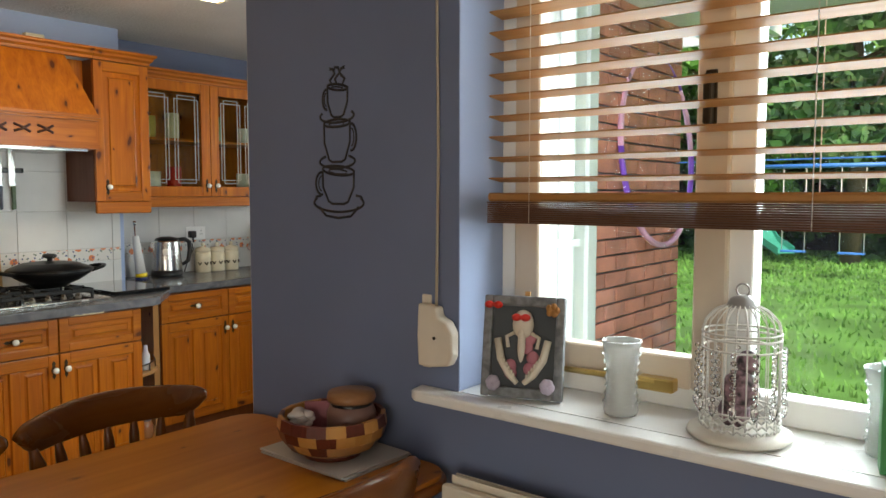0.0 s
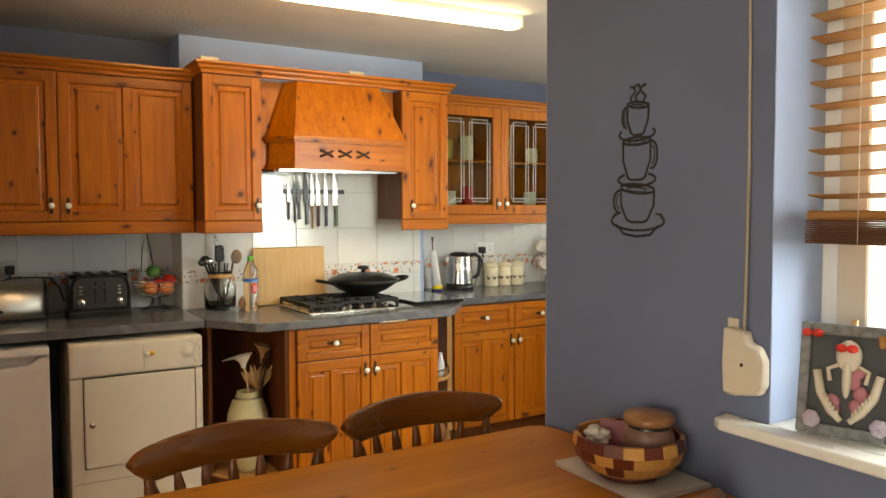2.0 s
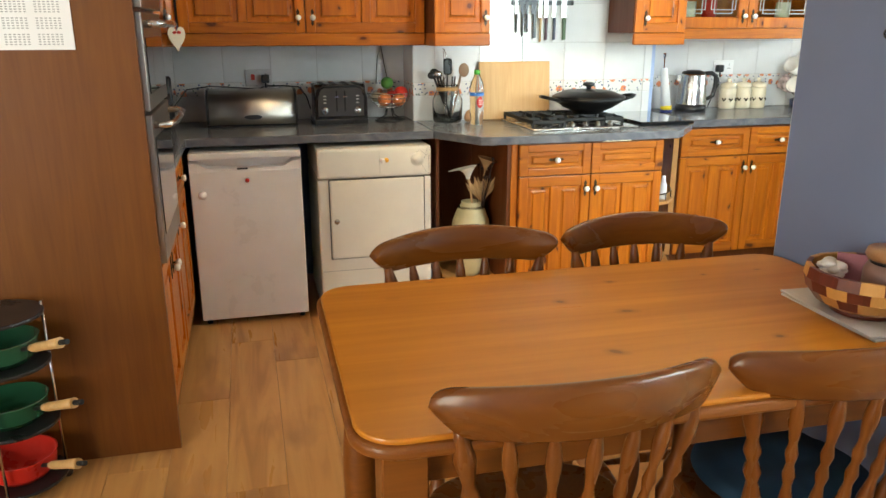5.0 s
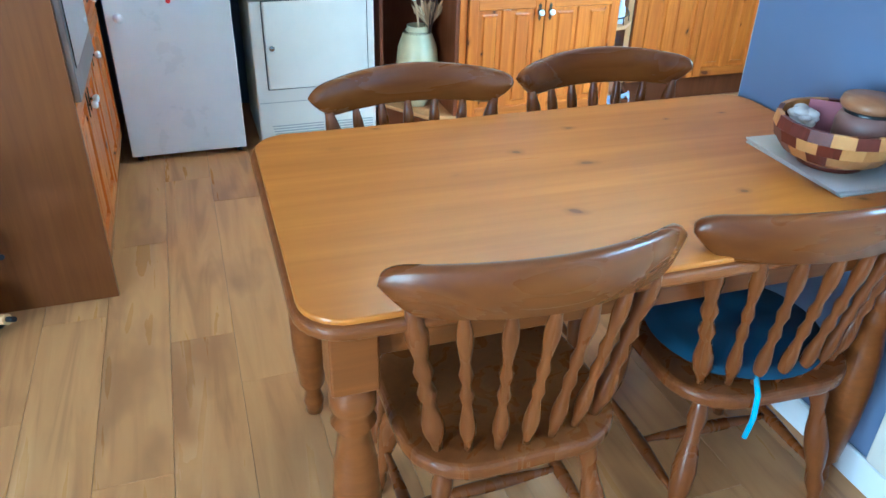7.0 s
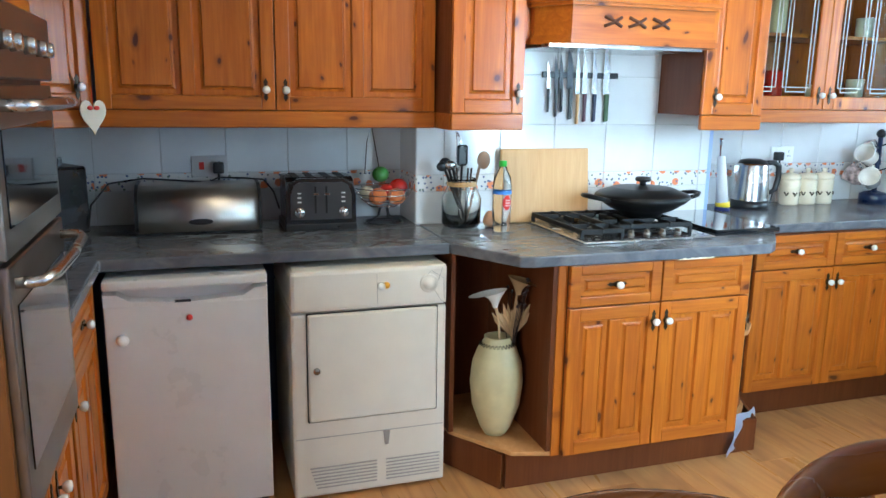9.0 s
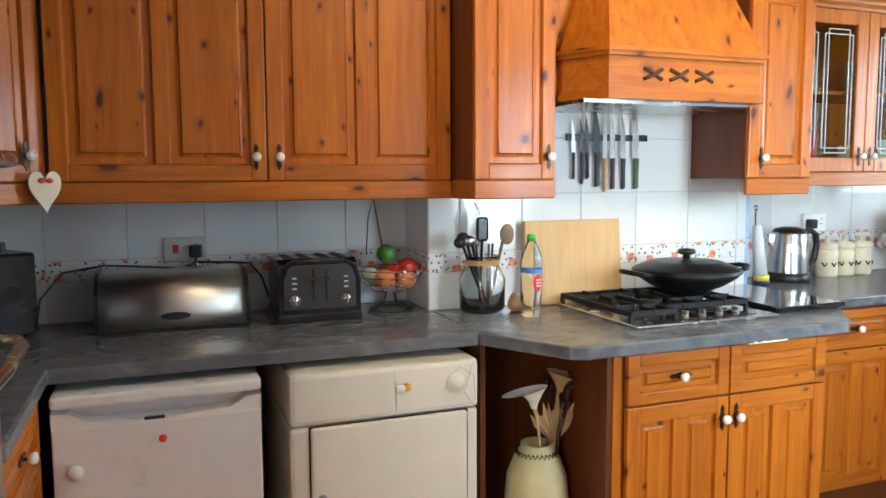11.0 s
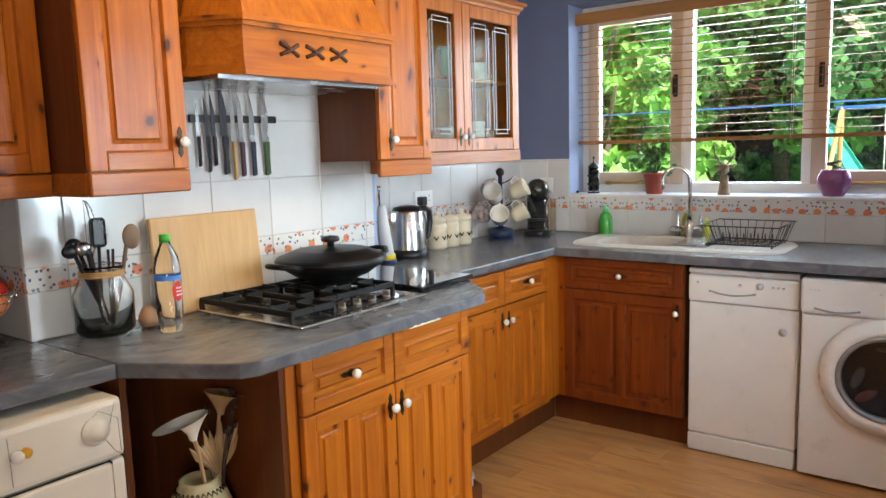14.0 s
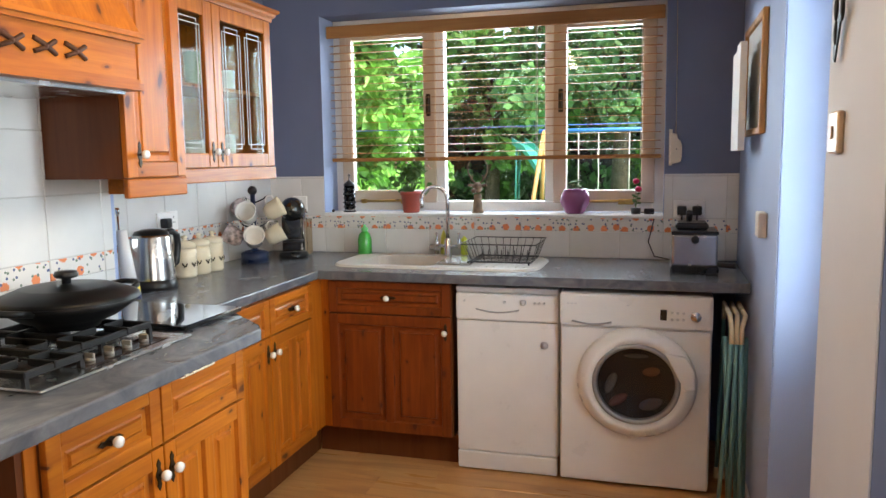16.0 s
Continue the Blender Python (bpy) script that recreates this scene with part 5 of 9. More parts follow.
# unseen patio door behind the camera, added where the fill lamp stands
th = thing("door_2", pose(0, -3.12, 0), "unseen white glazed patio door added behind the camera", "door", kind="structure")
bm = bm_new()
for x in (0.3, 1.17, 2.04):
    box(bm, x, x + 0.06, 0, 0.05, 0, 2.1, 0.004)
box(bm, 0.36, 2.04, 0, 0.05, 0, 0.08)
box(bm, 0.36, 2.04, 0, 0.05, 2.03, 2.1)
part("door_frame", bm, UPVC, th)
bm = bm_new()
box(bm, 0.36, 2.04, 0.02, 0.024, 0.08, 2.03)
part("pane", bm, PANE, th).visible_shadow = False


# ---- calendar and pan stand ----
def text(th, name, body, size, m, material, align="CENTER"):
    cu = bpy.data.curves.new(name, "FONT")
    cu.body, cu.size, cu.align_x, cu.extrude = body, size, align, 0.0003
    ob = new(name, cu)
    ob.data.materials.append(material)
    ob.parent = th
    ob.matrix_basis = m
    return ob


th = thing("calendar", Matrix.Translation((-2.511, -0.475, 1.342)) @ pose(0, 0, 0, 0, 0, 90) @ Matrix.Diagonal((1.12, 1, 1.15, 1)) @ Matrix.Translation((-0.33, 0, 0)), "paper wall calendar for 2018 hung on the tower's side", "calendar")
bm = bm_new()
box(bm, 0, 0.33, -0.002, 0.0, 0, 0.66)
part("sheet", bm, PAPER, th)
bm = bm_new()
box(bm, 0.0, 0.27, -0.003, -0.002, 0.32, 0.62)
part("picture", bm, plain("painted_pond", (0.45, 0.62, 0.60), 0.7, vary=0.5, scale=9), th, "pale green and blue garden picture")
bm = bm_new()
for i in range(9):
    ball(bm, (0.13 + 0.02 * random.uniform(-2, 3.5), -0.0045, 0.37 + 0.02 * random.uniform(-1, 3)), 0.016, 8, (1, 0.1, 1))
part("petals", bm, RED, th)
for nm, mat, spots in (("peony", plain("pale_pink_paint", (0.75, 0.45, 0.42), 0.8, vary=0.3, scale=40), ((0.06, 0.575, 0.03), (0.115, 0.59, 0.024), (0.03, 0.54, 0.02))), ("leaf_spray", plain("leaf_green_paint", (0.16, 0.38, 0.16), 0.8, vary=0.4, scale=40), ((0.16, 0.585, 0.018), (0.02, 0.585, 0.018), (0.09, 0.55, 0.014), (0.235, 0.40, 0.02))), ("pond_swirl", plain("grey_blue_paint", (0.30, 0.42, 0.42), 0.8, vary=0.4, scale=60), ((0.09, 0.345, 0.03), (0.15, 0.34, 0.026)))):
    for x, z, q in spots:
        bm = bm_new()
        ball(bm, (x, -0.0035, z), q, 10, (1.2, 0.03, 0.8))
        part(nm, bm, mat, th)
bm = bm_new()
box(bm, 0.0, 0.31, -0.003, -0.002, 0.168, 0.188)
part("banner", bm, plain("orange_red", (0.7, 0.2, 0.08), 0.7, vary=0.4, scale=12), th)
for pts in ([(0.12, 0.60), (0.125, 0.53), (0.118, 0.49)], [(0.16, 0.60), (0.162, 0.51)], [(0.20, 0.60), (0.205, 0.50)]):
    bm = bm_new()
    tube(bm, [(x, -0.0035, z) for x, z in pts], 0.0016, 5)
    part("bird_leg", bm, BLACK, th)
bm = bm_new()
prism(bm, [(0.12, 0.565), (0.14, 0.60), (0.19, 0.605), (0.205, 0.585), (0.185, 0.565), (0.17, 0.545), (0.15, 0.55)], 0.003, 0.0042, m=pose(0, 0, 0, 90))
part("bird_body", bm, BLACK, th)
text(th, "year", "2018", 0.022, Matrix.Translation((0.16, -0.0035, 0.171)) @ pose(0, 0, 0, 90), plain("dark_ink", (0.15, 0.05, 0.03), 0.7))
bm = bm_new()
for z, a, b, h in ((0.285, 0.1, 0.21, 0.018), (0.262, 0.09, 0.22, 0.009), (0.245, 0.08, 0.2, 0.004), (0.235, 0.05, 0.25, 0.003), (0.225, 0.2, 0.25, 0.003), (0.3, 0.04, 0.29, 0.001), (0.2, 0.04, 0.29, 0.001)):
    box(bm, a, b, -0.0028, -0.002, z, z + h)
part("print", bm, plain("red_print", (0.55, 0.08, 0.06), 0.7), th)
bm = bm_new()
for c in range(4):
    for r in range(4):
        for i in range(5):
            for j in range(6):
                x, z = 0.012 + c * 0.078 + j * 0.0105, 0.012 + r * 0.039 + i * 0.006
                box(bm, x, x + 0.006, -0.0026, -0.002, z, z + 0.0028)
part("date_print", bm, plain("grey_print", (0.35, 0.35, 0.33), 0.7), th, kind="stuff")


def pan_stand():
    th = thing("pan_stand", pose(-2.375, -0.765, 0), "corner saucepan stand with dark tiers and thin steel posts", "pan stand")
    for z in (0.045, 0.235, 0.43, 0.585):
        bm = bm_new()
        prism(bm, [(0.13 * math.cos(radians(a)), 0.13 * math.sin(radians(a))) for a in range(0, 360, 15)], z, z + 0.012, bevel=0.004)
        part("tier", bm, BLACK, th)
    for a in (115, 235, 355):
        bm = bm_new()
        x, y = 0.125 * math.cos(radians(a)), 0.125 * math.sin(radians(a))
        tube(bm, [(x, y, 0.03), (x, y, 0.61)], 0.005, 6)
        part("post", bm, CHROME, th)
        bm = bm_new()
        ball(bm, (x, y, 0.016), 0.016, 8)
        part("foot", bm, BLACK, th)
    for z, col, nm in ((0.058, RED, "red"), (0.248, plain("green_enamel", (0.02, 0.10, 0.05), 0.2, coat=0.5), "green"), (0.443, plain("green_enamel_lid", (0.02, 0.09, 0.045), 0.2, coat=0.5), "green")):
        M = pose(-2.375, -0.765, z, 0, 0, random.uniform(48, 58))
        p = thing("saucepan", M, f"{nm} enamel saucepan with a wooden handle on the stand", "saucepan", "pans on the stand")
        bm = bm_new()
        lathe(bm, [(0, 0), (0.07, 0), (0.10, 0.03), (0.105, 0.075), (0.108, 0.078), (0.102, 0.078), (0.096, 0.03), (0, 0.01)], 28)
        part("body", bm, col, p)
        bm = bm_new()
        tube(bm, [(0.10, 0, 0.06), (0.14, 0, 0.072), (0.145, 0, 0.074)], 0.007, 8)
        tube(bm, [(0.265, 0, 0.112), (0.30, 0, 0.122)], 0.008, 8)
        part("ferrule", bm, CASTIRON, p)
        bm = bm_new()
        tube(bm, [(0.14, 0, 0.072), (0.16, 0, 0.078), (0.21, 0, 0.094), (0.27, 0, 0.113)], [0.011, 0.014, 0.0135, 0.016], 10)
        part("handle", bm, HANDLEWOOD, p)


pan_stand()


# ---- hob and things on the worktop ----
ZW = ZT1


KNOBM = plain("grey_beige_knob", (0.22, 0.20, 0.165), 0.4, 0.4)
def hob():
    th = thing("gas_hob", pose(0, 0, ZW), "stainless steel five-ring gas hob with black pan supports", "hob")
    bm = bm_new()
    box(bm, -4.04, -3.525, 1.355, 1.925, 0.0, 0.010, 0.004)
    part("tray", bm, STEEL, th)
    bm = bm_new()
    box(bm, -3.64, -3.565, 1.53, 1.86, 0.010, 0.0115)
    part("control_strip", bm, plain("dark_brown_glass", (0.02, 0.008, 0.006), 0.08, coat=1), th)
    for y in (1.595, 1.665, 1.735, 1.805):
        bm = bm_new()
        lathe(bm, [(0, 0.011), (0.0135, 0.011), (0.0125, 0.019), (0, 0.02)], 16, cx=-3.605, cy=y)
        box(bm, -3.620, -3.590, y - 0.004, y + 0.004, 0.018, 0.032, 0.002)
        part("knob", bm, KNOBM, th)
    for x, y, r in ((-3.93, 1.46, 0.04), (-3.68, 1.47, 0.035), (-3.93, 1.80, 0.05), (-3.73, 1.80, 0.03), (-3.83, 1.63, 0.035)):
        bm = bm_new()
        lathe(bm, [(0, 0.034), (r * 0.8, 0.034), (r, 0.028), (r, 0.022), (r * 1.15, 0.018), (r * 1.2, 0.010)], 22, cx=x, cy=y)
        part("burner", bm, CASTIRON, th)
    for y0, y1 in ((1.375, 1.545), (1.55, 1.70), (1.705, 1.90)):
        bm = bm_new()
        x0, x1 = -4.02, (-3.59 if y0 < 1.5 else -3.66)
        zt = 0.045
        for a, b in (((x0, y0), (x1, y0)), ((x0, y1), (x1, y1)), ((x0, y0), (x0, y1)), ((x1, y0), (x1, y1))):
            box(bm, min(a[0], b[0]) - 0.006, max(a[0], b[0]) + 0.006, min(a[1], b[1]) - 0.006, max(a[1], b[1]) + 0.006, 0.026, zt, 0.003)
        for cx in (x0 + 0.10, x1 - 0.09):
            ym = (y0 + y1) / 2
            for dx, dy in ((1, 0), (-1, 0), (0, 1), (0, -1)):
                p0, p1 = (cx + dx * 0.02, ym + dy * 0.02), (cx + dx * 0.095, ym + dy * (y1 - y0) / 2)
                box(bm, min(p0[0], p1[0]) - 0.004, max(p0[0], p1[0]) + 0.004, min(p0[1], p1[1]) - 0.004, max(p0[1], p1[1]) + 0.004, 0.030, 0.050, 0.002)
        for cx in (x0, x1):
            for cy in (y0, y1):
                box(bm, cx - 0.006, cx + 0.006, cy - 0.006, cy + 0.006, 0.010, 0.03)
        part("pan_support", bm, CASTIRON, th)


hob()


def wok():
    th = thing("wok", pose(-3.835, 1.782, ZW + 0.049) @ Matrix.Diagonal((1.08, 1.1, 1.02, 1)), "black cast iron wok with a domed lid", "wok")
    bm = bm_new()
    lathe(bm, [(0, 0), (0.075, 0), (0.08, 0.012), (0.12, 0.03), (0.165, 0.062), (0.18, 0.078), (0.176, 0.080), (0.15, 0.06), (0.1, 0.03), (0, 0.012)], 40)
    part("pan", bm, WOKM, th)
    for s in (-1, 1):
        bm = bm_new()
        tube(bm, [(-0.05, s * 0.165, 0.07), (-0.045, s * 0.215, 0.082), (-0.02, s * 0.24, 0.087), (0.02, s * 0.24, 0.087), (0.045, s * 0.215, 0.082), (0.05, s * 0.165, 0.07)], 0.009, 8)
        part("handle", bm, WOKM, th)
    bm = bm_new()
    lathe(bm, [(0.178, 0.080), (0.177, 0.086), (0.168, 0.092), (0.115, 0.114), (0.108, 0.115), (0.06, 0.121), (0, 0.123)], 40)
    lathe(bm, [(0.178, 0.080), (0.0, 0.081)], 40)
    ld = part("lid", bm, WOKM, th)
    bm = bm_new()
    lathe(bm, [(0.012, 0.120), (0.012, 0.136), (0.028, 0.140), (0.031, 0.148), (0.026, 0.157), (0, 0.160)], 20)
    part("knob", bm, BLACK, ld)


wok()
bm = bm_new()
box(bm, -4.07, -3.575, 1.965, 2.275, ZW + 0.003, ZW + 0.022, 0.004)
for x in (-4.04, -3.61):
    for y in (2.0, 2.24):
        box(bm, x - 0.01, x + 0.01, y - 0.01, y + 0.01, ZW, ZW + 0.003)
single("glass_hotplate", bm, BLACKGLASS, "flat black glass board beside the gas hob", "glass board")
bm = bm_new()
box(bm, 0, 0.41, -0.018, 0, 0, 0.312, 0.004)
single("chopping_board", bm, BAMBOO, "light bamboo chopping board leaning on the tiles", "chopping board", EAST(-4.045, 1.232, ZW) @ pose(0, 0, 0, -5))


def jar():
    th = thing("utensil_jar", pose(-4.0, 1.04, ZW), "large glass jar full of kitchen utensils", "utensil jar")
    bm = bm_new()
    lathe(bm, [(0, 0.004), (0.07, 0.004), (0.08, 0.02), (0.082, 0.12), (0.06, 0.165), (0.056, 0.19), (0.062, 0.20), (0.058, 0.20), (0.052, 0.19), (0.056, 0.165), (0.077, 0.12), (0.075, 0.02), (0, 0.012)], 32)
    part("glass", bm, GLASS, th)
    bm = bm_new()
    for z in (0.172, 0.178, 0.184):
        tube(bm, [(0.0595 * math.cos(a * math.pi / 8), 0.0595 * math.sin(a * math.pi / 8), z) for a in range(16)], 0.003, 5, closed=True)
    part("twine", bm, HANDLEWOOD, th)

    def stick(a, b, r, mat, nm):
        bb = bm_new()
        tube(bb, [a, b], r, 8)
        return part(nm, bb, mat, th)

    stick((0.01, 0.02, 0.02), (0.03, 0.065, 0.25), 0.006, plain("worn_spoon_wood", (0.25, 0.16, 0.1), 0.7), "wooden_spoon")
    bm = bm_new()
    ball(bm, (0.035, 0.08, 0.275), 0.032, 12, (0.35, 0.9, 1.15))
    part("spoon_bowl", bm, plain("worn_spoon_wood_bowl", (0.3, 0.2, 0.13), 0.7), th)
    stick((0, -0.01, 0.02), (0.0, 0.0, 0.26), 0.005, BLACK, "spatula")
    bm = bm_new()
    box(bm, -0.004, 0.004, -0.022, 0.022, 0.25, 0.335, 0.008)
    part("spatula_head", bm, BLACK, th)
    for k, (y, z) in enumerate(((-0.06, 0.25), (-0.075, 0.235), (-0.045, 0.24))):
        stick((0, 0.01, 0.03), (0.01 * k, y, z), 0.006, BLACK, "ladle")
        bm = bm_new()
        ball(bm, (0.01 * k, y - 0.012, z + 0.014), 0.025, 10, (0.5, 1, 0.8))
        part("ladle_head", bm, BLACK if k < 2 else STEEL, th)
    for y in (0.03, 0.045, -0.02):
        stick((0.02, y * 0.3, 0.015), (-0.01, y, 0.24), 0.0045, STEEL, "steel_utensil")
    bm = bm_new()
    for k in range(6):
        a = math.pi * k / 6
        tube(bm, [(-0.03 + 0.0 * math.cos(a), -0.02, 0.22)] + [(-0.03 + 0.03 * math.sin(t) * math.cos(a), -0.02 + 0.03 * math.sin(t) * math.sin(a), 0.30 - 0.085 * math.cos(t)) for t in (0.5, 1.1, 1.7, 2.3, 2.8, 3.14)], 0.0012, 4)
    tube(bm, [(-0.01, 0, 0.02), (-0.03, -0.02, 0.22)], 0.005, 6)
    part("whisk", bm, CHROME, th)


jar()


def bottle():
    th = thing("plastic_bottle", pose(-3.87, 1.165, ZW), "clear plastic bottle with a green cap and a red label", "bottle")
    bm = bm_new()
    lathe(bm, [(0, 0.003), (0.03, 0), (0.037, 0.01), (0.034, 0.03), (0.037, 0.06), (0.0375, 0.18), (0.033, 0.215), (0.016, 0.25), (0.013, 0.262), (0.0, 0.262)], 28)
    part("body", bm, GLASS, th)
    bm = bm_new()
    lathe(bm, [(0, 0.262), (0.0155, 0.258), (0.0155, 0.28), (0, 0.281)], 20)
    part("cap", bm, plain("green_cap", (0.08, 0.5, 0.05), 0.4), th)
    bm = bm_new()
    n = 24
    lathe(bm, [(0.0380, 0.150), (0.0380, 0.163)], 28)
    part("label_band", bm, BLUEPLASTIC, th)
    bm = bm_new()
    for k in range(-3, 4):
        a0, a1 = radians(10 + k * 9), radians(10 + (k + 1) * 9)
        h0, h1 = 0.03 - 0.0021 * k * k, 0.03 - 0.0021 * (k + 1) ** 2
        r = 0.0384
        v = [bm.verts.new(p) for p in ((r * math.cos(a0), r * math.sin(a0), 0.118 - h0), (r * math.cos(a1), r * math.sin(a1), 0.118 - max(h1, 0.004)), (r * math.cos(a1), r * math.sin(a1), 0.118 + max(h1, 0.004)), (r * math.cos(a0), r * math.sin(a0), 0.118 + h0))]
        bm.faces.new(v)
    part("heart_label", bm, RED, th)
    bm = bm_new()
    for z in (0.105, 0.115, 0.125):
        for k in range(-1, 2):
            a0, a1 = radians(12 + k * 12), radians(21 + k * 12)
            r = 0.0388
            bm.faces.new([bm.verts.new(p) for p in ((r * math.cos(a0), r * math.sin(a0), z), (r * math.cos(a1), r * math.sin(a1), z), (r * math.cos(a1), r * math.sin(a1), z + 0.005), (r * math.cos(a0), r * math.sin(a0), z + 0.005))])
    part("print", bm, PAPER, th)


bottle()
bm = bm_new()
lathe(bm, [(0, 0), (0.02, 0.004), (0.029, 0.02), (0.028, 0.035), (0.018, 0.056), (0.008, 0.066), (0, 0.068)], 20)
single("wooden_egg", bm, plain("egg_brown", (0.50, 0.27, 0.14), 0.5, vary=0.1), "light brown egg-shaped timer on the worktop", "egg timer", pose(-3.97, 1.155, ZW))


BINDARK = plain("dark_toaster_steel", (0.10, 0.10, 0.10), 0.25, 1.0)


def toaster():
    th = thing("toaster", EAST(-4.04, 0.338, ZW) @ Matrix.Diagonal((0.95, 1, 1, 1)), "black and steel four-slice toaster with two dials", "toaster")
    bm = bm_new()
    prof = [(0.02, 0.025), (0.02, 0.15), (0.03, 0.19), (0.06, 0.205), (0.21, 0.205), (0.24, 0.19), (0.25, 0.15), (0.25, 0.025)]
    for x0, x1, dz in ((0.006, 0.284, 0),):
        a = [bm.verts.new((x0, p[0], p[1])) for p in prof]
        b = [bm.verts.new((x1, p[0], p[1])) for p in prof]
        bm.faces.new(a)
        bm.faces.new(b[::-1])
        for i in range(len(prof)):
            j = (i + 1) % len(prof)
            bm.faces.new((a[i], b[i], b[j], a[j]))
    bmesh.ops.recalc_face_normals(bm, faces=bm.faces)
    part("body", bm, BINDARK, th)
    bm = bm_new()
    pts = [(0.0, 0.02), (0.29, 0.02), (0.29, 0.14), (0.275, 0.185), (0.24, 0.205), (0.05, 0.205), (0.015, 0.185), (0.0, 0.14)]
    prism(bm, pts, -0.02, 0.0, m=pose(0, 0, 0, 90), bevel=0.004)
    part("front_panel", bm, plain("black_gloss", (0.012, 0.012, 0.013), 0.18, coat=0.5), th)
    bm = bm_new()
    prism(bm, [(0.02, 0.045), (0.27, 0.045), (0.27, 0.14), (0.255, 0.18), (0.235, 0.19), (0.055, 0.19), (0.035, 0.18), (0.02, 0.14)], 0.0, 0.0035, m=pose(0, 0, 0, 90))
    part("face_plate", bm, plain("dark_steel", (0.12, 0.115, 0.11), 0.3, 0.9), th)
    for x in (0.055, 0.235):
        bm = bm_new()
        lathe(bm, [(0, 0.003), (0.021, 0.003), (0.02, 0.015), (0, 0.017)], 20, m=Matrix.Translation((x, 0, 0.075)) @ pose(0, 0, 0, 90))
        box(bm, x - 0.003, x + 0.003, -0.024, -0.015, 0.058, 0.092, 0.001)
        part("dial", bm, CHROME, th)
        bm = bm_new()
        for k in range(3):
            box(bm, x - 0.008, x + 0.008, -0.007, -0.003, 0.112 + k * 0.017, 0.117 + k * 0.017, 0.001)
        part("buttons", bm, CERAMIC, th)
    for x in (0.12, 0.165):
        bm = bm_new()
        box(bm, x - 0.004, x + 0.004, -0.0045, -0.003, 0.07, 0.175)
        part("slot", bm, DARK, th)
        bm = bm_new()
        box(bm, x - 0.012, x + 0.012, -0.022, -0.004, 0.142, 0.150, 0.002)
        part("lever", bm, CHROME, th)
    for x in (0.05, 0.11, 0.18, 0.24):
        bm = bm_new()
        box(bm, x - 0.014, x + 0.014, 0.04, 0.21, 0.2045, 0.208, 0.001)
        part("bread_slot", bm, DARK, th)
    bm = bm_new()
    box(bm, -0.004, 0.294, -0.004, 0.255, 0.0, 0.028, 0.006, seg=2)
    part("base", bm, BLACK, th)


toaster()


BINSTEEL = plain("dull_bin_steel", (0.56, 0.52, 0.47), 0.38, 1.0, vary=0.08)


def breadbin():
    th = thing("bread_bin", EAST(-4.055, -0.205, ZW), "stainless steel roll-top bread bin", "bread bin")
    W = 0.455
    prof = [(0.0, 0.012), (-0.003, 0.06), (0.01, 0.12), (0.045, 0.16), (0.10, 0.178), (0.24, 0.178), (0.24, 0.012)]
    for nm, x0, x1, mat, s in (("body", 0.012, W - 0.012, BINSTEEL, 0), ("end_cap", 0, 0.012, BLACK, 0.004), ("end_cap", W - 0.012, W, BLACK, 0.004)):
        bm = bm_new()
        a = [bm.verts.new((x0, p[0] - s, p[1] + s)) for p in prof]
        b = [bm.verts.new((x1, p[0] - s, p[1] + s)) for p in prof]
        bm.faces.new(a)
        bm.faces.new(b[::-1])
        for i in range(len(prof)):
            j = (i + 1) % len(prof)
            f = bm.faces.new((a[i], b[i], b[j], a[j]))
            f.smooth = nm == "body" and i < 4
        bmesh.ops.recalc_face_normals(bm, faces=bm.faces)
        part(nm, bm, mat, th)
    bm = bm_new()
    prism(bm, [(0.23 + 0.045 * math.cos(radians(a)), 0.05 + 0.012 * math.sin(radians(a))) for a in range(0, 360, 20)], 0.001, 0.005, m=pose(0, 0, 0, 90))
    part("grip", bm, BLACK, th)
    bm = bm_new()
    box(bm, 0, W, 0.0, 0.24, 0.0, 0.012, 0.003)
    part("base", bm, BLACK, th)


breadbin()


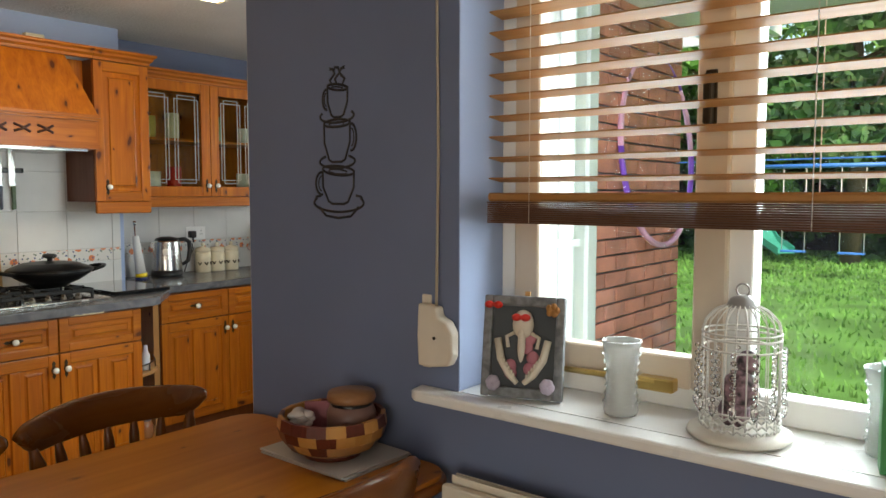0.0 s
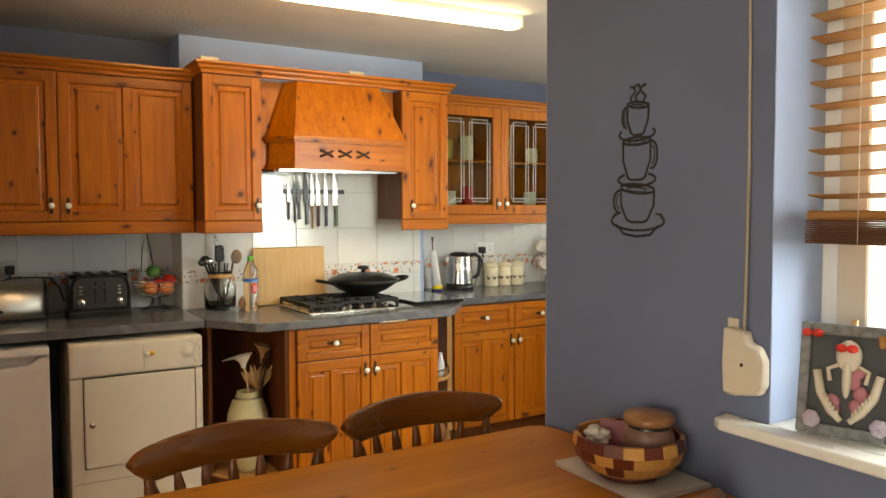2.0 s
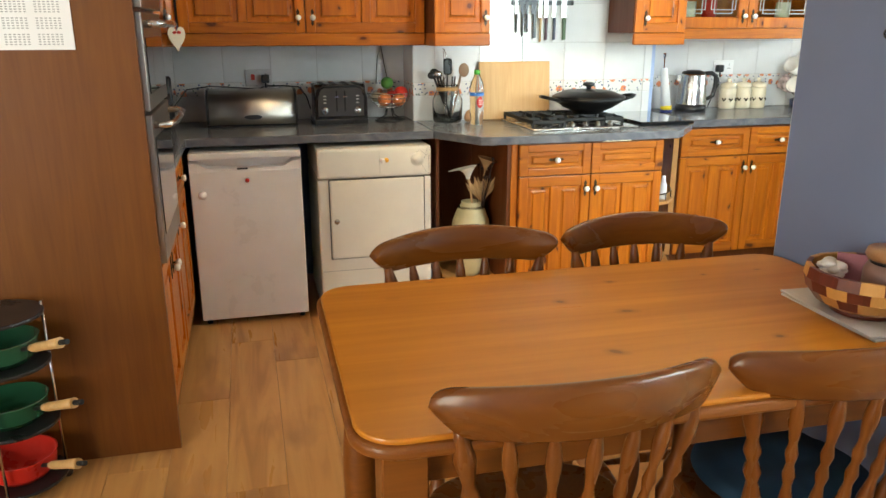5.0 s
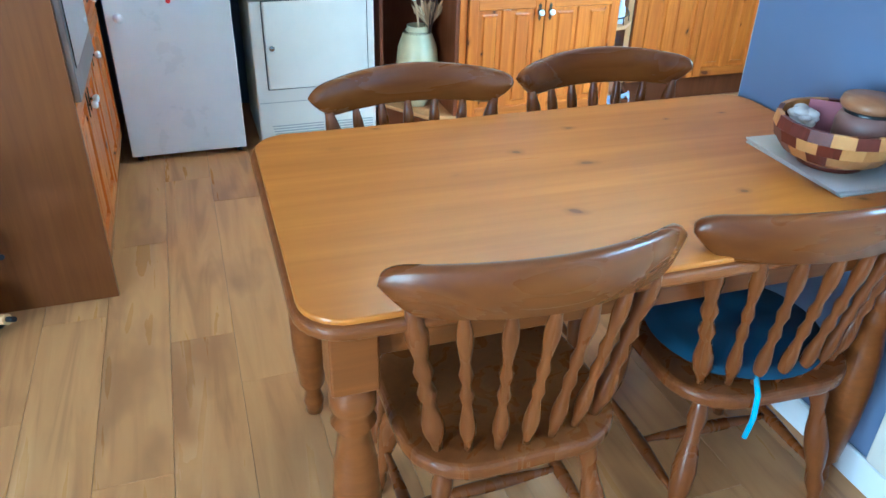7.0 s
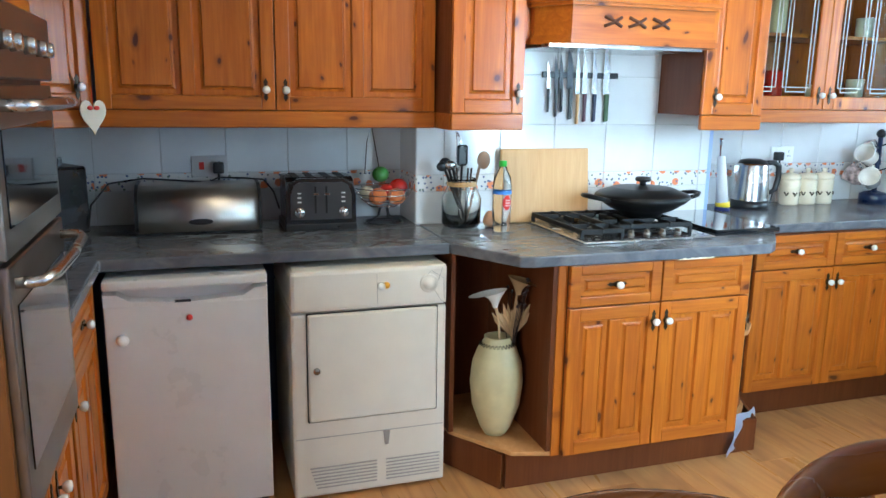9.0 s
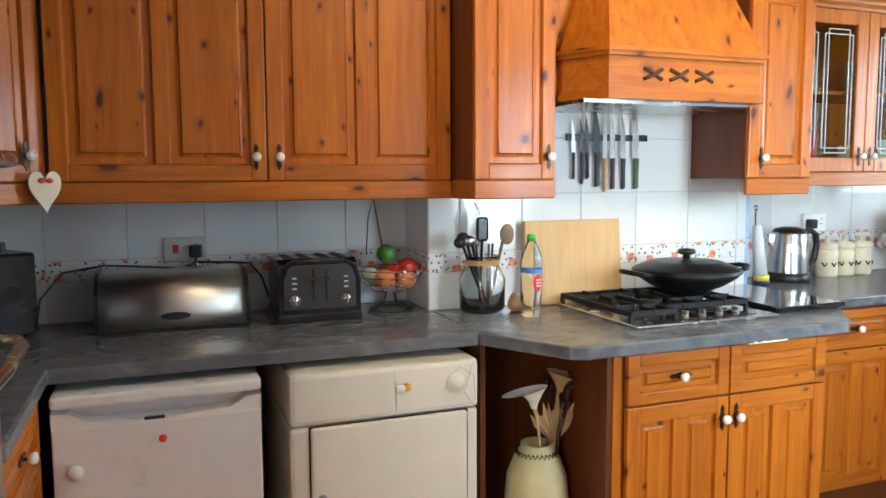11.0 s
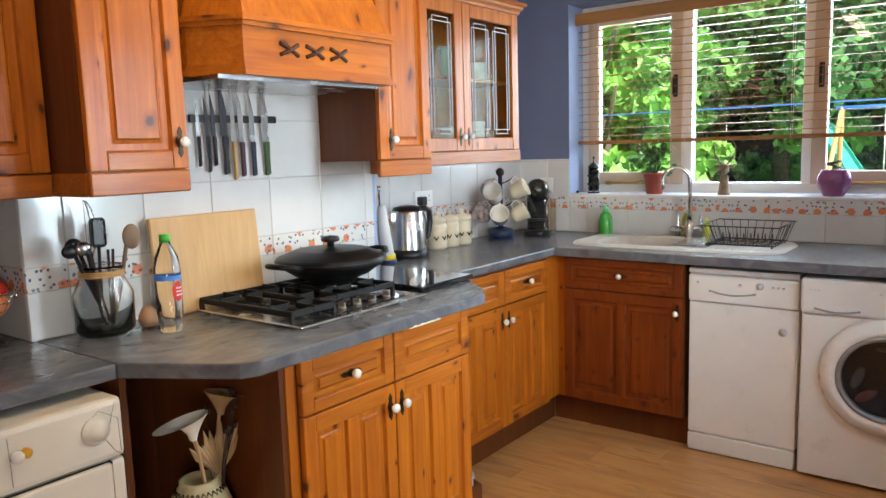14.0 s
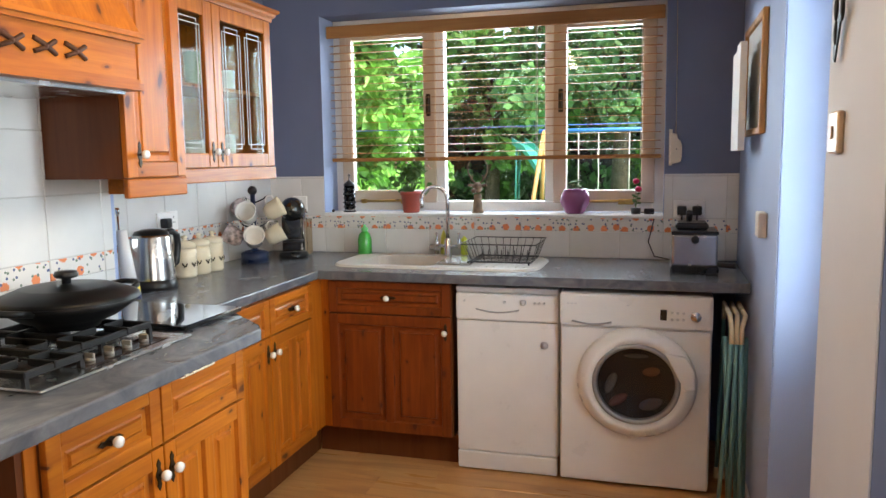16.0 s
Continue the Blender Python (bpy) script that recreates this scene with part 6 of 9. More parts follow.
def fruit():
    th = thing("fruit_basket", pose(-4.17, 0.755, ZW), "chrome wire fruit basket on a small stand", "basket")
    bm = bm_new()
    for z, r in ((0.075, 0.06), (0.10, 0.095), (0.125, 0.115), (0.15, 0.125)):
        tube(bm, [(r * math.cos(a * math.pi / 12), r * math.sin(a * math.pi / 12), z) for a in range(24)], 0.0022, 5, closed=True)
    for k in range(10):
        a = k * math.pi / 5
        tube(bm, [(0.02 * math.cos(a), 0.02 * math.sin(a), 0.065), (0.06 * math.cos(a), 0.06 * math.sin(a), 0.073), (0.1 * math.cos(a), 0.1 * math.sin(a), 0.105), (0.125 * math.cos(a), 0.125 * math.sin(a), 0.15)], 0.0016, 5)
    part("bowl", bm, CHROME, th)
    bm = bm_new()
    for k in range(4):
        a = k * math.pi / 2 + 0.4
        tube(bm, [(0.02 * math.cos(a), 0.02 * math.sin(a), 0.065), (0.03 * math.cos(a), 0.03 * math.sin(a), 0.03), (0.08 * math.cos(a), 0.08 * math.sin(a), 0.004)], 0.003, 6)
    tube(bm, [(0.08 * math.cos(a * math.pi / 10), 0.08 * math.sin(a * math.pi / 10), 0.004) for a in range(20)], 0.003, 6, closed=True)
    part("stand", bm, BLACK, th)
    for nm, x, y, z, r, mat, lb in (("onion", 0.05, -0.035, 0.118, 0.038, ORANGE, "orange-brown onion in the wire basket"), ("orange", 0.045, 0.045, 0.115, 0.037, ORANGE, "round orange in the wire basket"), ("apple", -0.02, 0.07, 0.145, 0.04, RED, "shiny red apple in the wire basket"), ("pepper", -0.03, -0.005, 0.20, 0.036, GREEN, "green pepper on top of the basket"), ("onion", -0.03, -0.065, 0.125, 0.03, CREAMCER, "pale onion in the wire basket"), ("apple", -0.02, 0.02, 0.125, 0.038, RED, "dark red apple in the wire basket")):
        bm = bm_new()
        ball(bm, (0, 0, 0), r, 16, (1, 1, 0.92))
        single(nm, bm, mat, lb, nm, pose(-4.17 + x, 0.755 + y, ZW + z), "fruit and vegetables")
    th = thing("hanging_wire", pose(-4.34, 0.74, 0), "thin dark wire loop hanging on the tiles", "wire")
    bm = bm_new()
    tube(bm, [(0.012, 0.045, 1.06), (0.012, 0.02, 1.2), (0.012, 0.0, 1.31), (0.012, -0.02, 1.24), (0.012, -0.03, 1.1)], 0.0022, 5)
    part("wire", bm, BRONZE, th)


fruit()


def kettle():
    th = thing("kettle", pose(-4.205, 2.645, ZW) @ Matrix.Diagonal((1.14, 1.14, 1.03, 1)), "brushed steel jug kettle with a black handle", "kettle")
    bm = bm_new()
    lathe(bm, [(0.078, 0.035), (0.077, 0.06), (0.066, 0.205), (0.063, 0.215), (0, 0.216)], 36)
    prism(bm, [(0.05, -0.012), (0.05, 0.012), (0.085, 0.0)], 0.17, 0.205, m=pose(0, 0, 0, 0, 0, -100))
    part("body", bm, STEEL, th)
    bm = bm_new()
    lathe(bm, [(0, 0), (0.08, 0), (0.082, 0.012), (0.078, 0.04), (0, 0.04)], 36)
    part("base", bm, BLACK, th)
    bm = bm_new()
    lathe(bm, [(0.063, 0.214), (0.055, 0.228), (0.03, 0.236), (0, 0.238)], 30)
    part("lid", bm, BLACK, th)
    bm = bm_new()
    tube(bm, [(0.01, 0.06, 0.215), (0.012, 0.10, 0.218), (0.014, 0.128, 0.20), (0.014, 0.132, 0.15), (0.012, 0.12, 0.085), (0.01, 0.085, 0.065)], [0.012, 0.013, 0.013, 0.012, 0.012, 0.01], 10)
    part("handle", bm, BLACK, th)


kettle()


def canister(i):
    th = thing("canister", pose(-4.25, 2.93 + i * 0.108, ZW) @ Matrix.Diagonal((1.06, 1.06, 1.05, 1)), "cream ceramic storage canister with a lid and painted hen", "canister", "storage canisters")
    bm = bm_new()
    lathe(bm, [(0, 0), (0.042, 0), (0.046, 0.01), (0.047, 0.11), (0.044, 0.125), (0, 0.126)], 28)
    part("body", bm, CREAMCER, th)
    bm = bm_new()
    lathe(bm, [(0.046, 0.126), (0.048, 0.132), (0.043, 0.148), (0.015, 0.155), (0.008, 0.16), (0.013, 0.168), (0.012, 0.176), (0, 0.18)], 28)
    part("lid", bm, CREAMCER, th)
    bm = bm_new()
    for a0 in (0.5, -0.35, -1.2):
        for k in range(5):
            a = a0 + k * 0.09
            r = 0.0475
            z = 0.055 + 0.006 * math.cos(k * 1.4)
            ball(bm, (r * math.cos(a), r * math.sin(a), z), 0.005, 6, (0.4, 1, 1.0))
    part("painted_hen", bm, BRONZE, th)


for i in range(3):
    canister(i)

th = thing("paper_towel_holder", pose(-4.16, 2.45, ZW), "steel paper towel stand with a thin white roll and yellow foot", "paper towel stand")
bm = bm_new()
tube(bm, [(-0.02, -0.02, 0.03), (-0.02, -0.025, 0.33)], 0.004, 8)
tube(bm, [(-0.02, -0.025, 0.32), (-0.02, -0.025, 0.345)], 0.008, 8)
part("rod", bm, CHROME, th)
bm = bm_new()
lathe(bm, [(0, 0.04), (0.03, 0.04), (0.018, 0.26), (0, 0.262)], 20, m=pose(0, 0, 0, 0, 0, 0) @ pose(0, 0, 0, 7, 0, 0))
part("roll", bm, PAPER, th)
bm = bm_new()
lathe(bm, [(0, 0.016), (0.034, 0.016), (0.033, 0.04), (0, 0.042)], 20)
part("yellow_ring", bm, plain("yellow_plastic", (0.8, 0.6, 0.02), 0.4), th)
bm = bm_new()
lathe(bm, [(0, 0), (0.036, 0), (0.036, 0.016), (0, 0.016)], 20)
part("foot", bm, plain("navy_plastic", (0.01, 0.02, 0.12), 0.4), th)


def mugtree():
    th = thing("mug_tree", pose(-4.19, 3.43, ZW), "dark metal mug tree", "mug tree")
    bm = bm_new()
    lathe(bm, [(0, 0), (0.07, 0), (0.07, 0.05), (0.05, 0.06), (0.013, 0.068), (0.012, 0.20), (0.016, 0.22), (0.012, 0.24), (0.012, 0.345), (0, 0.346)], 20)
    part("stem", bm, plain("navy_stand", (0.01, 0.02, 0.06), 0.3), th)
    bm = bm_new()
    ball(bm, (0, 0, 0.365), 0.024, 12)
    part("finial", bm, BLACK, th)
    for k, (a, z) in enumerate(((-75, 0.285), (20, 0.30), (150, 0.29), (-60, 0.165), (30, 0.17), (200, 0.17))):
        ar = radians(a)
        d = Vector((math.cos(ar), math.sin(ar), 0))
        bm = bm_new()
        tube(bm, [Vector((0, 0, z)), d * 0.05 + Vector((0, 0, z + 0.02)), d * 0.075 + Vector((0, 0, z + 0.04))], 0.004, 6)
        part("arm", bm, BLACK, th)
        M = Matrix.Translation(Vector((-4.19, 3.43, ZW + z - 0.055)) + d * 0.062) @ pose(0, 0, 0, 0, 0, a) @ pose(0, 0, 0, 0, 62, 0) @ Matrix.Diagonal((1.22, 1.22, 1.15, 1))
        mg = thing("mug", M, ["white floral china mug on the mug tree", "cream china mug with a pink pattern on the mug tree", "white china mug with a dark pattern on the mug tree"][k % 3], "mug", "mugs on the tree")
        bm = bm_new()
        lathe(bm, [(0, 0), (0.025, 0), (0.036, 0.02), (0.04, 0.07), (0.043, 0.08), (0.040, 0.08), (0.036, 0.06), (0.03, 0.02), (0, 0.008)], 22)
        part("cup", bm, [CERAMIC, CREAMCER, plain("patterned_china", (0.6, 0.5, 0.48), 0.2, vary=0.6, scale=40)][k % 3], mg)
        bm = bm_new()
        tube(bm, [(-0.036, 0, 0.065), (-0.055, 0, 0.062), (-0.062, 0, 0.045), (-0.052, 0, 0.028), (-0.033, 0, 0.024)], 0.0045, 6)
        part("handle", bm, CERAMIC, mg)


mugtree()


def coffee():
    th = thing("coffee_machine", pose(-4.10, 3.68, ZW, 0, 0, 25), "black capsule coffee machine with a round top", "coffee machine")
    bm = bm_new()
    box(bm, -0.06, 0.06, -0.02, 0.10, 0.0, 0.22, 0.02, seg=3)
    ball(bm, (0, -0.02, 0.255), 0.068, 20, (1, 1.1, 0.95))
    part("body", bm, plain("black_gloss_shell", (0.01, 0.01, 0.01), 0.12, coat=1), th)
    bm = bm_new()
    lathe(bm, [(0, 0), (0.075, 0), (0.078, 0.02), (0.07, 0.03), (0, 0.03)], 26, cy=-0.05)
    lathe(bm, [(0, 0.085), (0.055, 0.085), (0.055, 0.095), (0, 0.095)], 26, cy=-0.06)
    part("drip_tray", bm, BLACK, th)
    bm = bm_new()
    tube(bm, [(0.055, -0.04, 0.05), (0.055, -0.04, 0.20)], 0.004, 6)
    lathe(bm, [(0.03, 0.20), (0.033, 0.235), (0.03, 0.25)], 20, cx=0.045, cy=0.02)
    part("chrome_trim", bm, CHROME, th)
    bm = bm_new()
    box(bm, 0.062, 0.10, 0.0, 0.09, 0.01, 0.20, 0.01)
    part("water_tank", bm, glassy("amber_tank", (0.8, 0.62, 0.42)), th)


coffee()


def socket(m, w, label, plug=None, switch=False):
    th = thing("wall_socket", m, label, "socket", "wall sockets")
    bm = bm_new()
    box(bm, 0, w, -0.01, 0, 0, 0.086, 0.003)
    part("plate", bm, plain("socket_plate", (0.55, 0.52, 0.50), 0.4) if switch else UPVC, th)
    if switch:
        bm = bm_new()
        box(bm, 0.03, 0.05, -0.014, -0.01, 0.03, 0.06, 0.002)
        part("rocker", bm, RED, th, "red rocker switch")
    bm = bm_new()
    for dx, dz, w2, h2 in ((0.02, 0.055, 0.003, 0.01), (0.012, 0.035, 0.008, 0.003), (0.024, 0.035, 0.008, 0.003)):
        box(bm, w - 0.045 + dx - 0.01, w - 0.045 + dx - 0.01 + w2, -0.0112, -0.01, dz, dz + h2)
    part("pin_holes", bm, DARK, th)
    for px in plug or ():
        bm = bm_new()
        box(bm, px - 0.022, px + 0.022, -0.045, -0.01, 0.015, 0.06, 0.008, seg=2)
        tube(bm, [(px, -0.035, 0.02), (px, -0.04, -0.015)], 0.005, 6)
        part("plug", bm, BLACK, th)
    return th


socket(EAST(-4.3415, -0.002, 1.10), 0.142, "grey switched wall socket with a black plug", plug=(0.105,), switch=True)
socket(EAST(-4.3415, 2.862, 1.118), 0.146, "white double wall socket with a black plug", plug=(0.035,))
socket(SOUTH(-2.145, 3.8915, 1.12), 0.146, "white double wall socket with two black plugs", plug=(0.04, 0.11))
socket(SOUTH(-4.20, 3.8915, 1.14), 0.086, "white wall socket above the coffee machine")
for nm, pts, r in (("power_cable", [(-4.30, 0.10, 1.10), (-4.27, 0.06, 1.085), (-4.22, -0.05, 1.10), (-4.24, -0.18, 1.108), (-4.20, -0.30, 1.095), (-4.15, -0.36, 1.02), (-4.12, -0.37, 0.94)], 0.004), ("power_cable", [(-4.30, 0.11, 1.10), (-4.22, 0.20, 1.105), (-4.2, 0.27, 1.10), (-4.22, 0.31, 1.05), (-4.2, 0.33, 0.98)], 0.004), ("power_cable", [(-4.305, 2.89, 1.10), (-4.28, 2.88, 1.06), (-4.22, 2.80, 1.0), (-4.17, 2.74, 0.935)], 0.0035), ("power_cable", [(-2.30, 3.975, 1.14), (-2.24, 3.93, 1.14), (-2.235, 3.885, 1.11), (-2.26, 3.88, 1.0), (-2.23, 3.87, 0.93), (-2.12, 3.80, 0.917)], 0.003)):
    bm = bm_new()
    tube(bm, pts, r, 6)
    single(nm, bm, BLACK, "thin black power cable from a wall socket", "cable")


def microwave():
    th = thing("microwave", pose(-4.145, -0.60, ZW, 0, 0, 123) @ Matrix.Diagonal((0.83, 0.8, 1, 1)), "small black microwave oven in the corner", "microwave")
    bm = bm_new()
    box(bm, -0.24, 0.24, -0.15, 0.15, 0.008, 0.255, 0.006)
    part("body", bm, BLACK, th)
    bm = bm_new()
    box(bm, -0.235, 0.235, -0.165, -0.15, 0.012, 0.25, 0.004)
    part("door", bm, plain("dark_front", (0.025, 0.027, 0.03), 0.12, coat=0.8), th)
    bm = bm_new()
    box(bm, -0.15, -0.135, -0.19, -0.165, 0.03, 0.235, 0.004)
    part("handle", bm, CHROME, th)
    bm = bm_new()
    for k in range(7):
        box(bm, -0.20, -0.185, -0.168, -0.165, 0.06 + k * 0.017, 0.065 + k * 0.017)
    lathe(bm, [(0, 0.165), (0.015, 0.165), (0.013, 0.18), (0, 0.18)], 14, m=Matrix.Translation((-0.19, 0, 0.04)) @ pose(0, 0, 0, 90))
    part("buttons", bm, CHROME, th)


microwave()
th = thing("knife_block", pose(-4.16, -0.50, ZW + 0.256), "steel-handled knives standing on the microwave", "knife block")
bm = bm_new()
box(bm, -0.04, 0.04, -0.05, 0.05, 0, 0.03, 0.004)
part("block", bm, BLACK, th)
for y in (-0.02, 0.012):
    bm = bm_new()
    tube(bm, [(0, y, 0.03), (0.002, y, 0.08), (0.006, y + 0.012, 0.10)], 0.008, 8)
    part("handle", bm, STEEL, th)


def knives():
    th = thing("knife_rack", EAST(-4.09, 1.42, 1.52), "black magnetic knife rack on the tiles", "knife rack")
    bm = bm_new()
    box(bm, 0, 0.36, -0.012, 0, 0, 0.025, 0.002)
    part("bar", bm, BLACK, th)
    data = [(0.025, 0.010, 0.045, 0.10, 0.006, BLACK, "small steel paring knife with a black handle"), (0.06, 0.012, 0.06, 0.12, 0.005, BLACK, "dark slim pointed kitchen knife"), (0.085, 0.013, 0.07, 0.10, 0.0, BLACK, "slim all black kitchen knife"), (0.125, 0.022, 0.11, 0.13, 0, BLACK, "large black-bladed pointed chef's knife"), (0.163, 0.014, 0.09, 0.13, -0.05, HANDLEWOOD, "carving knife with a pale handle"), (0.196, 0.017, 0.08, 0.12, -0.05, plain("maroon_handle", (0.07, 0.015, 0.03), 0.4), "kitchen knife with a maroon handle"), (0.243, 0.017, 0.085, 0.12, -0.05, plain("navy_handle", (0.02, 0.025, 0.06), 0.4), "kitchen knife with a navy handle"), (0.30, 0.023, 0.11, 0.12, -0.05, plain("green_handle", (0.05, 0.10, 0.03), 0.4), "broad chef's knife with a green handle")]
    for x, w, up, hl, off, mat, lb in data:
        kn = thing("knife", EAST(-4.09, 1.42 + x, 1.52), lb, "knife", "knives on the rack")
        bm = bm_new()
        z0 = -0.045 + (0.0 if off > -0.01 else -0.02)
        prism(bm, [(-w * 0.6, z0), (w * 0.75, z0), (w * 0.75, up * 0.35), (w * 0.35, up * 0.75), (-w * 0.5, up + 0.03)], 0.0125, 0.0145, m=pose(0, 0, 0, 90))
        part("blade", bm, STEEL if mat is not BLACK or x < 0.05 else plain("dark_blade", (0.04, 0.04, 0.045), 0.35, 0.5), kn)
        bm = bm_new()
        prism(bm, [(-w * 0.1, z0 - hl), (w * 0.75, z0 - hl + 0.005), (w * 0.7, z0 - hl * 0.5), (w * 0.8, z0), (-w * 0.2, z0), (-w * 0.05, z0 - hl * 0.5)], 0.006, 0.020, m=pose(0, 0, 0, 90), bevel=0.003)
        part("handle", bm, mat, kn)


knives()


def heart():
    th = thing("heart_ornament", Matrix.Translation((-3.955, -0.318, 1.295)) @ pose(0, 0, 0, 0, 0, 120) @ Matrix.Diagonal((1.2, 1, 1.15, 1)), "cream wooden heart with a red bow hung from a cabinet knob", "ornament")
    bm = bm_new()
    pts = []
    for i in range(28):
        t = 2 * math.pi * i / 28
        pts.append((0.0024 * 16 * math.sin(t) ** 3 * 0.95, 0.055 + 0.0036 * (13 * math.cos(t) - 5 * math.cos(2 * t) - 2 * math.cos(3 * t) - math.cos(4 * t))))
    prism(bm, pts, 0.03, 0.036, m=pose(0, 0, 0, 90), bevel=0.001)
    part("heart", bm, CREAMCER, th)
    bm = bm_new()
    for s in (-1, 1):
        ball(bm, (s * 0.009, -0.039, 0.075), 0.008, 8, (1.1, 0.4, 0.8))
    tube(bm, [(0, -0.036, 0.09), (0, -0.03, 0.135)], 0.0012, 4)
    part("bow", bm, RED, th)


heart()


# ---- sink, tap, dish rack ----
def sink():
    th = thing("sink", pose(0, 0, ZW), "cream composite sink with a drainer and a half bowl", "sink")
    bm = bm_new()
    outer = rounded(-3.755, -2.73, 3.345, 3.83, 0.12, 6)
    inner = rounded(-3.63, -3.23, 3.42, 3.75, 0.06, 6)
    o1 = [bm.verts.new((x, y, 0.0)) for x, y in outer]
    o2 = [bm.verts.new((x * 1.0, y, 0.010)) for x, y in rounded(-3.747, -2.738, 3.353, 3.822, 0.115, 6)]
    i1 = [bm.verts.new((x, y, 0.008)) for x, y in inner]
    i2 = [bm.verts.new((x, y, -0.16)) for x, y in rounded(-3.60, -3.26, 3.45, 3.72, 0.05, 6)]
    n = len(o1)
    for a, b in ((o1, o2), (o2, i1), (i1, i2)):
        for i in range(n):
            j = (i + 1) % n
            bm.faces.new((a[i], a[j], b[j], b[i]))
    bm.faces.new(i2)
    part("basin", bm, plain("cream_composite", (0.62, 0.57, 0.50), 0.35), th)
    bm = bm_new()
    for k in range(7):
        box(bm, -3.02 + k * 0.035, -3.01 + k * 0.035, 3.42, 3.74, 0.0085, 0.012, 0.001)
    part("drainer_ribs", bm, plain("cream_composite_rib", (0.60, 0.55, 0.48), 0.35), th)
    bm = bm_new()
    box(bm, -3.23, -3.06, 3.44, 3.72, 0.010, 0.020, 0.003)
    box(bm, -3.215, -3.075, 3.455, 3.705, 0.0195, 0.022, 0.002)
    part("half_bowl", bm, STEEL, th, "stainless steel strainer tray")


sink()
th = thing("tap", pose(-3.27, 3.80, ZW), "chrome swan-neck kitchen tap", "tap")
bm = bm_new()
lathe(bm, [(0, 0), (0.026, 0), (0.026, 0.01), (0.02, 0.014), (0.02, 0.09), (0.013, 0.10)], 20)
part("base", bm, CHROME, th)
bm = bm_new()
pts = [(0, 0, 0.09), (0, 0, 0.30)]
dx, dy = -0.93, -0.37
for a in range(15, 196, 15):
    t = radians(a)
    k = 0.068 * (1 - math.cos(t))
    pts.append((dx * k, dy * k, 0.30 + 0.068 * math.sin(t)))
pts.append((pts[-1][0], pts[-1][1], 0.26))
tube(bm, pts, 0.0105, 12)
part("spout", bm, CHROME, th)
for s in (-1, 1):
    bm = bm_new()
    tube(bm, [(0, 0, 0.055), (s * 0.05, 0, 0.06)], 0.009, 10)
    lathe(bm, [(0, 0.045), (0.012, 0.045), (0.014, 0.07), (0.006, 0.11), (0.008, 0.125), (0, 0.13)], 14, cx=s * 0.06)
    part("lever", bm, CHROME, th)
th = thing("soap_bottle", pose(-3.735, 3.795, ZW), "green washing-up liquid bottle", "bottle")
bm = bm_new()
lathe(bm, [(0, 0), (0.036, 0), (0.038, 0.01), (0.038, 0.085), (0.03, 0.115), (0.014, 0.13), (0, 0.131)], 24)
part("body", bm, GREENLIQ, th)
bm = bm_new()
lathe(bm, [(0, 0.13), (0.018, 0.13), (0.018, 0.148), (0.008, 0.155), (0.007, 0.165), (0, 0.166)], 18)
part("cap", bm, plain("green_cap_light", (0.15, 0.6, 0.2), 0.4), th)
th = thing("dish_brush_pot", pose(-3.345, 3.84, ZW), "wire caddy with a yellow-green bottle behind the tap", "caddy")
bm = bm_new()
box(bm, -0.035, 0.03, -0.02, 0.02, 0.03, 0.06, 0.003)
lathe(bm, [(0, 0), (0.012, 0), (0.012, 0.03)], 10)
part("basket", bm, STEEL, th)
bm = bm_new()
lathe(bm, [(0, 0.0), (0.016, 0.0), (0.016, 0.10), (0.006, 0.13), (0, 0.14)], 14, cx=0.04)
part("bottle", bm, plain("olive_bottle", (0.5, 0.5, 0.08), 0.3), th)
bm = bm_new()
lathe(bm, [(0, 0), (0.02, 0), (0.018, 0.06), (0.01, 0.075), (0.018, 0.09), (0, 0.11)], 14)
single("sponge_holder", bm, plain("yellow_green", (0.6, 0.7, 0.05), 0.4), "small yellow-green bottle beside the tap", "bottle", pose(-3.19, 3.83, ZW))


def rack():
    th = thing("dish_rack", pose(-2.93, 3.60, ZW + 0.012), "black wire dish drying rack on the drainer", "dish rack")
    bm = bm_new()
    for z, w, d in ((0.10, 0.18, 0.17), (0.012, 0.15, 0.13)):
        tube(bm, [(-w, -d, z), (w, -d, z), (w, d, z), (-w, d, z)], 0.003, 6, closed=True)
    for k in range(9):
        x = -0.13 + k * 0.0325
        tube(bm, [(x * 1.2, -0.17, 0.10), (x, -0.13, 0.012), (x, 0.13, 0.012), (x * 1.2, 0.17, 0.10)], 0.002, 5)
    for k in range(5):
        y = -0.1 + k * 0.05
        tube(bm, [(-0.18, y * 1.2, 0.10), (-0.15, y, 0.012), (0.15, y, 0.012), (0.18, y * 1.2, 0.10)], 0.002, 5)
    for k in range(8):
        x = -0.11 + k * 0.032
        tube(bm, [(x, -0.02, 0.012), (x, 0.0, 0.055), (x, 0.02, 0.012)], 0.002, 5)
    for x in (-0.14, 0.14):
        for y in (-0.12, 0.12):
            tube(bm, [(x, y, 0.012), (x, y, 0.0)], 0.004, 5)
    part("wires", bm, BLACK, th)


rack()


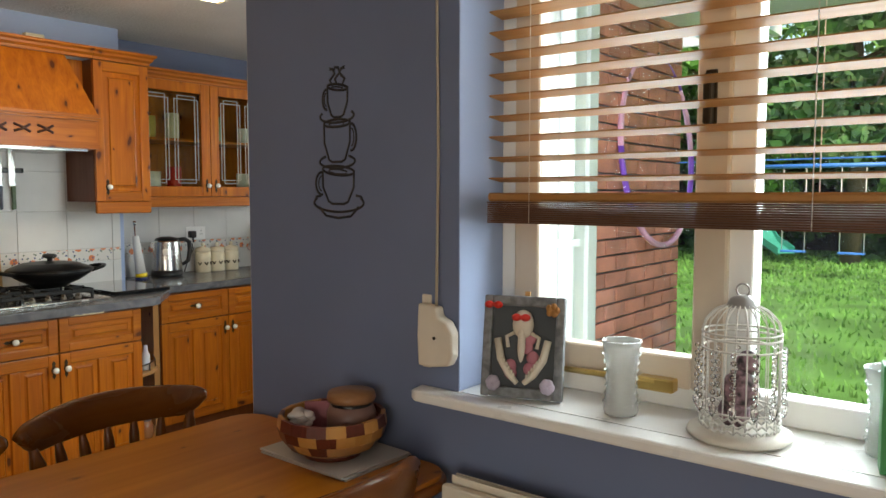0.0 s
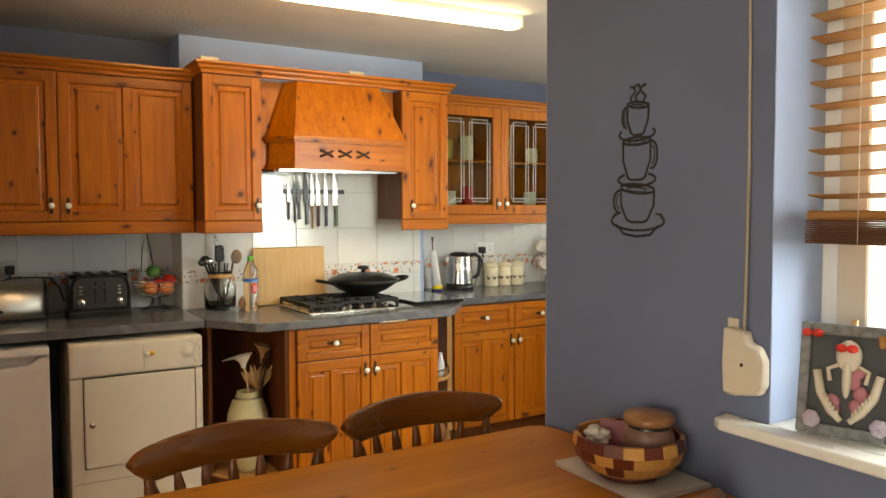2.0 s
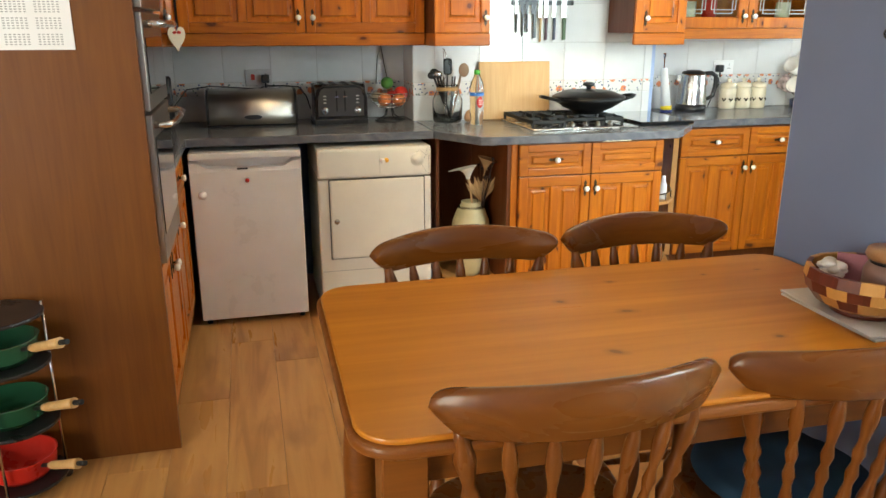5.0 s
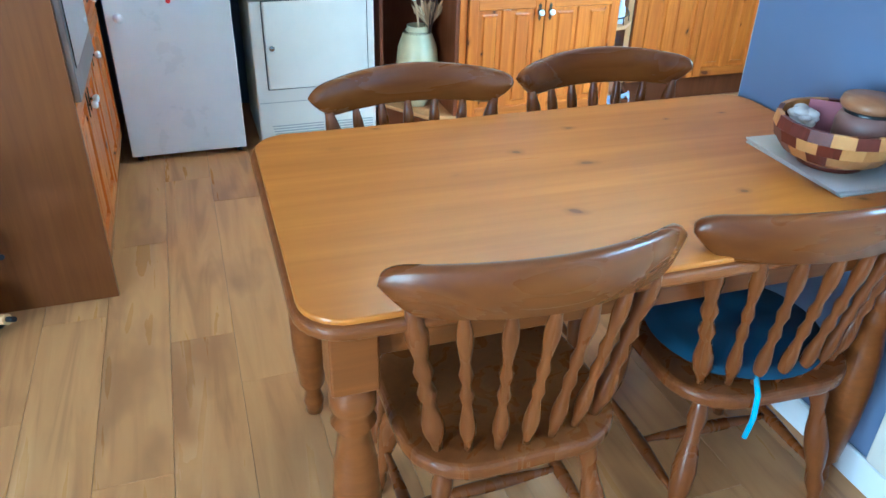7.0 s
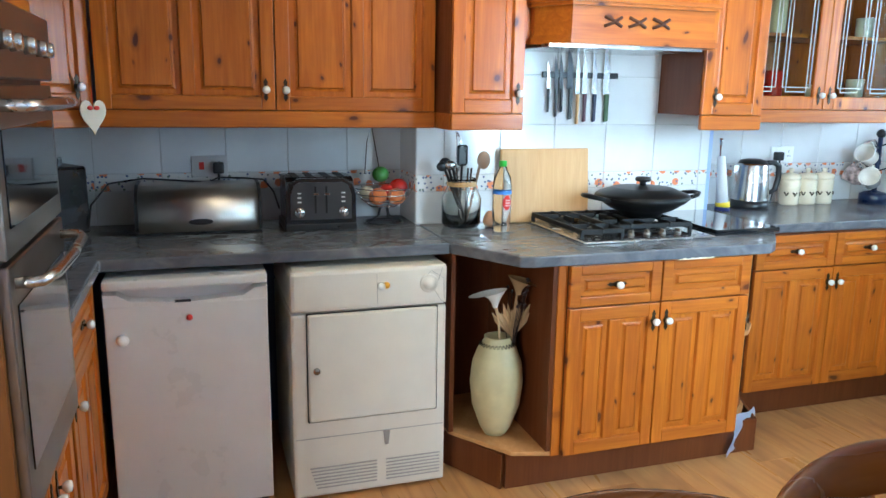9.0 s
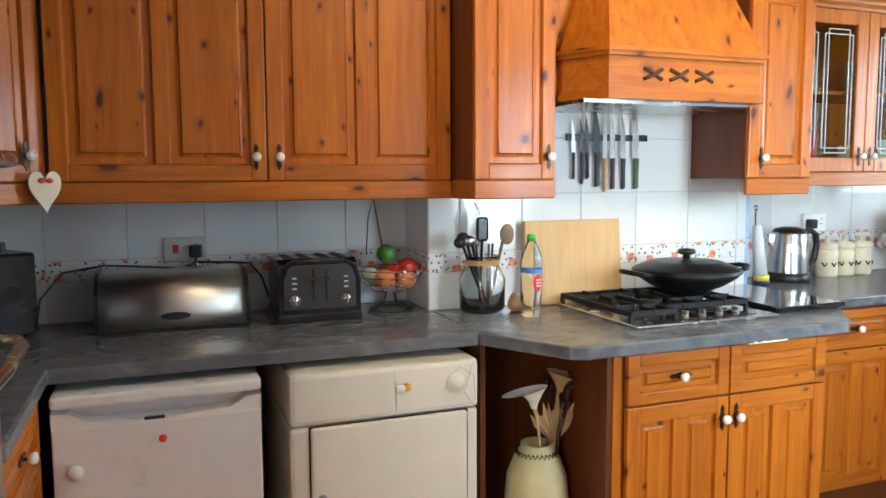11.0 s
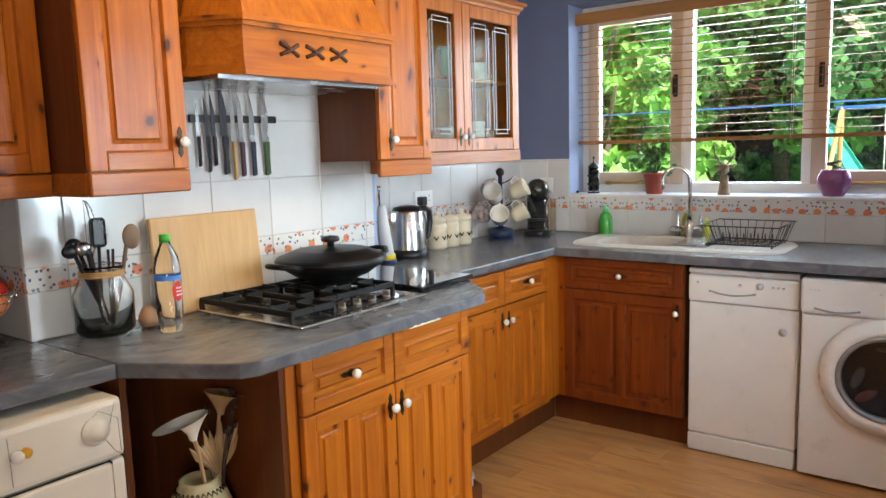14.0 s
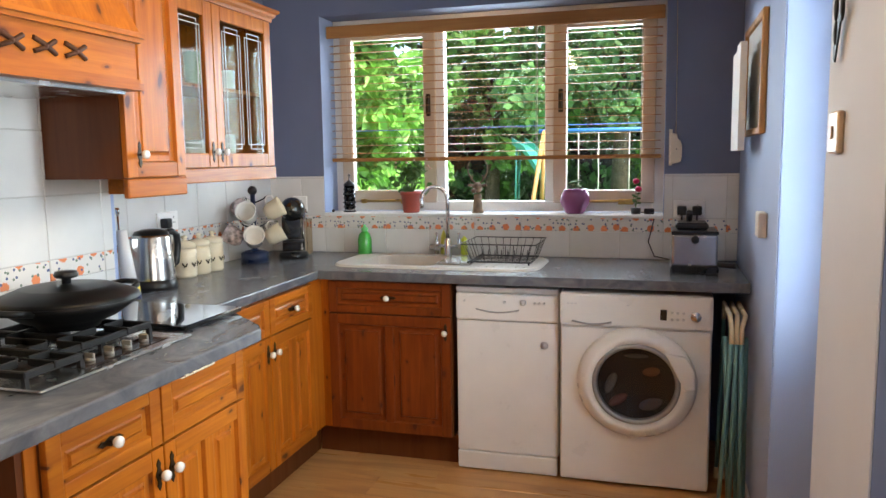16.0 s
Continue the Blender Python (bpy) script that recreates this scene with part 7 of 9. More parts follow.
def fryer():
    th = thing("deep_fat_fryer", pose(-2.06, 3.56, ZW), "small steel and black deep fat fryer", "fryer")
    bm = bm_new()
    box(bm, -0.095, 0.095, -0.12, 0.12, 0.03, 0.17, 0.01, seg=2)
    part("body", bm, STEEL, th)
    bm = bm_new()
    box(bm, -0.1, 0.1, -0.125, 0.125, 0.0, 0.035, 0.006)
    part("base", bm, BLACK, th)
    bm = bm_new()
    box(bm, -0.098, 0.098, -0.122, 0.122, 0.17, 0.185, 0.004)
    box(bm, -0.08, 0.06, -0.05, 0.12, 0.185, 0.215, 0.01)
    tube(bm, [(-0.02, 0.05, 0.21), (-0.02, 0.02, 0.26)], 0.014, 8)
    lathe(bm, [(0, 0.12), (0.018, 0.12), (0.017, 0.14), (0, 0.142)], 14, m=Matrix.Translation((0, 0, 0.15)) @ pose(0, 0, 0, 90))
    part("lid", bm, BLACK, th)
    bm = bm_new()
    tube(bm, [(0.09, -0.10, 0.04), (0.17, -0.14, 0.04)], 0.012, 8)
    part("handle", bm, BLACK, th)


fryer()


# ---- kitchen window sill ----
ZS = 1.133


def pot_plant():
    th = thing("potted_geranium", pose(-3.52, 3.955, ZS), "leafy potted geranium in a red-brown pot", "plant")
    bm = bm_new()
    lathe(bm, [(0, 0), (0.042, 0), (0.045, 0.01), (0.055, 0.095), (0.061, 0.097), (0.061, 0.115), (0.055, 0.115), (0.05, 0.10), (0, 0.098)], 24)
    part("pot", bm, TERRACOTTA, th)
    bm = bm_new()
    _q = random.Random(3)
    for k in range(8):
        tube(bm, [(0, 0, 0.09), (_q.uniform(-.05, .05), _q.uniform(-.03, .03), 0.16), (_q.uniform(-.1, .1), _q.uniform(-.05, .04), 0.23)], 0.003, 5)
    part("stems", bm, LEAF, th)
    bm = bm_new()
    for k in range(85):
        c = Vector((_q.gauss(0, 0.048), _q.gauss(0, 0.024) - 0.008, 0.20 + _q.gauss(0, 0.038)))
        m = Matrix.Translation(c) @ Euler((_q.uniform(-1.2, 1.2), _q.uniform(-1.2, 1.2), _q.uniform(0, 6))).to_matrix().to_4x4()
        r = _q.uniform(0.012, 0.022)
        vs = [bm.verts.new(m @ Vector((r * (1 + 0.15 * math.cos(a * 5)) * math.cos(a), r * (1 + 0.15 * math.cos(a * 5)) * math.sin(a), 0.004 * math.cos(2 * a)))) for a in [i * math.pi / 5 for i in range(10)]]
        bm.faces.new(vs)
    part("leaves", bm, LEAF, th, kind="stuff")
    bm = bm_new()
    for k in range(9):
        ball(bm, (_q.uniform(-.08, .12), _q.uniform(-.04, .02), 0.26 + _q.uniform(-.02, .03)), 0.006, 6)
    part("flowers", bm, plain("pale_flower", (0.6, 0.35, 0.3), 0.6), th)


pot_plant()
bm = bm_new()
lathe(bm, [(0, 0), (0.032, 0), (0.03, 0.01), (0.022, 0.07), (0.02, 0.10)], 18)
ball(bm, (0, -0.005, 0.135), 0.03, 14, (0.85, 1, 1.0))
ball(bm, (-0.012, -0.035, 0.12), 0.016, 10, (0.9, 1.2, 0.8))
for s in (-1, 1):
    ball(bm, (s * 0.035, 0, 0.148), 0.014, 8, (1.3, 0.4, 0.6))
    tube(bm, [(s * 0.01, 0, 0.155), (s * 0.03, 0, 0.175), (s * 0.052, 0.0, 0.215), (s * 0.055, 0, 0.25), (s * 0.035, 0, 0.285)], [0.005, 0.005, 0.004, 0.0035, 0.002], 6)
    tube(bm, [(s * 0.03, 0, 0.175), (s * 0.028, 0, 0.20)], 0.003, 5)
single("stag_figurine", bm, plain("brown_resin", (0.22, 0.15, 0.09), 0.6, vary=0.4, scale=30), "brown stag head figurine with antlers on the sill", "figurine", pose(-3.145, 3.955, ZS))
th = thing("succulent_pot", pose(-2.63, 3.955, ZS), "round purple glazed pot with a small succulent", "plant")
bm = bm_new()
lathe(bm, [(0, 0), (0.045, 0), (0.05, 0.008), (0.073, 0.045), (0.077, 0.075), (0.07, 0.105), (0.058, 0.118), (0.062, 0.125), (0.055, 0.125), (0.05, 0.11), (0, 0.108)], 32)
part("pot", bm, PURPLE, th)
bm = bm_new()
for k in range(9):
    a = k * 0.7
    ball(bm, (0.022 * math.cos(a), 0.018 * math.sin(a), 0.135 + 0.004 * k), 0.014, 8, (1.2, 0.8, 0.4))
part("leaves", bm, LEAF, th)
th = thing("rose_pot", pose(-2.325, 3.96, ZS), "small artificial red roses in a dark pot", "plant")
bm = bm_new()
lathe(bm, [(0, 0), (0.022, 0), (0.026, 0.03), (0, 0.03)], 16)
part("pot", bm, BLACK, th)
bm = bm_new()
for x, z in ((0.0, 0.16), (0.012, 0.12), (-0.015, 0.10)):
    tube(bm, [(0, 0, 0.03), (x, 0, z)], 0.002, 5)
for k in range(7):
    ball(bm, (0.015 * math.cos(k * 2), 0.012 * math.sin(k * 2), 0.055 + 0.008 * k), 0.012, 6, (1, 0.5, 0.4))
part("stems", bm, LEAF, th)
for x, z in ((0.0, 0.165), (0.012, 0.125)):
    bm = bm_new()
    ball(bm, (x, 0, z), 0.018, 10, (1, 1, 0.8))
    part("flower", bm, plain("deep_pink", (0.55, 0.01, 0.08), 0.5), th)
bm = bm_new()
box(bm, -2.285, -2.235, 3.94, 3.975, ZS, ZS + 0.028, 0.003)
single("small_black_box", bm, BLACK, "small black adapter box on the sill", "adapter")
th = thing("pepper_mill", pose(-3.885, 3.955, ZS), "glass and black cafetiere on the sill", "cafetiere")
bm = bm_new()
lathe(bm, [(0, 0.006), (0.028, 0.006), (0.03, 0.012), (0.03, 0.15), (0.027, 0.15), (0.027, 0.015), (0, 0.012)], 24)
part("glass", bm, GLASS, th)
bm = bm_new()
lathe(bm, [(0, 0), (0.036, 0), (0.034, 0.01), (0, 0.01)], 20)
for k in range(5):
    for a in range(6):
        ball(bm, (0.030 * math.cos(a * 1.05 + k * 0.5), 0.030 * math.sin(a * 1.05 + k * 0.5), 0.03 + k * 0.024), 0.007, 6)
lathe(bm, [(0.033, 0.148), (0.033, 0.155), (0.01, 0.175), (0.004, 0.18), (0.004, 0.20), (0.009, 0.205), (0, 0.215)], 20)
part("frame", bm, BLACK, th)
bm = bm_new()
ball(bm, (0, 0, 0.008), 0.009, 8)
single("bottle_stopper", bm, BLACK, "tiny black stopper on the window sill", "stopper", pose(-3.975, 3.93, ZS))


# ---- vase in the corner shelf ----
th = thing("floor_vase", pose(-3.655, 1.075, 0.158), "tall olive-cream ceramic vase with an incised rim", "vase")
bm = bm_new()
lathe(bm, [(0, 0), (0.042, 0), (0.06, 0.03), (0.092, 0.12), (0.102, 0.21), (0.095, 0.29), (0.07, 0.355), (0.05, 0.38), (0.052, 0.392), (0.044, 0.392), (0.042, 0.375), (0, 0.36)], 36)
part("body", bm, VASEM, th)
bm = bm_new()
for k in range(28):
    a0, a1 = 2 * math.pi * k / 28, 2 * math.pi * (k + 1) / 28
    tube(bm, [(0.0595 * math.cos(a0), 0.0595 * math.sin(a0), 0.371), (0.069 * math.cos((a0 + a1) / 2), 0.069 * math.sin((a0 + a1) / 2), 0.359), (0.0595 * math.cos(a1), 0.0595 * math.sin(a1), 0.371)], 0.0018, 4)
part("zigzag", bm, BRONZE, th)


def calla(m, mat, lb, tip=0.0):
    t = thing("dried_flower", m, lb, "flower", "flowers in the vase")
    b = bm_new()
    tube(b, [(0, 0, -0.12), (0.0, 0.0, 0.0), (0.01, 0, 0.12), (0.02, 0, 0.2)], 0.004, 6)
    part("stem", b, DRIED, t)
    b = bm_new()
    n, k = 16, 6
    rings = []
    for i in range(k):
        s = i / (k - 1)
        ring = []
        for j in range(n):
            a = 2 * math.pi * j / n
            r = 0.007 + 0.026 * s ** 1.4
            ring.append(b.verts.new((0.02 + r * math.cos(a) + 0.045 * s * s * (0.5 + 0.5 * math.cos(a)), r * math.sin(a), 0.17 + 0.085 * s + 0.012 * s * math.cos(a) - 0.03 * s ** 3 * (1 + math.cos(a)))))
        rings.append(ring)
    for p, q in zip(rings, rings[1:]):
        for j in range(n):
            f = b.faces.new((p[j], p[(j + 1) % n], q[(j + 1) % n], q[j]))
            f.smooth = True
    part("bloom", b, mat, t)


calla(pose(-3.62, 1.075, 0.50, 0, 0, -110) @ Matrix.Diagonal((1.3, 1.3, 1.0, 1)), CALLA, "white artificial calla lily in the tall vase")
calla(pose(-3.65, 1.125, 0.54, 0, 0, 60) @ Matrix.Diagonal((1.25, 1.25, 1.0, 1)), DRIED, "tan dried calla bloom in the tall vase")
th = thing("dried_palm", pose(-3.63, 1.12, 0.53), "fan-shaped dried palm leaf in the tall vase", "dried plant", "flowers in the vase")
bm = bm_new()
tube(bm, [(0, 0, -0.12), (0, 0.004, 0.02)], 0.005, 6)
part("stem", bm, DRIED, th)
for k in range(11):
    a, n = radians(-34 + k * 6.8), 0.15 + 0.02 * math.sin(k * 2.3)
    w, d = Vector((0.3, math.cos(a), -math.sin(a))).normalized() * 0.011, Vector((0.01 * math.sin(k), math.sin(a), math.cos(a)))
    bm = bm_new()
    q = [bm.verts.new(p) for p in (Vector((0, 0.004, 0.015)), d * n * 0.7 - w + Vector((0.004, 0, 0)), d * n, d * n * 0.7 + w)]
    c = bm.verts.new(d * n * 0.55 + Vector((0.012, 0, 0)))
    for i in range(4):
        bm.faces.new((q[i], q[(i + 1) % 4], c))
    part("frond", bm, DRIED, th)
bm = bm_new()
_q = random.Random(8)
for k in range(16):
    a = _q.uniform(0, 6.28)
    x, y, z = 0.05 * math.cos(a), 0.06 * math.sin(a), _q.uniform(0.13, 0.24)
    tube(bm, [(0, 0, -0.1), (x * 0.4, y * 0.4, 0.05), (x, y, z)], 0.0015, 4)
    ball(bm, (x, y, z), 0.007, 6)
part("dark_twigs", bm, plain("dark_twig", (0.05, 0.03, 0.025), 0.9), th)

# things on the end shelf
th = thing("spice_jar", pose(-3.585, 2.115, 0.158) @ Matrix.Diagonal((0.9, 0.9, 1, 1)), "glass jar with a copper lid on the end shelf", "jar")
bm = bm_new()
lathe(bm, [(0, 0), (0.035, 0), (0.045, 0.03), (0.044, 0.07), (0.03, 0.10), (0, 0.101)], 22)
part("glass", bm, plain("brown_glass", (0.35, 0.14, 0.06), 0.1, coat=1), th)
bm = bm_new()
lathe(bm, [(0.034, 0.098), (0.034, 0.108), (0.024, 0.118), (0.018, 0.145), (0, 0.155)], 20)
part("lid", bm, plain("grey_lid", (0.16, 0.13, 0.13), 0.4), th)
bm = bm_new()
gv = {}
for i in range(7):
    for j in range(9):
        u, v = i / 6, j / 8
        gv[i, j] = bm.verts.new((-3.49 + 0.012 * math.sin(3 * u + v * 4) + (0.03 * v) - 0.08 * u, 2.04 + 0.19 * u + 0.015 * math.sin(v * 5), 0.164 - 0.135 * v - 0.03 * (1 - u) * v + 0.008 * math.sin(u * 6)))
for i in range(6):
    for j in range(8):
        bm.faces.new((gv[i, j], gv[i + 1, j], gv[i + 1, j + 1], gv[i, j + 1]))
bmesh.ops.solidify(bm, geom=list(bm.faces), thickness=0.004)
single("tea_towel", bm, plain("pale_blue_cloth", (0.62, 0.68, 0.80), 0.9), "pale blue-white cloth hanging from the end shelf", "cloth")

bm = bm_new()
lathe(bm, [(0, 0), (0.02, 0), (0.022, 0.01), (0.021, 0.075), (0.012, 0.095), (0.010, 0.125), (0, 0.127)], 18)
single("white_bottle", bm, PAPER, "small white plastic bottle on the upper end shelf", "bottle", pose(-3.58, 2.125, 0.519))

# crockery inside the glass cabinets
for i, (x, y, z, mat, lb) in enumerate((( -4.19, 2.45, 1.418, CREAMCER, "cream jar"), (-4.17, 2.55, 1.418, CERAMIC, "white cup"), (-4.16, 2.68, 1.418, RED, "red mug"), (-4.2, 2.44, 1.744, CREAMCER, "yellow-cream jar"), (-4.18, 2.53, 1.744, plain("mustard_jar", (0.6, 0.45, 0.12), 0.4), "mustard jar"), (-4.2, 2.70, 1.744, CREAMCER, "cream mug"), (-4.18, 2.95, 1.418, CERAMIC, "white bowl"), (-4.18, 3.2, 1.418, CERAMIC, "white cup"), (-4.2, 3.0, 1.744, plain("pale_green_jar", (0.3, 0.4, 0.2), 0.4), "pale green jar"), (-4.18, 3.22, 1.744, CERAMIC, "white jug"))):
    bm = bm_new()
    h = 0.10 + 0.03 * (i % 3)
    lathe(bm, [(0, 0), (0.035, 0), (0.042, 0.02), (0.042, h), (0.038, h), (0.036, 0.02), (0, 0.01)], 20)
    single("crockery", bm, mat, lb + " on a shelf inside the glass cabinet", "crockery", pose(x, y, z + 0.001), "crockery in the glass cabinet")
for y in (0.93, 1.72):
    bm = bm_new()
    box(bm, -3.90, -3.86, y, y + 0.09, 2.147, 2.185, 0.004)
    single("small_box", bm, CREAMCER, "small cream cardboard box on top of the cabinet", "box")


# ---- dining side ----
def bowl():
    th = thing("chequered_bowl", pose(-1.355, 1.315, 0.7905), "chequered wooden fruit bowl of light and dark blocks", "bowl")
    A = wood("block_light", (0.62, 0.32, 0.1), (0.5, 0.23, 0.06), None, rough=0.3)
    B = wood("block_dark", (0.16, 0.035, 0.02), (0.10, 0.025, 0.012), None, rough=0.3)
    prof = [(0.07, 0.008), (0.105, 0.025), (0.125, 0.05), (0.132, 0.075), (0.128, 0.10)]
    n = 18
    for mat, par in ((A, 0), (B, 1)):
        for k in range(n):
            for r in range(4):
                if (k + r + (1 if (k * 7 + r * 3) % 5 == 0 else 0)) % 2 != par:
                    continue
                a0, a1 = 2 * math.pi * (k + 0.5 * (r % 2)) / n, 2 * math.pi * (k + 1 + 0.5 * (r % 2)) / n
                (r0, z0), (r1, z1) = prof[r], prof[r + 1]
                q, bm = [], bm_new()
                for rr, zz in ((r0, z0), (r1, z1)):
                    for a in (a0, a1):
                        q.append(bm.verts.new((rr * math.cos(a), rr * math.sin(a), zz)))
                        q.append(bm.verts.new(((rr - 0.010) * math.cos(a), (rr - 0.010) * math.sin(a), zz + (0.004 if rr == r0 else 0))))
                o0, i0, o1, i1, p0, j0, p1, j1 = q
                for f in ((o0, o1, p1, p0), (i1, i0, j0, j1), (p0, p1, j1, j0), (o1, o0, i0, i1), (o0, p0, j0, i0), (p1, o1, i1, j1)):
                    bm.faces.new(f)
                bmesh.ops.recalc_face_normals(bm, faces=bm.faces)
                part("block", bm, mat, th)
    bm = bm_new()
    lathe(bm, [(0, 0), (0.07, 0), (0.072, 0.01), (0, 0.012)], 24)
    part("base", bm, B, th)


bowl()
bm = bm_new()
prism(bm, [(-0.15, -0.11), (0.15, -0.11), (0.15, 0.11), (-0.15, 0.11)], 0, 0.005, bevel=0.001)
bm2 = bm_new()
prism(bm2, [(-0.15, -0.11), (0.15, -0.11), (0.15, 0.11), (-0.15, 0.11)], 0.0065, 0.0115, bevel=0.001)
MAT = plain("grey_placemat", (0.5, 0.46, 0.42), 0.6)
single("placemat", bm, MAT, "grey placemat under the bowl on the table", "placemat", pose(-1.365, 1.334, 0.7785, 0, 0, -1), "placemats")
single("placemat", bm2, MAT, "grey placemat stacked under the bowl on the table", "placemat", pose(-1.367, 1.331, 0.7785, 0, 0, -3), "placemats")
th = thing("candle_jar", pose(-1.325, 1.35, 0.803), "squat brown jar with a wooden lid in the bowl", "jar")
bm = bm_new()
lathe(bm, [(0, 0), (0.045, 0), (0.06, 0.04), (0.06, 0.085), (0.052, 0.105), (0, 0.106)], 26)
part("body", bm, plain("mauve_brown", (0.20, 0.11, 0.09), 0.45), th)
bm = bm_new()
lathe(bm, [(0.05, 0.105), (0.05, 0.114), (0, 0.114)], 26)
part("seal", bm, BLACK, th)
bm = bm_new()
lathe(bm, [(0, 0.114), (0.056, 0.114), (0.06, 0.122), (0.056, 0.136), (0, 0.139)], 26)
part("lid", bm, wood("lid_wood", (0.34, 0.16, 0.07), (0.26, 0.12, 0.05), axis="x"), th)
bm = bm_new()
for k in range(11):
    a = k * 2.4
    ball(bm, (0.018 * math.cos(a), 0.018 * math.sin(a), 0.004 * k * 0.6), 0.016, 8, (1, 1, 0.6))
single("fabric_rose", bm, plain("white_fabric", (0.6, 0.55, 0.52), 0.9), "white fabric rose lying in the bowl", "flower", pose(-1.41, 1.265, 0.868))
bm = bm_new()
box(bm, -0.04, 0.04, -0.003, 0.003, 0, 0.075, 0.001)
single("small_card", bm, plain("dusky_pink", (0.28, 0.09, 0.11), 0.7), "dusky pink card standing in the bowl", "card", pose(-1.395, 1.315, 0.833, -12, 0, 45))


def frame_skull():
    M = pose(-0.935, 1.498, 0.956, -10, 0, 18)
    th = thing("picture_frame", M @ Matrix.Diagonal((0.93, 1, 0.97, 1)), "grey box frame holding a skull-shaped ornament with red bows", "picture frame")
    w, h = 0.100, 0.235
    bm = bm_new()
    for b in ((-w, -w + 0.022, 0, h), (w - 0.022, w, 0, h), (-w + 0.022, w - 0.022, 0, 0.024), (-w + 0.022, w - 0.022, h - 0.024, h)):
        box(bm, b[0], b[1], -0.022, 0.0, b[2], b[3], 0.005, seg=2)
    part("frame", bm, plain("grey_distressed", (0.16, 0.17, 0.18), 0.55, vary=0.35, scale=50), th)
    bm = bm_new()
    box(bm, -w + 0.02, w - 0.02, -0.006, -0.001, 0.02, h - 0.02)
    part("backing", bm, plain("slate_backing", (0.07, 0.08, 0.09), 0.8), th)
    bm = bm_new()
    ball(bm, (0, -0.022, 0.17), 0.028, 12, (0.95, 0.6, 1.2))
    ball(bm, (0, -0.03, 0.125), 0.012, 10, (0.8, 1.0, 3.6))
    for s in (-1, 1):
        tube(bm, [(s * 0.062, -0.02, 0.135), (s * 0.052, -0.022, 0.09), (s * 0.03, -0.025, 0.055), (s * 0.008, -0.026, 0.035)], [0.009, 0.010, 0.009, 0.006], 8)
        for k in range(6):
            ball(bm, (s * (0.046 - 0.006 * k), -0.031, 0.092 - 0.008 * k), 0.0035, 6, (1, 1, 1.6))
        tube(bm, [(s * 0.02, -0.02, 0.15), (s * 0.04, -0.02, 0.14), (s * 0.035, -0.02, 0.115)], 0.005, 6)
    part("skull", bm, plain("bone", (0.66, 0.60, 0.50), 0.6), th)
    for x, z in ((0.0, 0.185), (-0.074, 0.212)):
        bm = bm_new()
        for s in (-1, 1):
            ball(bm, (x + s * 0.011, -0.045 if x == 0 else -0.03, z), 0.011, 8, (1.1, 0.5, 0.8))
        ball(bm, (x, -0.047 if x == 0 else -0.032, z), 0.005, 8)
        part("bow", bm, RED, th, "dark red ribbon bow")
    bm = bm_new()
    for k in range(8):
        ball(bm, (0.03 * math.sin(k * 2.2), -0.012, 0.10 + 0.045 * math.cos(k * 1.7)), 0.016, 8, (1, 0.4, 1))
    part("petals", bm, plain("dusky_petals", (0.5, 0.2, 0.25), 0.8), th)
    for s in (-1, 1):
        bm = bm_new()
        for k in range(7):
            ball(bm, (s * 0.066 + 0.009 * math.cos(k), -0.03, 0.032 + 0.009 * math.sin(k)), 0.010, 8, (1, 0.6, 1))
        part("rosette", bm, plain("lilac_fabric", (0.45, 0.40, 0.50), 0.8), th)
    bm = bm_new()
    for k in range(5):
        ball(bm, (0.072 + 0.01 * math.cos(k * 1.3), -0.03, 0.205 + 0.008 * math.sin(k * 1.3)), 0.009, 6, (1, 0.4, 1))
    part("tan_bow", bm, plain("tan_ribbon", (0.4, 0.18, 0.05), 0.7), th)
    bm = bm_new()
    box(bm, -0.006, 0.006, 0.005, 0.012, 0.0, h + 0.012)
    part("strut", bm, PINE_PALE, th)


frame_skull()


def glass_vase(x, y, lb):
    th = thing("glass_vase", pose(x, y, 0.956), lb, "vase", "cut glass vases")
    bm = bm_new()
    pr = [(0, 0.004), (0.034, 0), (0.036, 0.01), (0.033, 0.035), (0.030, 0.06), (0.032, 0.10), (0.038, 0.14), (0.041, 0.155), (0.038, 0.155), (0.034, 0.13), (0.028, 0.10), (0.026, 0.06), (0.03, 0.02), (0, 0.014)]
    lathe(bm, pr, 30)
    cg = glassy("cut_glass", (0.93, 0.95, 0.94), 0.2)
    cg.node_tree.nodes["Principled BSDF"].inputs["Transmission Weight"].default_value = 0.7
    part("body", bm, cg, th)
    bm = bm_new()
    for r in range(7):
        for k in range(14):
            a = 2 * math.pi * (k + 0.5 * (r % 2)) / 14
            z = 0.025 + r * 0.017
            rad = np.interp(z, [0.01, 0.035, 0.06, 0.10, 0.14], [0.036, 0.033, 0.030, 0.032, 0.038])
            ball(bm, (rad * math.cos(a), rad * math.sin(a), z), 0.0045, 5)
    part("cut_pattern", bm, glassy("cut_glass_beads", (0.97, 0.99, 0.98), 0.05), th, kind="stuff")


glass_vase(-0.71, 1.525, "clear cut glass vase on the window sill")
glass_vase(-0.232, 1.575, "tall clear cut glass vase near the green box")


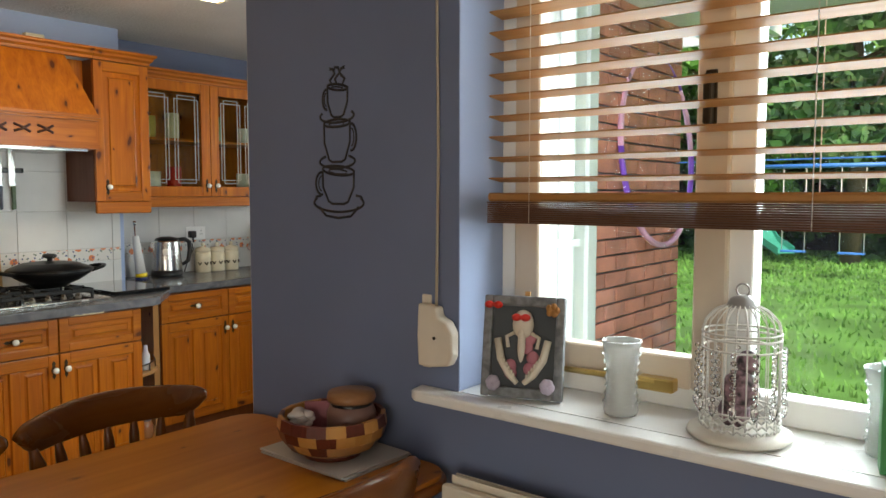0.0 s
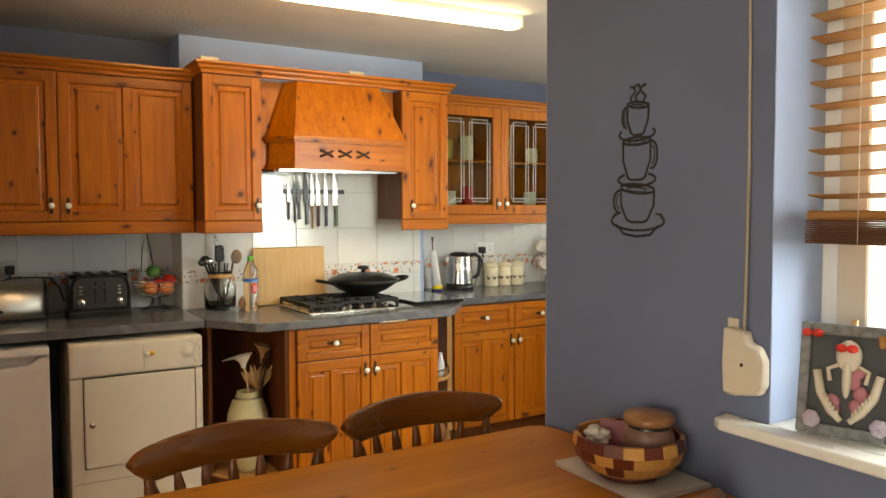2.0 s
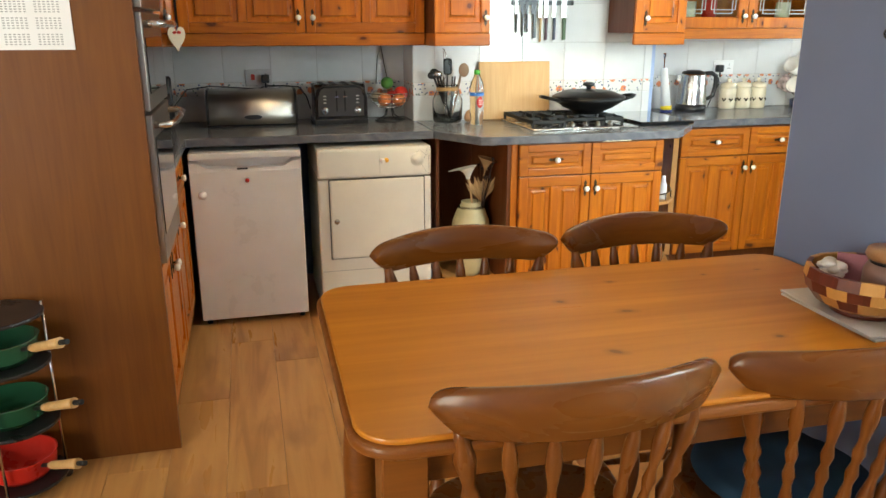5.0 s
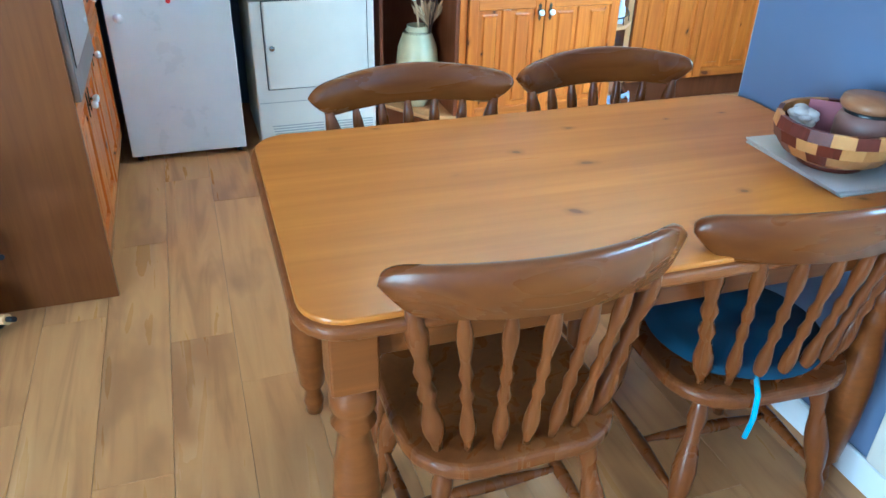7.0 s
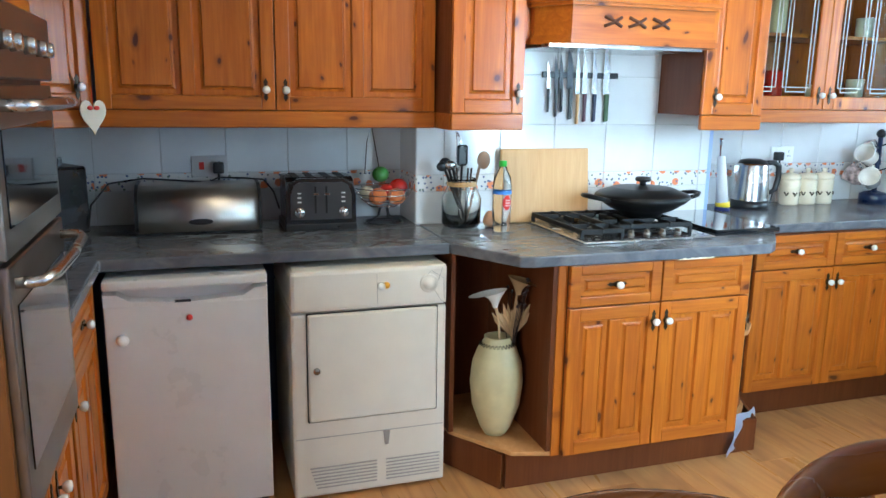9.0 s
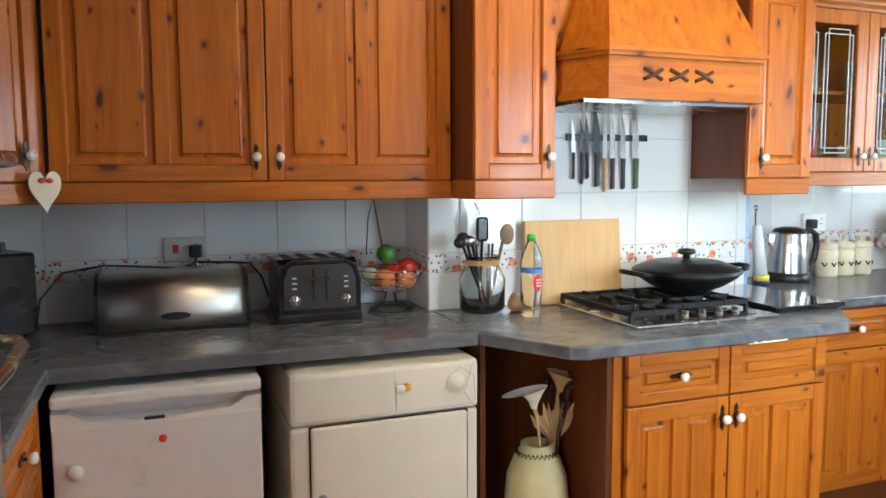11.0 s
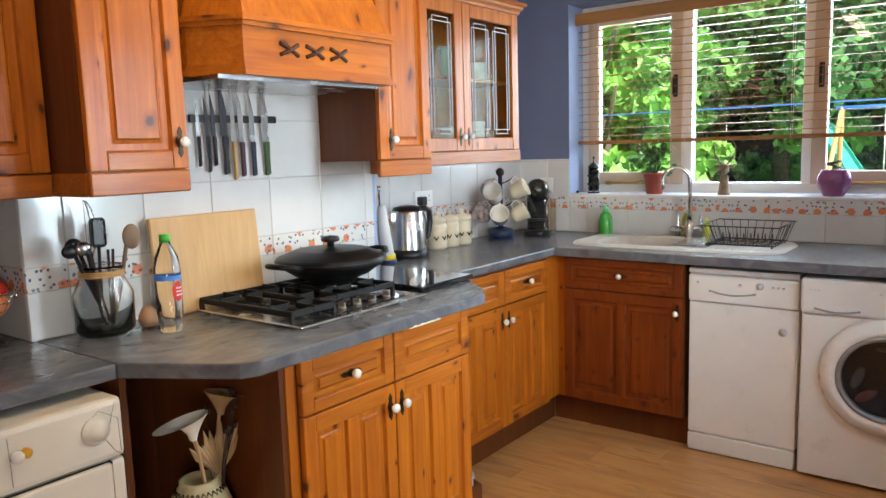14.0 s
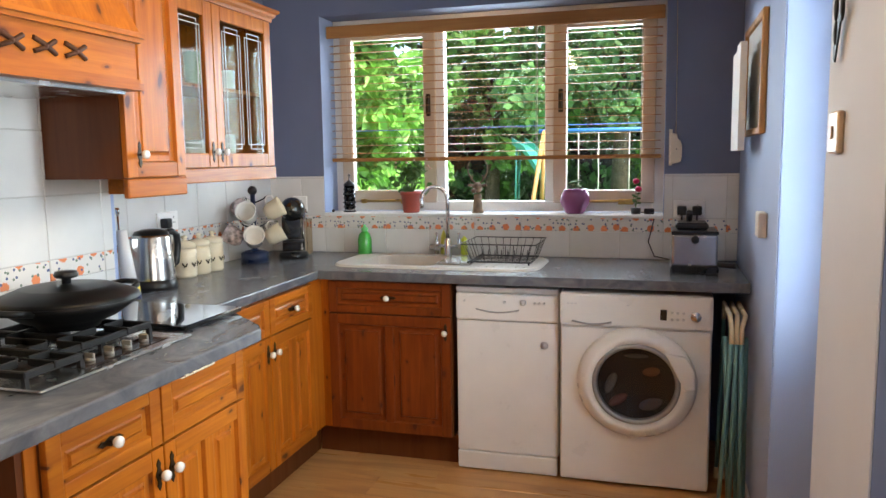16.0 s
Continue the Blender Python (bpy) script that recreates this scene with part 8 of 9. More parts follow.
def cage():
    th = thing("birdcage", pose(-0.47, 1.525, 0.956), "white wire birdcage ornament hung with glass drops", "birdcage")
    Wm = plain("white_painted_wire", (0.62, 0.60, 0.56), 0.5)
    bm = bm_new()
    lathe(bm, [(0, 0), (0.088, 0), (0.095, 0.006), (0.093, 0.013), (0.078, 0.02), (0, 0.02)], 40)
    part("base", bm, plain("cream_base", (0.66, 0.62, 0.55), 0.5), th)
    R = 0.070
    wire = None
    for k in range(22):
        if wire is None:
            bm = bm_new()
            tube(bm, [(R, 0, z) for z in (0.02, 0.10, 0.20)] + [(R * math.cos(t), 0, 0.20 + 0.055 * math.sin(t)) for t in (0.4, 0.8, 1.2, 1.45)], 0.0015, 4)
            wire = part("wire", bm, Wm, th)
        else:
            w = new("wire", wire.data)
            w.parent, w.rotation_euler = th, (0, 0, 2 * math.pi * k / 22)
    for z in (0.055, 0.17, 0.19, 0.20):
        bm = bm_new()
        tube(bm, [(R * math.cos(a * math.pi / 16), R * math.sin(a * math.pi / 16), z) for a in range(32)], 0.0022, 5, closed=True)
        part("hoop_wire", bm, Wm, th)
    bm = bm_new()
    for r in range(3):
        for k in range(26):
            a = 2 * math.pi * (k + 0.5 * (r % 2)) / 26
            tube(bm, [((R + 0.001) * math.cos(a), (R + 0.001) * math.sin(a), 0.022 + r * 0.011), ((R + 0.001) * math.cos(a + 0.12), (R + 0.001) * math.sin(a + 0.12), 0.028 + r * 0.011), ((R + 0.001) * math.cos(a + 0.24), (R + 0.001) * math.sin(a + 0.24), 0.022 + r * 0.011)], 0.0025, 4)
    part("filigree_band", bm, Wm, th, kind="stuff")
    crystal, protos = glassy("crystal", (1, 1, 1), 0.0, 1.5), {}
    for k in range(13):
        a = 2 * math.pi * k / 13
        for q in range(8):
            big = q == 7
            if big not in protos:
                bm = bm_new()
                bmesh.ops.create_icosphere(bm, subdivisions=1, radius=0.0085 if big else 0.0062, matrix=Matrix.Diagonal((1, 1, 1.7 if big else 1, 1)))
                drop = part("glass_drop", bm, crystal, th)
                protos[big] = drop.data
            else:
                drop = new("glass_drop", protos[big])
                drop.parent = th
            drop.location = ((R + 0.008) * math.cos(a), (R + 0.008) * math.sin(a), 0.168 - q * 0.0145 - (0.004 if big else 0))
    bm = bm_new()
    lathe(bm, [(0.03, 0.247), (0.022, 0.262), (0.012, 0.268), (0, 0.27)], 20)
    tube(bm, [(0.012 * math.cos(a * math.pi / 8), 0, 0.278 + 0.012 * math.sin(a * math.pi / 8)) for a in range(16)], 0.002, 5, closed=True)
    part("finial", bm, plain("grey_finial", (0.35, 0.34, 0.33), 0.4, 0.3), th)
    bm = bm_new()
    for x, y, z, s in ((0, 0, 0.09, 0.034), (0.01, 0.01, 0.14, 0.022), (-0.01, 0, 0.045, 0.03)):
        ball(bm, (x, y, z), s, 10, (1, 0.8, 1.1))
    part("filling", bm, plain("mixed_trinkets", (0.2, 0.12, 0.14), 0.6, vary=0.9, scale=60), th)


cage()
th = thing("green_box", pose(-0.17, 1.50, 0.956, 0, 0, 12), "green cardboard packet standing on the sill", "box")
bm = bm_new()
box(bm, -0.065, 0.065, -0.025, 0.025, 0, 0.18, 0.001)
part("carton", bm, plain("green_card", (0.02, 0.22, 0.06), 0.5), th)
bm = bm_new()
box(bm, -0.055, 0.0, -0.0257, -0.025, 0.145, 0.155)
box(bm, -0.055, -0.01, -0.0257, -0.025, 0.13, 0.136)
part("print", bm, PAPER, th)


def decal():
    th = thing("wall_decal", pose(-1.477, 1.4595, 1.352) @ Matrix.Diagonal((1, 1, 1.0, 1)), "black line wall sticker of three stacked steaming cups", "wall sticker")
    INK = plain("black_vinyl", (0.015, 0.015, 0.018), 0.5)

    def line(pts, r=0.0036, closed=False, nm="line"):
        b = bm_new()
        tube(b, [(x, -0.0008, z) for x, z in pts], r, 6, closed=closed)
        bmesh.ops.scale(b, vec=(1, 0.3, 1.02), verts=b.verts)
        part(nm, b, INK, th)

    def ell(cx, cz, a, b, t0=0, t1=360, tilt=0, n=28):
        o = []
        for i in range(n + 1):
            t = radians(t0 + (t1 - t0) * i / n)
            x, z = a * math.cos(t), b * math.sin(t)
            c, s = math.cos(radians(tilt)), math.sin(radians(tilt))
            o.append((cx + x * c - z * s, cz + x * s + z * c))
        return o

    def cup(cx, cz, w, h, side, tilt=0, base=0.62):
        line(ell(cx, cz + h, w, w * 0.20, tilt=tilt)[:-1], closed=True, nm="cup_rim")
        line(ell(cx, cz + h - 0.003, w * 0.6, w * 0.10, 20, 340, tilt), 0.0024, nm="cup_rim")
        line([(cx - w, cz + h), (cx - w * 0.98, cz + h * 0.5), (cx - w * base, cz + 0.006), (cx - w * base * 0.6, cz), (cx + w * base * 0.6, cz), (cx + w * base, cz + 0.006), (cx + w * 0.98, cz + h * 0.5), (cx + w, cz + h)], nm="cup_side")
        s = side
        line(ell(cx + s * (w + 0.004), cz + h * 0.62, w * 0.38, h * 0.34, -100 if s > 0 else 80, 100 if s > 0 else 280), 0.0038, nm="cup_handle")
        line(ell(cx + s * (w + 0.004), cz + h * 0.62, w * 0.2, h * 0.22, -90 if s > 0 else 90, 90 if s > 0 else 270), 0.0022, nm="cup_handle")

    def saucer(cx, cz, w, d):
        line(ell(cx, cz + d, w, d * 0.9, 150, 390), nm="saucer")
        line([(cx - w, cz + d), (cx - w * 0.9, cz + d * 1.6), (cx - w * 0.7, cz + d * 1.7)], nm="saucer")
        line([(cx + w, cz + d), (cx + w * 0.9, cz + d * 1.6), (cx + w * 0.7, cz + d * 1.7)], nm="saucer")
        line([(cx - w * 0.8, cz + d * 0.6), (cx - w * 0.5, cz - d * 0.3), (cx, cz - d * 0.5), (cx + w * 0.5, cz - d * 0.3), (cx + w * 0.8, cz + d * 0.6)], nm="saucer")

    saucer(0.0, 0.012, 0.092, 0.026)
    cup(0.0, 0.035, 0.058, 0.085, -1, tilt=-5)
    line(ell(-0.003, 0.143, 0.065, 0.017, 130, 410), nm="saucer")
    cup(-0.003, 0.142, 0.048, 0.098, 1, tilt=0)
    line(ell(-0.003, 0.258, 0.062, 0.017, 150, 390), nm="saucer")
    cup(0.0, 0.255, 0.037, 0.075, -1, tilt=-8)
    for s, x0 in ((1, -0.018), (1, 0.0), (-1, 0.018)):
        k = 0.7 if x0 else 1.0
        line([(x0, 0.335), (x0 - 0.009 * s, 0.345 + 0.006 * k), (x0 + 0.009 * s, 0.36 * 1 + 0.006 * k), (x0 + 0.004 * s, 0.378 * (0.97 + 0.03 * k)), (x0 - 0.009 * s, 0.385 * (0.97 + 0.02 * k)), (x0 - 0.008 * s, 0.373)], [0.003, 0.0045, 0.004, 0.0045, 0.0035, 0.003], nm="steam")


decal()


def cord(m, label, height):
    th = thing("blind_cord", m, label, "blind cord")
    bm = bm_new()
    tube(bm, [(0.045, -0.022, 0.12), (0.042, -0.01, 0.5), (0.03, -0.006, height)], 0.0035, 6)
    part("strap", bm, plain("beige_cord", (0.42, 0.36, 0.28), 0.9), th)
    bm = bm_new()
    box(bm, -0.012, 0.016, -0.006, 0, -0.01, 0.165, 0.002)
    part("plate", bm, PLASTIC_CREAM, th)
    bm = bm_new()
    prism(bm, [(0.0, 0.0), (0.04, 0.0), (0.088, 0.008), (0.10, 0.03), (0.10, 0.085), (0.085, 0.11), (0.06, 0.12), (0.055, 0.142), (0.0, 0.148), (-0.004, 0.07)], 0.006, 0.036, m=pose(0, 0, 0, 90), bevel=0.006, seg=3)
    part("housing", bm, PLASTIC_CREAM, th)
    bm = bm_new()
    lathe(bm, [(0, 0.036), (0.004, 0.036), (0.004, 0.038), (0, 0.038)], 10, m=Matrix.Translation((0.05, 0, 0.07)) @ pose(0, 0, 0, 90))
    part("screw", bm, DARK, th)


cord(Matrix.Translation((-1.178, 1.4595, 1.01)), "cream plastic strap winder with a long cord", 1.3)
cord(Matrix.Translation((-2.165, 3.899, 1.385)) @ Matrix.Diagonal((0.55, 1, 1, 1)), "cream strap winder beside the kitchen blind", 0.94)

# radiator
th = thing("radiator", pose(-0.12, 1.455, 0), "cream panel radiator under the dining window", "radiator")
for y in (-0.105, -0.045):
    bm = bm_new()
    box(bm, -0.93, 0.85, y, y + 0.022, 0.18, 0.775, 0.006, seg=2)
    for k in range(34):
        box(bm, -0.90 + k * 0.052, -0.88 + k * 0.052, y - 0.005, y, 0.22, 0.74, 0.003)
    part("panel", bm, PLASTIC_CREAM, th)
bm = bm_new()
for y in (-0.078, -0.064):
    box(bm, -0.92, 0.84, y, y + 0.005, 0.72, 0.79)
part("grille", bm, PLASTIC_CREAM, th)
bm = bm_new()
for x in (-0.7, 0.6):
    box(bm, x, x + 0.04, -0.023, 0.005, 0.25, 0.7)
part("bracket", bm, PLASTIC_CREAM, th)


# ---- right wall of the kitchen ----
def noticeboard():
    th = thing("noticeboard", pose(XR, 3.33, 1.50, 0, 0, -90), "wood-framed noticeboard with papers hung on it", "noticeboard")
    bm = bm_new()
    for b in ((-0.30, -0.275, 0, 0.45), (0.275, 0.30, 0, 0.45), (-0.275, 0.275, 0, 0.025), (-0.275, 0.275, 0.425, 0.45)):
        box(bm, b[0], b[1], -0.022, 0, b[2], b[3], 0.004)
    part("frame", bm, PINE_PALE, th)
    bm = bm_new()
    box(bm, -0.275, 0.275, -0.008, -0.001, 0.025, 0.425)
    part("cork", bm, plain("white_board", (0.55, 0.54, 0.50), 0.8), th)
    for x, z, w, h, r in ((-0.12, -0.06, 0.16, 0.40, 6), (0.03, -0.06, 0.14, 0.42, -4)):
        bm = bm_new()
        box(bm, x - w / 2, x + w / 2, -0.075, -0.05, z, z + h, 0.001)
        part("paper", bm, PAPER, th)
    bm = bm_new()
    prism(bm, [(-0.24, 0.10), (-0.12, 0.05), (-0.10, 0.2), (-0.18, 0.27), (-0.26, 0.22)], 0.05, 0.056, m=pose(0, 0, 0, 90))
    part("dark_card", bm, plain("dark_print_card", (0.05, 0.04, 0.09), 0.6, vary=0.9, scale=50), th)


noticeboard()
th = thing("light_switch", pose(XR - 0.004, 1.817, 1.424, 0, 0, -90), "cream square light switch on the grey wall", "light switch")
bm = bm_new()
box(bm, -0.045, 0.045, -0.014, 0, 0, 0.088, 0.004)
part("plate", bm, plain("aged_cream", (0.68, 0.52, 0.36), 0.4), th)
bm = bm_new()
box(bm, -0.008, 0.008, -0.019, -0.014, 0.03, 0.058, 0.002)
part("rocker", bm, plain("aged_cream_rocker", (0.66, 0.5, 0.34), 0.4), th)
th = thing("fused_switch", pose(XR, 2.93, 1.13, 0, 0, -90), "cream fused switch on the kitchen wall", "switch")
bm = bm_new()
box(bm, -0.045, 0.045, -0.03, 0, 0, 0.09, 0.004)
part("plate", bm, PLASTIC_CREAM, th)


def utensils():
    th = thing("hanging_utensils", pose(XR - 0.004, 1.80, 1.775, 0, 0, -90), "dark metal cutlery ornament hung on the wall", "wall ornament")
    for k, (x, l, a) in enumerate(((-0.05, 0.11, 8), (-0.02, 0.16, -4), (0.01, 0.12, 6), (0.04, 0.10, -10))):
        bm = bm_new()
        c, s = math.cos(radians(a)), math.sin(radians(a))
        tube(bm, [(x, -0.012, 0.06), (x + s * l * 0.6, -0.014, 0.06 - l * 0.6)], [0.005, 0.003], 6)
        ball(bm, (x + s * l, -0.014, 0.06 - l), 0.014, 8, (0.8, 0.35, 1.9))
        part("spoon", bm, CASTIRON, th)
    bm = bm_new()
    for k in range(7):
        ball(bm, (-0.06 + 0.02 * k, -0.012, 0.075 + 0.006 * math.sin(k * 2)), 0.013, 8, (1, 0.7, 1))
    part("cluster", bm, CASTIRON, th)
    bm = bm_new()
    prism(bm, [(-0.05, -0.15), (-0.035, -0.16), (0.0, -0.09), (0.005, -0.06), (-0.015, -0.07), (-0.045, -0.12)], 0.01, 0.014, m=pose(0, 0, 0, 90))
    part("leaf_blade", bm, CASTIRON, th)


utensils()


def folded_chair(i):
    th = thing("folded_frame", pose(-1.945 + 0.028 * i, 3.06, 0.0, 0, 0, 0), "teal folding chair frame with cream corners, folded", "folding chair", "folded chairs beside the washer")
    for nm, pts in (("leg", [(-0.02 + 0.012 * i, 0.0, 0.03), (0.012 - 0.01 * i, 0.0, 0.70)]), ("leg", [(0.02, 0.04, 0.03), (-0.008 + 0.01 * i, 0.04, 0.72)]), ("leg", [(0.0, 0.38, 0.03), (0.012, 0.38, 0.72)])):
        bm = bm_new()
        tube(bm, pts, 0.0085, 8)
        part(nm, bm, TEAL, th)
    bm = bm_new()
    tube(bm, [(0.012 - 0.01 * i, 0.0, 0.70), (0.012 - 0.01 * i, 0.01, 0.76), (0.008, 0.05, 0.80), (0.008, 0.33, 0.80), (0.012, 0.38, 0.76), (0.012, 0.38, 0.72)], 0.0095, 8)
    for p in ((-0.02 + 0.012 * i, 0.0), (0.02, 0.04), (0.0, 0.38)):
        tube(bm, [(p[0], p[1], 0.0), (p[0], p[1], 0.05)], 0.011, 8)
    part("corner_tube", bm, CREAMCER, th)


for i in range(3):
    folded_chair(i)
bm = bm_new()
box(bm, XR - 0.014, XR - 0.001, BDOOR[1] + 0.002, 3.86, 0, 0.09, 0.004)
box(bm, XR - 0.014, XR - 0.001, YD + 0.0, BDOOR[0] - 0.002, 0, 0.09, 0.004)
setting("skirting", bm, UPVC, "white skirting board", "skirting board")
bm = bm_new()
box(bm, -1.80, 2.6, YD - 0.015, YD - 0.001, 0, 0.09, 0.004)
setting("skirting_dining", bm, UPVC, "white skirting board along the dining wall", "skirting board")


# ---- outside ----
GRASS = plain("lawn", (0.095, 0.225, 0.038), 0.9, vary=0.35, scale=1.2)
BRICK = plain("red_brick", (0.56, 0.195, 0.135), 0.85, vary=0.25, scale=6, bumps=0.5)
MORTAR = plain("mortar", (0.55, 0.46, 0.38), 0.9)
BARK = plain("bark", (0.10, 0.075, 0.05), 0.9, vary=0.3)
FOL = [plain("foliage_a", (0.13, 0.31, 0.055), 0.55, vary=0.5, scale=1.5), plain("foliage_b", (0.08, 0.20, 0.05), 0.55, vary=0.5, scale=1.5), plain("foliage_c", (0.17, 0.38, 0.06), 0.55, vary=0.4, scale=1.5)]
bm = bm_new()
g = 60
for a, b, c, d in ((-400, 400, 4.2, 400), (-1.59, 400, 1.76, 4.2), (-400, -4.65, -400, 4.2), (2.86, 400, -400, 1.76), (-4.65, 2.86, -400, -3.27)):
    bm.faces.new([bm.verts.new(p) for p in ((a, c, -0.15), (b, c, -0.15), (b, d, -0.15), (a, d, -0.15))])
setting("ground", bm, GRASS, "mown green lawn", "ground")
bm = bm_new()
rs = np.random.RandomState(4)
for i in range(26000):
    y = 2.2 + 20 * rs.rand() ** 1.5
    x = -9 + 17 * rs.rand()
    if x < -1.5 and y < 4.3:
        continue
    a = rs.rand() * 6.28
    h, w = 0.03 + 0.03 * rs.rand() + 0.002 * y, 0.006 + 0.0015 * y
    v = [bm.verts.new(p) for p in ((x - w * math.cos(a), y - w * math.sin(a), -0.15), (x + w * math.cos(a), y + w * math.sin(a), -0.15), (x + 0.02 * rs.randn(), y + 0.02 * rs.randn(), -0.15 + h))]
    bm.faces.new(v)
tagged(part("grass", bm, plain("grass_blades", (0.115, 0.265, 0.05), 0.8, vary=0.4, scale=2)), "short green grass blades", "grass", kind="stuff")


def leaves(centres, radii, count, size, seed, flat=0.75):
    r = np.random.RandomState(seed)
    k = len(centres)
    pick = r.randint(0, k, count)
    d = r.randn(count, 3)
    d /= np.linalg.norm(d, axis=1)[:, None]
    rad = np.array(radii)[pick] * (0.75 + 0.3 * r.rand(count))
    c = np.array(centres)[pick] + d * rad[:, None] * np.array([1, 1, flat])
    u = r.randn(count, 3)
    u /= np.linalg.norm(u, axis=1)[:, None]
    w = np.cross(u, r.randn(count, 3))
    w /= np.linalg.norm(w, axis=1)[:, None]
    s = size * (0.6 + 0.8 * r.rand(count))[:, None]
    v = np.stack([c - u * s, c + w * s * 0.6, c + u * s, c - w * s * 0.6], 1).reshape(-1, 3)
    f = np.arange(count * 4).reshape(-1, 4)
    me = bpy.data.meshes.new("crown")
    me.from_pydata(v.tolist(), [], f.tolist())
    return me


def tree(x, y, h, spread, seed, fol, count=5200, low=0.2):
    r = random.Random(seed)
    th = thing("tree", pose(x, y, -0.15), r.choice(["tall leafy garden tree with a dense green crown", "bushy garden tree with bright green leaves"]), "tree", "garden trees")
    bm = bm_new()
    tube(bm, [(0, 0, 0), (0.1, 0, h * 0.3), (-0.05, 0.1, h * 0.6), (0, 0, h * 0.9)], [0.22, 0.17, 0.1, 0.03], 8)
    for i in range(7):
        a, z = r.uniform(0, 6.28), h * r.uniform(0.25, 0.7)
        tube(bm, [(0, 0, z), (spread * 0.4 * math.cos(a), spread * 0.4 * math.sin(a), z + 0.5), (spread * 0.75 * math.cos(a), spread * 0.75 * math.sin(a), z + 1.1)], [0.08, 0.05, 0.02], 6)
    part("trunk", bm, BARK, th)
    cs, rr = [], []
    for i in range(46):
        a, q = r.uniform(0, 6.28), r.uniform(0, 1) ** 0.5
        z = h * r.uniform(low, 1.0)
        k = spread * q * (1.05 - 0.5 * abs(z / h - 0.5))
        cs.append((k * math.cos(a), k * math.sin(a), z))
        rr.append(spread * r.uniform(0.16, 0.32))
    me = leaves(cs, rr, count, 0.15, seed)
    me.materials.append(fol)
    cr = new("crown", me)
    cr.parent = th


_k = 0
for x, y, h, s in ((-14, 19, 8, 3.2), (-9.5, 17.5, 7, 2.6), (-6.6, 20, 8.5, 3.0), (-3.2, 19, 9, 3.0), (0.2, 19.5, 8, 2.8), (3.5, 21, 9, 3.2), (-11.5, 24, 12, 4), (-5, 25, 13, 4.5), (1.5, 25, 12, 4.2), (-17.5, 24, 12, 4), (-7.9, 12.5, 4.2, 1.7)):
    _k += 1
    tree(x, y, h, s, _k, FOL[_k % 3], 9500 if y < 22 else 8500, 0.08 if y < 22 else 0.2)
cs, rr = [], []
_r = random.Random(5)
for i in range(260):
    cs.append((_r.uniform(-22, 9), 22 + _r.uniform(-0.8, 0.8), _r.uniform(0, 4.2)))
    rr.append(_r.uniform(0.5, 0.9))
me = leaves(cs, rr, 26000, 0.14, 99)
me.materials.append(FOL[1])
tagged(new("hedge", me), "dense dark green hedge along the garden's end", "hedge", kind="stuff")
bm = bm_new()
for i in range(44):
    x = -24 + i * 0.8
    box(bm, x, x + 0.78, 23.0 + 0.05 * (i % 2), 23.05 + 0.05 * (i % 2), -0.15, 3.6 + 0.1 * (i % 3))
single("garden_fence", bm, plain("dark_fence_wood", (0.06, 0.06, 0.04), 0.9, vary=0.3), "dark weathered wooden garden fence behind the hedge", "fence")


def swing():
    th = thing("swing_set", pose(-3.1, 15.5, -0.15), "garden swing set with wooden legs and a blue top bar", "swing set")
    bm = bm_new()
    tube(bm, [(-1.5, 0, 2.1), (1.5, 0, 2.1)], 0.04, 8)
    part("top_bar", bm, BLUEPLASTIC, th)
    for sx in (-1, 1):
        for sy in (-1, 1):
            bm = bm_new()
            tube(bm, [(sx * 1.4, 0, 2.1), (sx * 1.6, sy * 0.9, 0)], 0.045, 8)
            part("leg", bm, PINE_PALE, th)
    for x in (-0.5, 0.5):
        bm = bm_new()
        for q in (-0.2, 0.2):
            tube(bm, [(x + q, 0, 2.1), (x + q, 0, 0.5)], 0.01, 5)
        part("rope", bm, PLASTIC_CREAM, th)
        bm = bm_new()
        box(bm, x - 0.22, x + 0.22, -0.08, 0.08, 0.46, 0.5, 0.01)
        part("seat", bm, BLUEPLASTIC, th)
    th = thing("garden_slide", pose(-5.3, 17.0, 0.0), "green plastic garden slide", "slide")
    bm = bm_new()
    p = [(0, 0.0, 1.75), (0.3, -0.2, 1.55), (0.7, -0.5, 1.0), (1.1, -0.8, 0.45), (1.5, -1.1, 0.25)]
    for (a, b) in zip(p, p[1:]):
        for s0, s1, h in ((-0.2, 0.2, 0.0), (-0.22, -0.2, 0.12), (0.2, 0.22, 0.12)):
            n = Vector((0.55, 0.83, 0))
            v = [bm.verts.new(Vector(q) + n * s + Vector((0, 0, k))) for q, s, k in ((a, s0, h), (b, s0, h), (b, s1, h), (a, s1, h))]
            bm.faces.new(v)
            v = [bm.verts.new(Vector(q) + n * s + Vector((0, 0, k))) for q, s, k in ((a, s0, -0.03), (b, s0, -0.03), (b, s0, h), (a, s0, h))]
            bm.faces.new(v)
    part("chute", bm, plain("green_slide_plastic", (0.05, 0.35, 0.25), 0.4), th)
    bm = bm_new()
    for s in (-0.2, 0.2):
        tube(bm, [(-0.05, s, 0), (0, s, 1.8)], 0.025, 6)
    for z in (0.4, 0.8, 1.2, 1.6):
        tube(bm, [(-0.02, -0.2, z), (-0.02, 0.2, z)], 0.02, 6)
    part("ladder", bm, plain("green_tube", (0.05, 0.25, 0.2), 0.4), th)


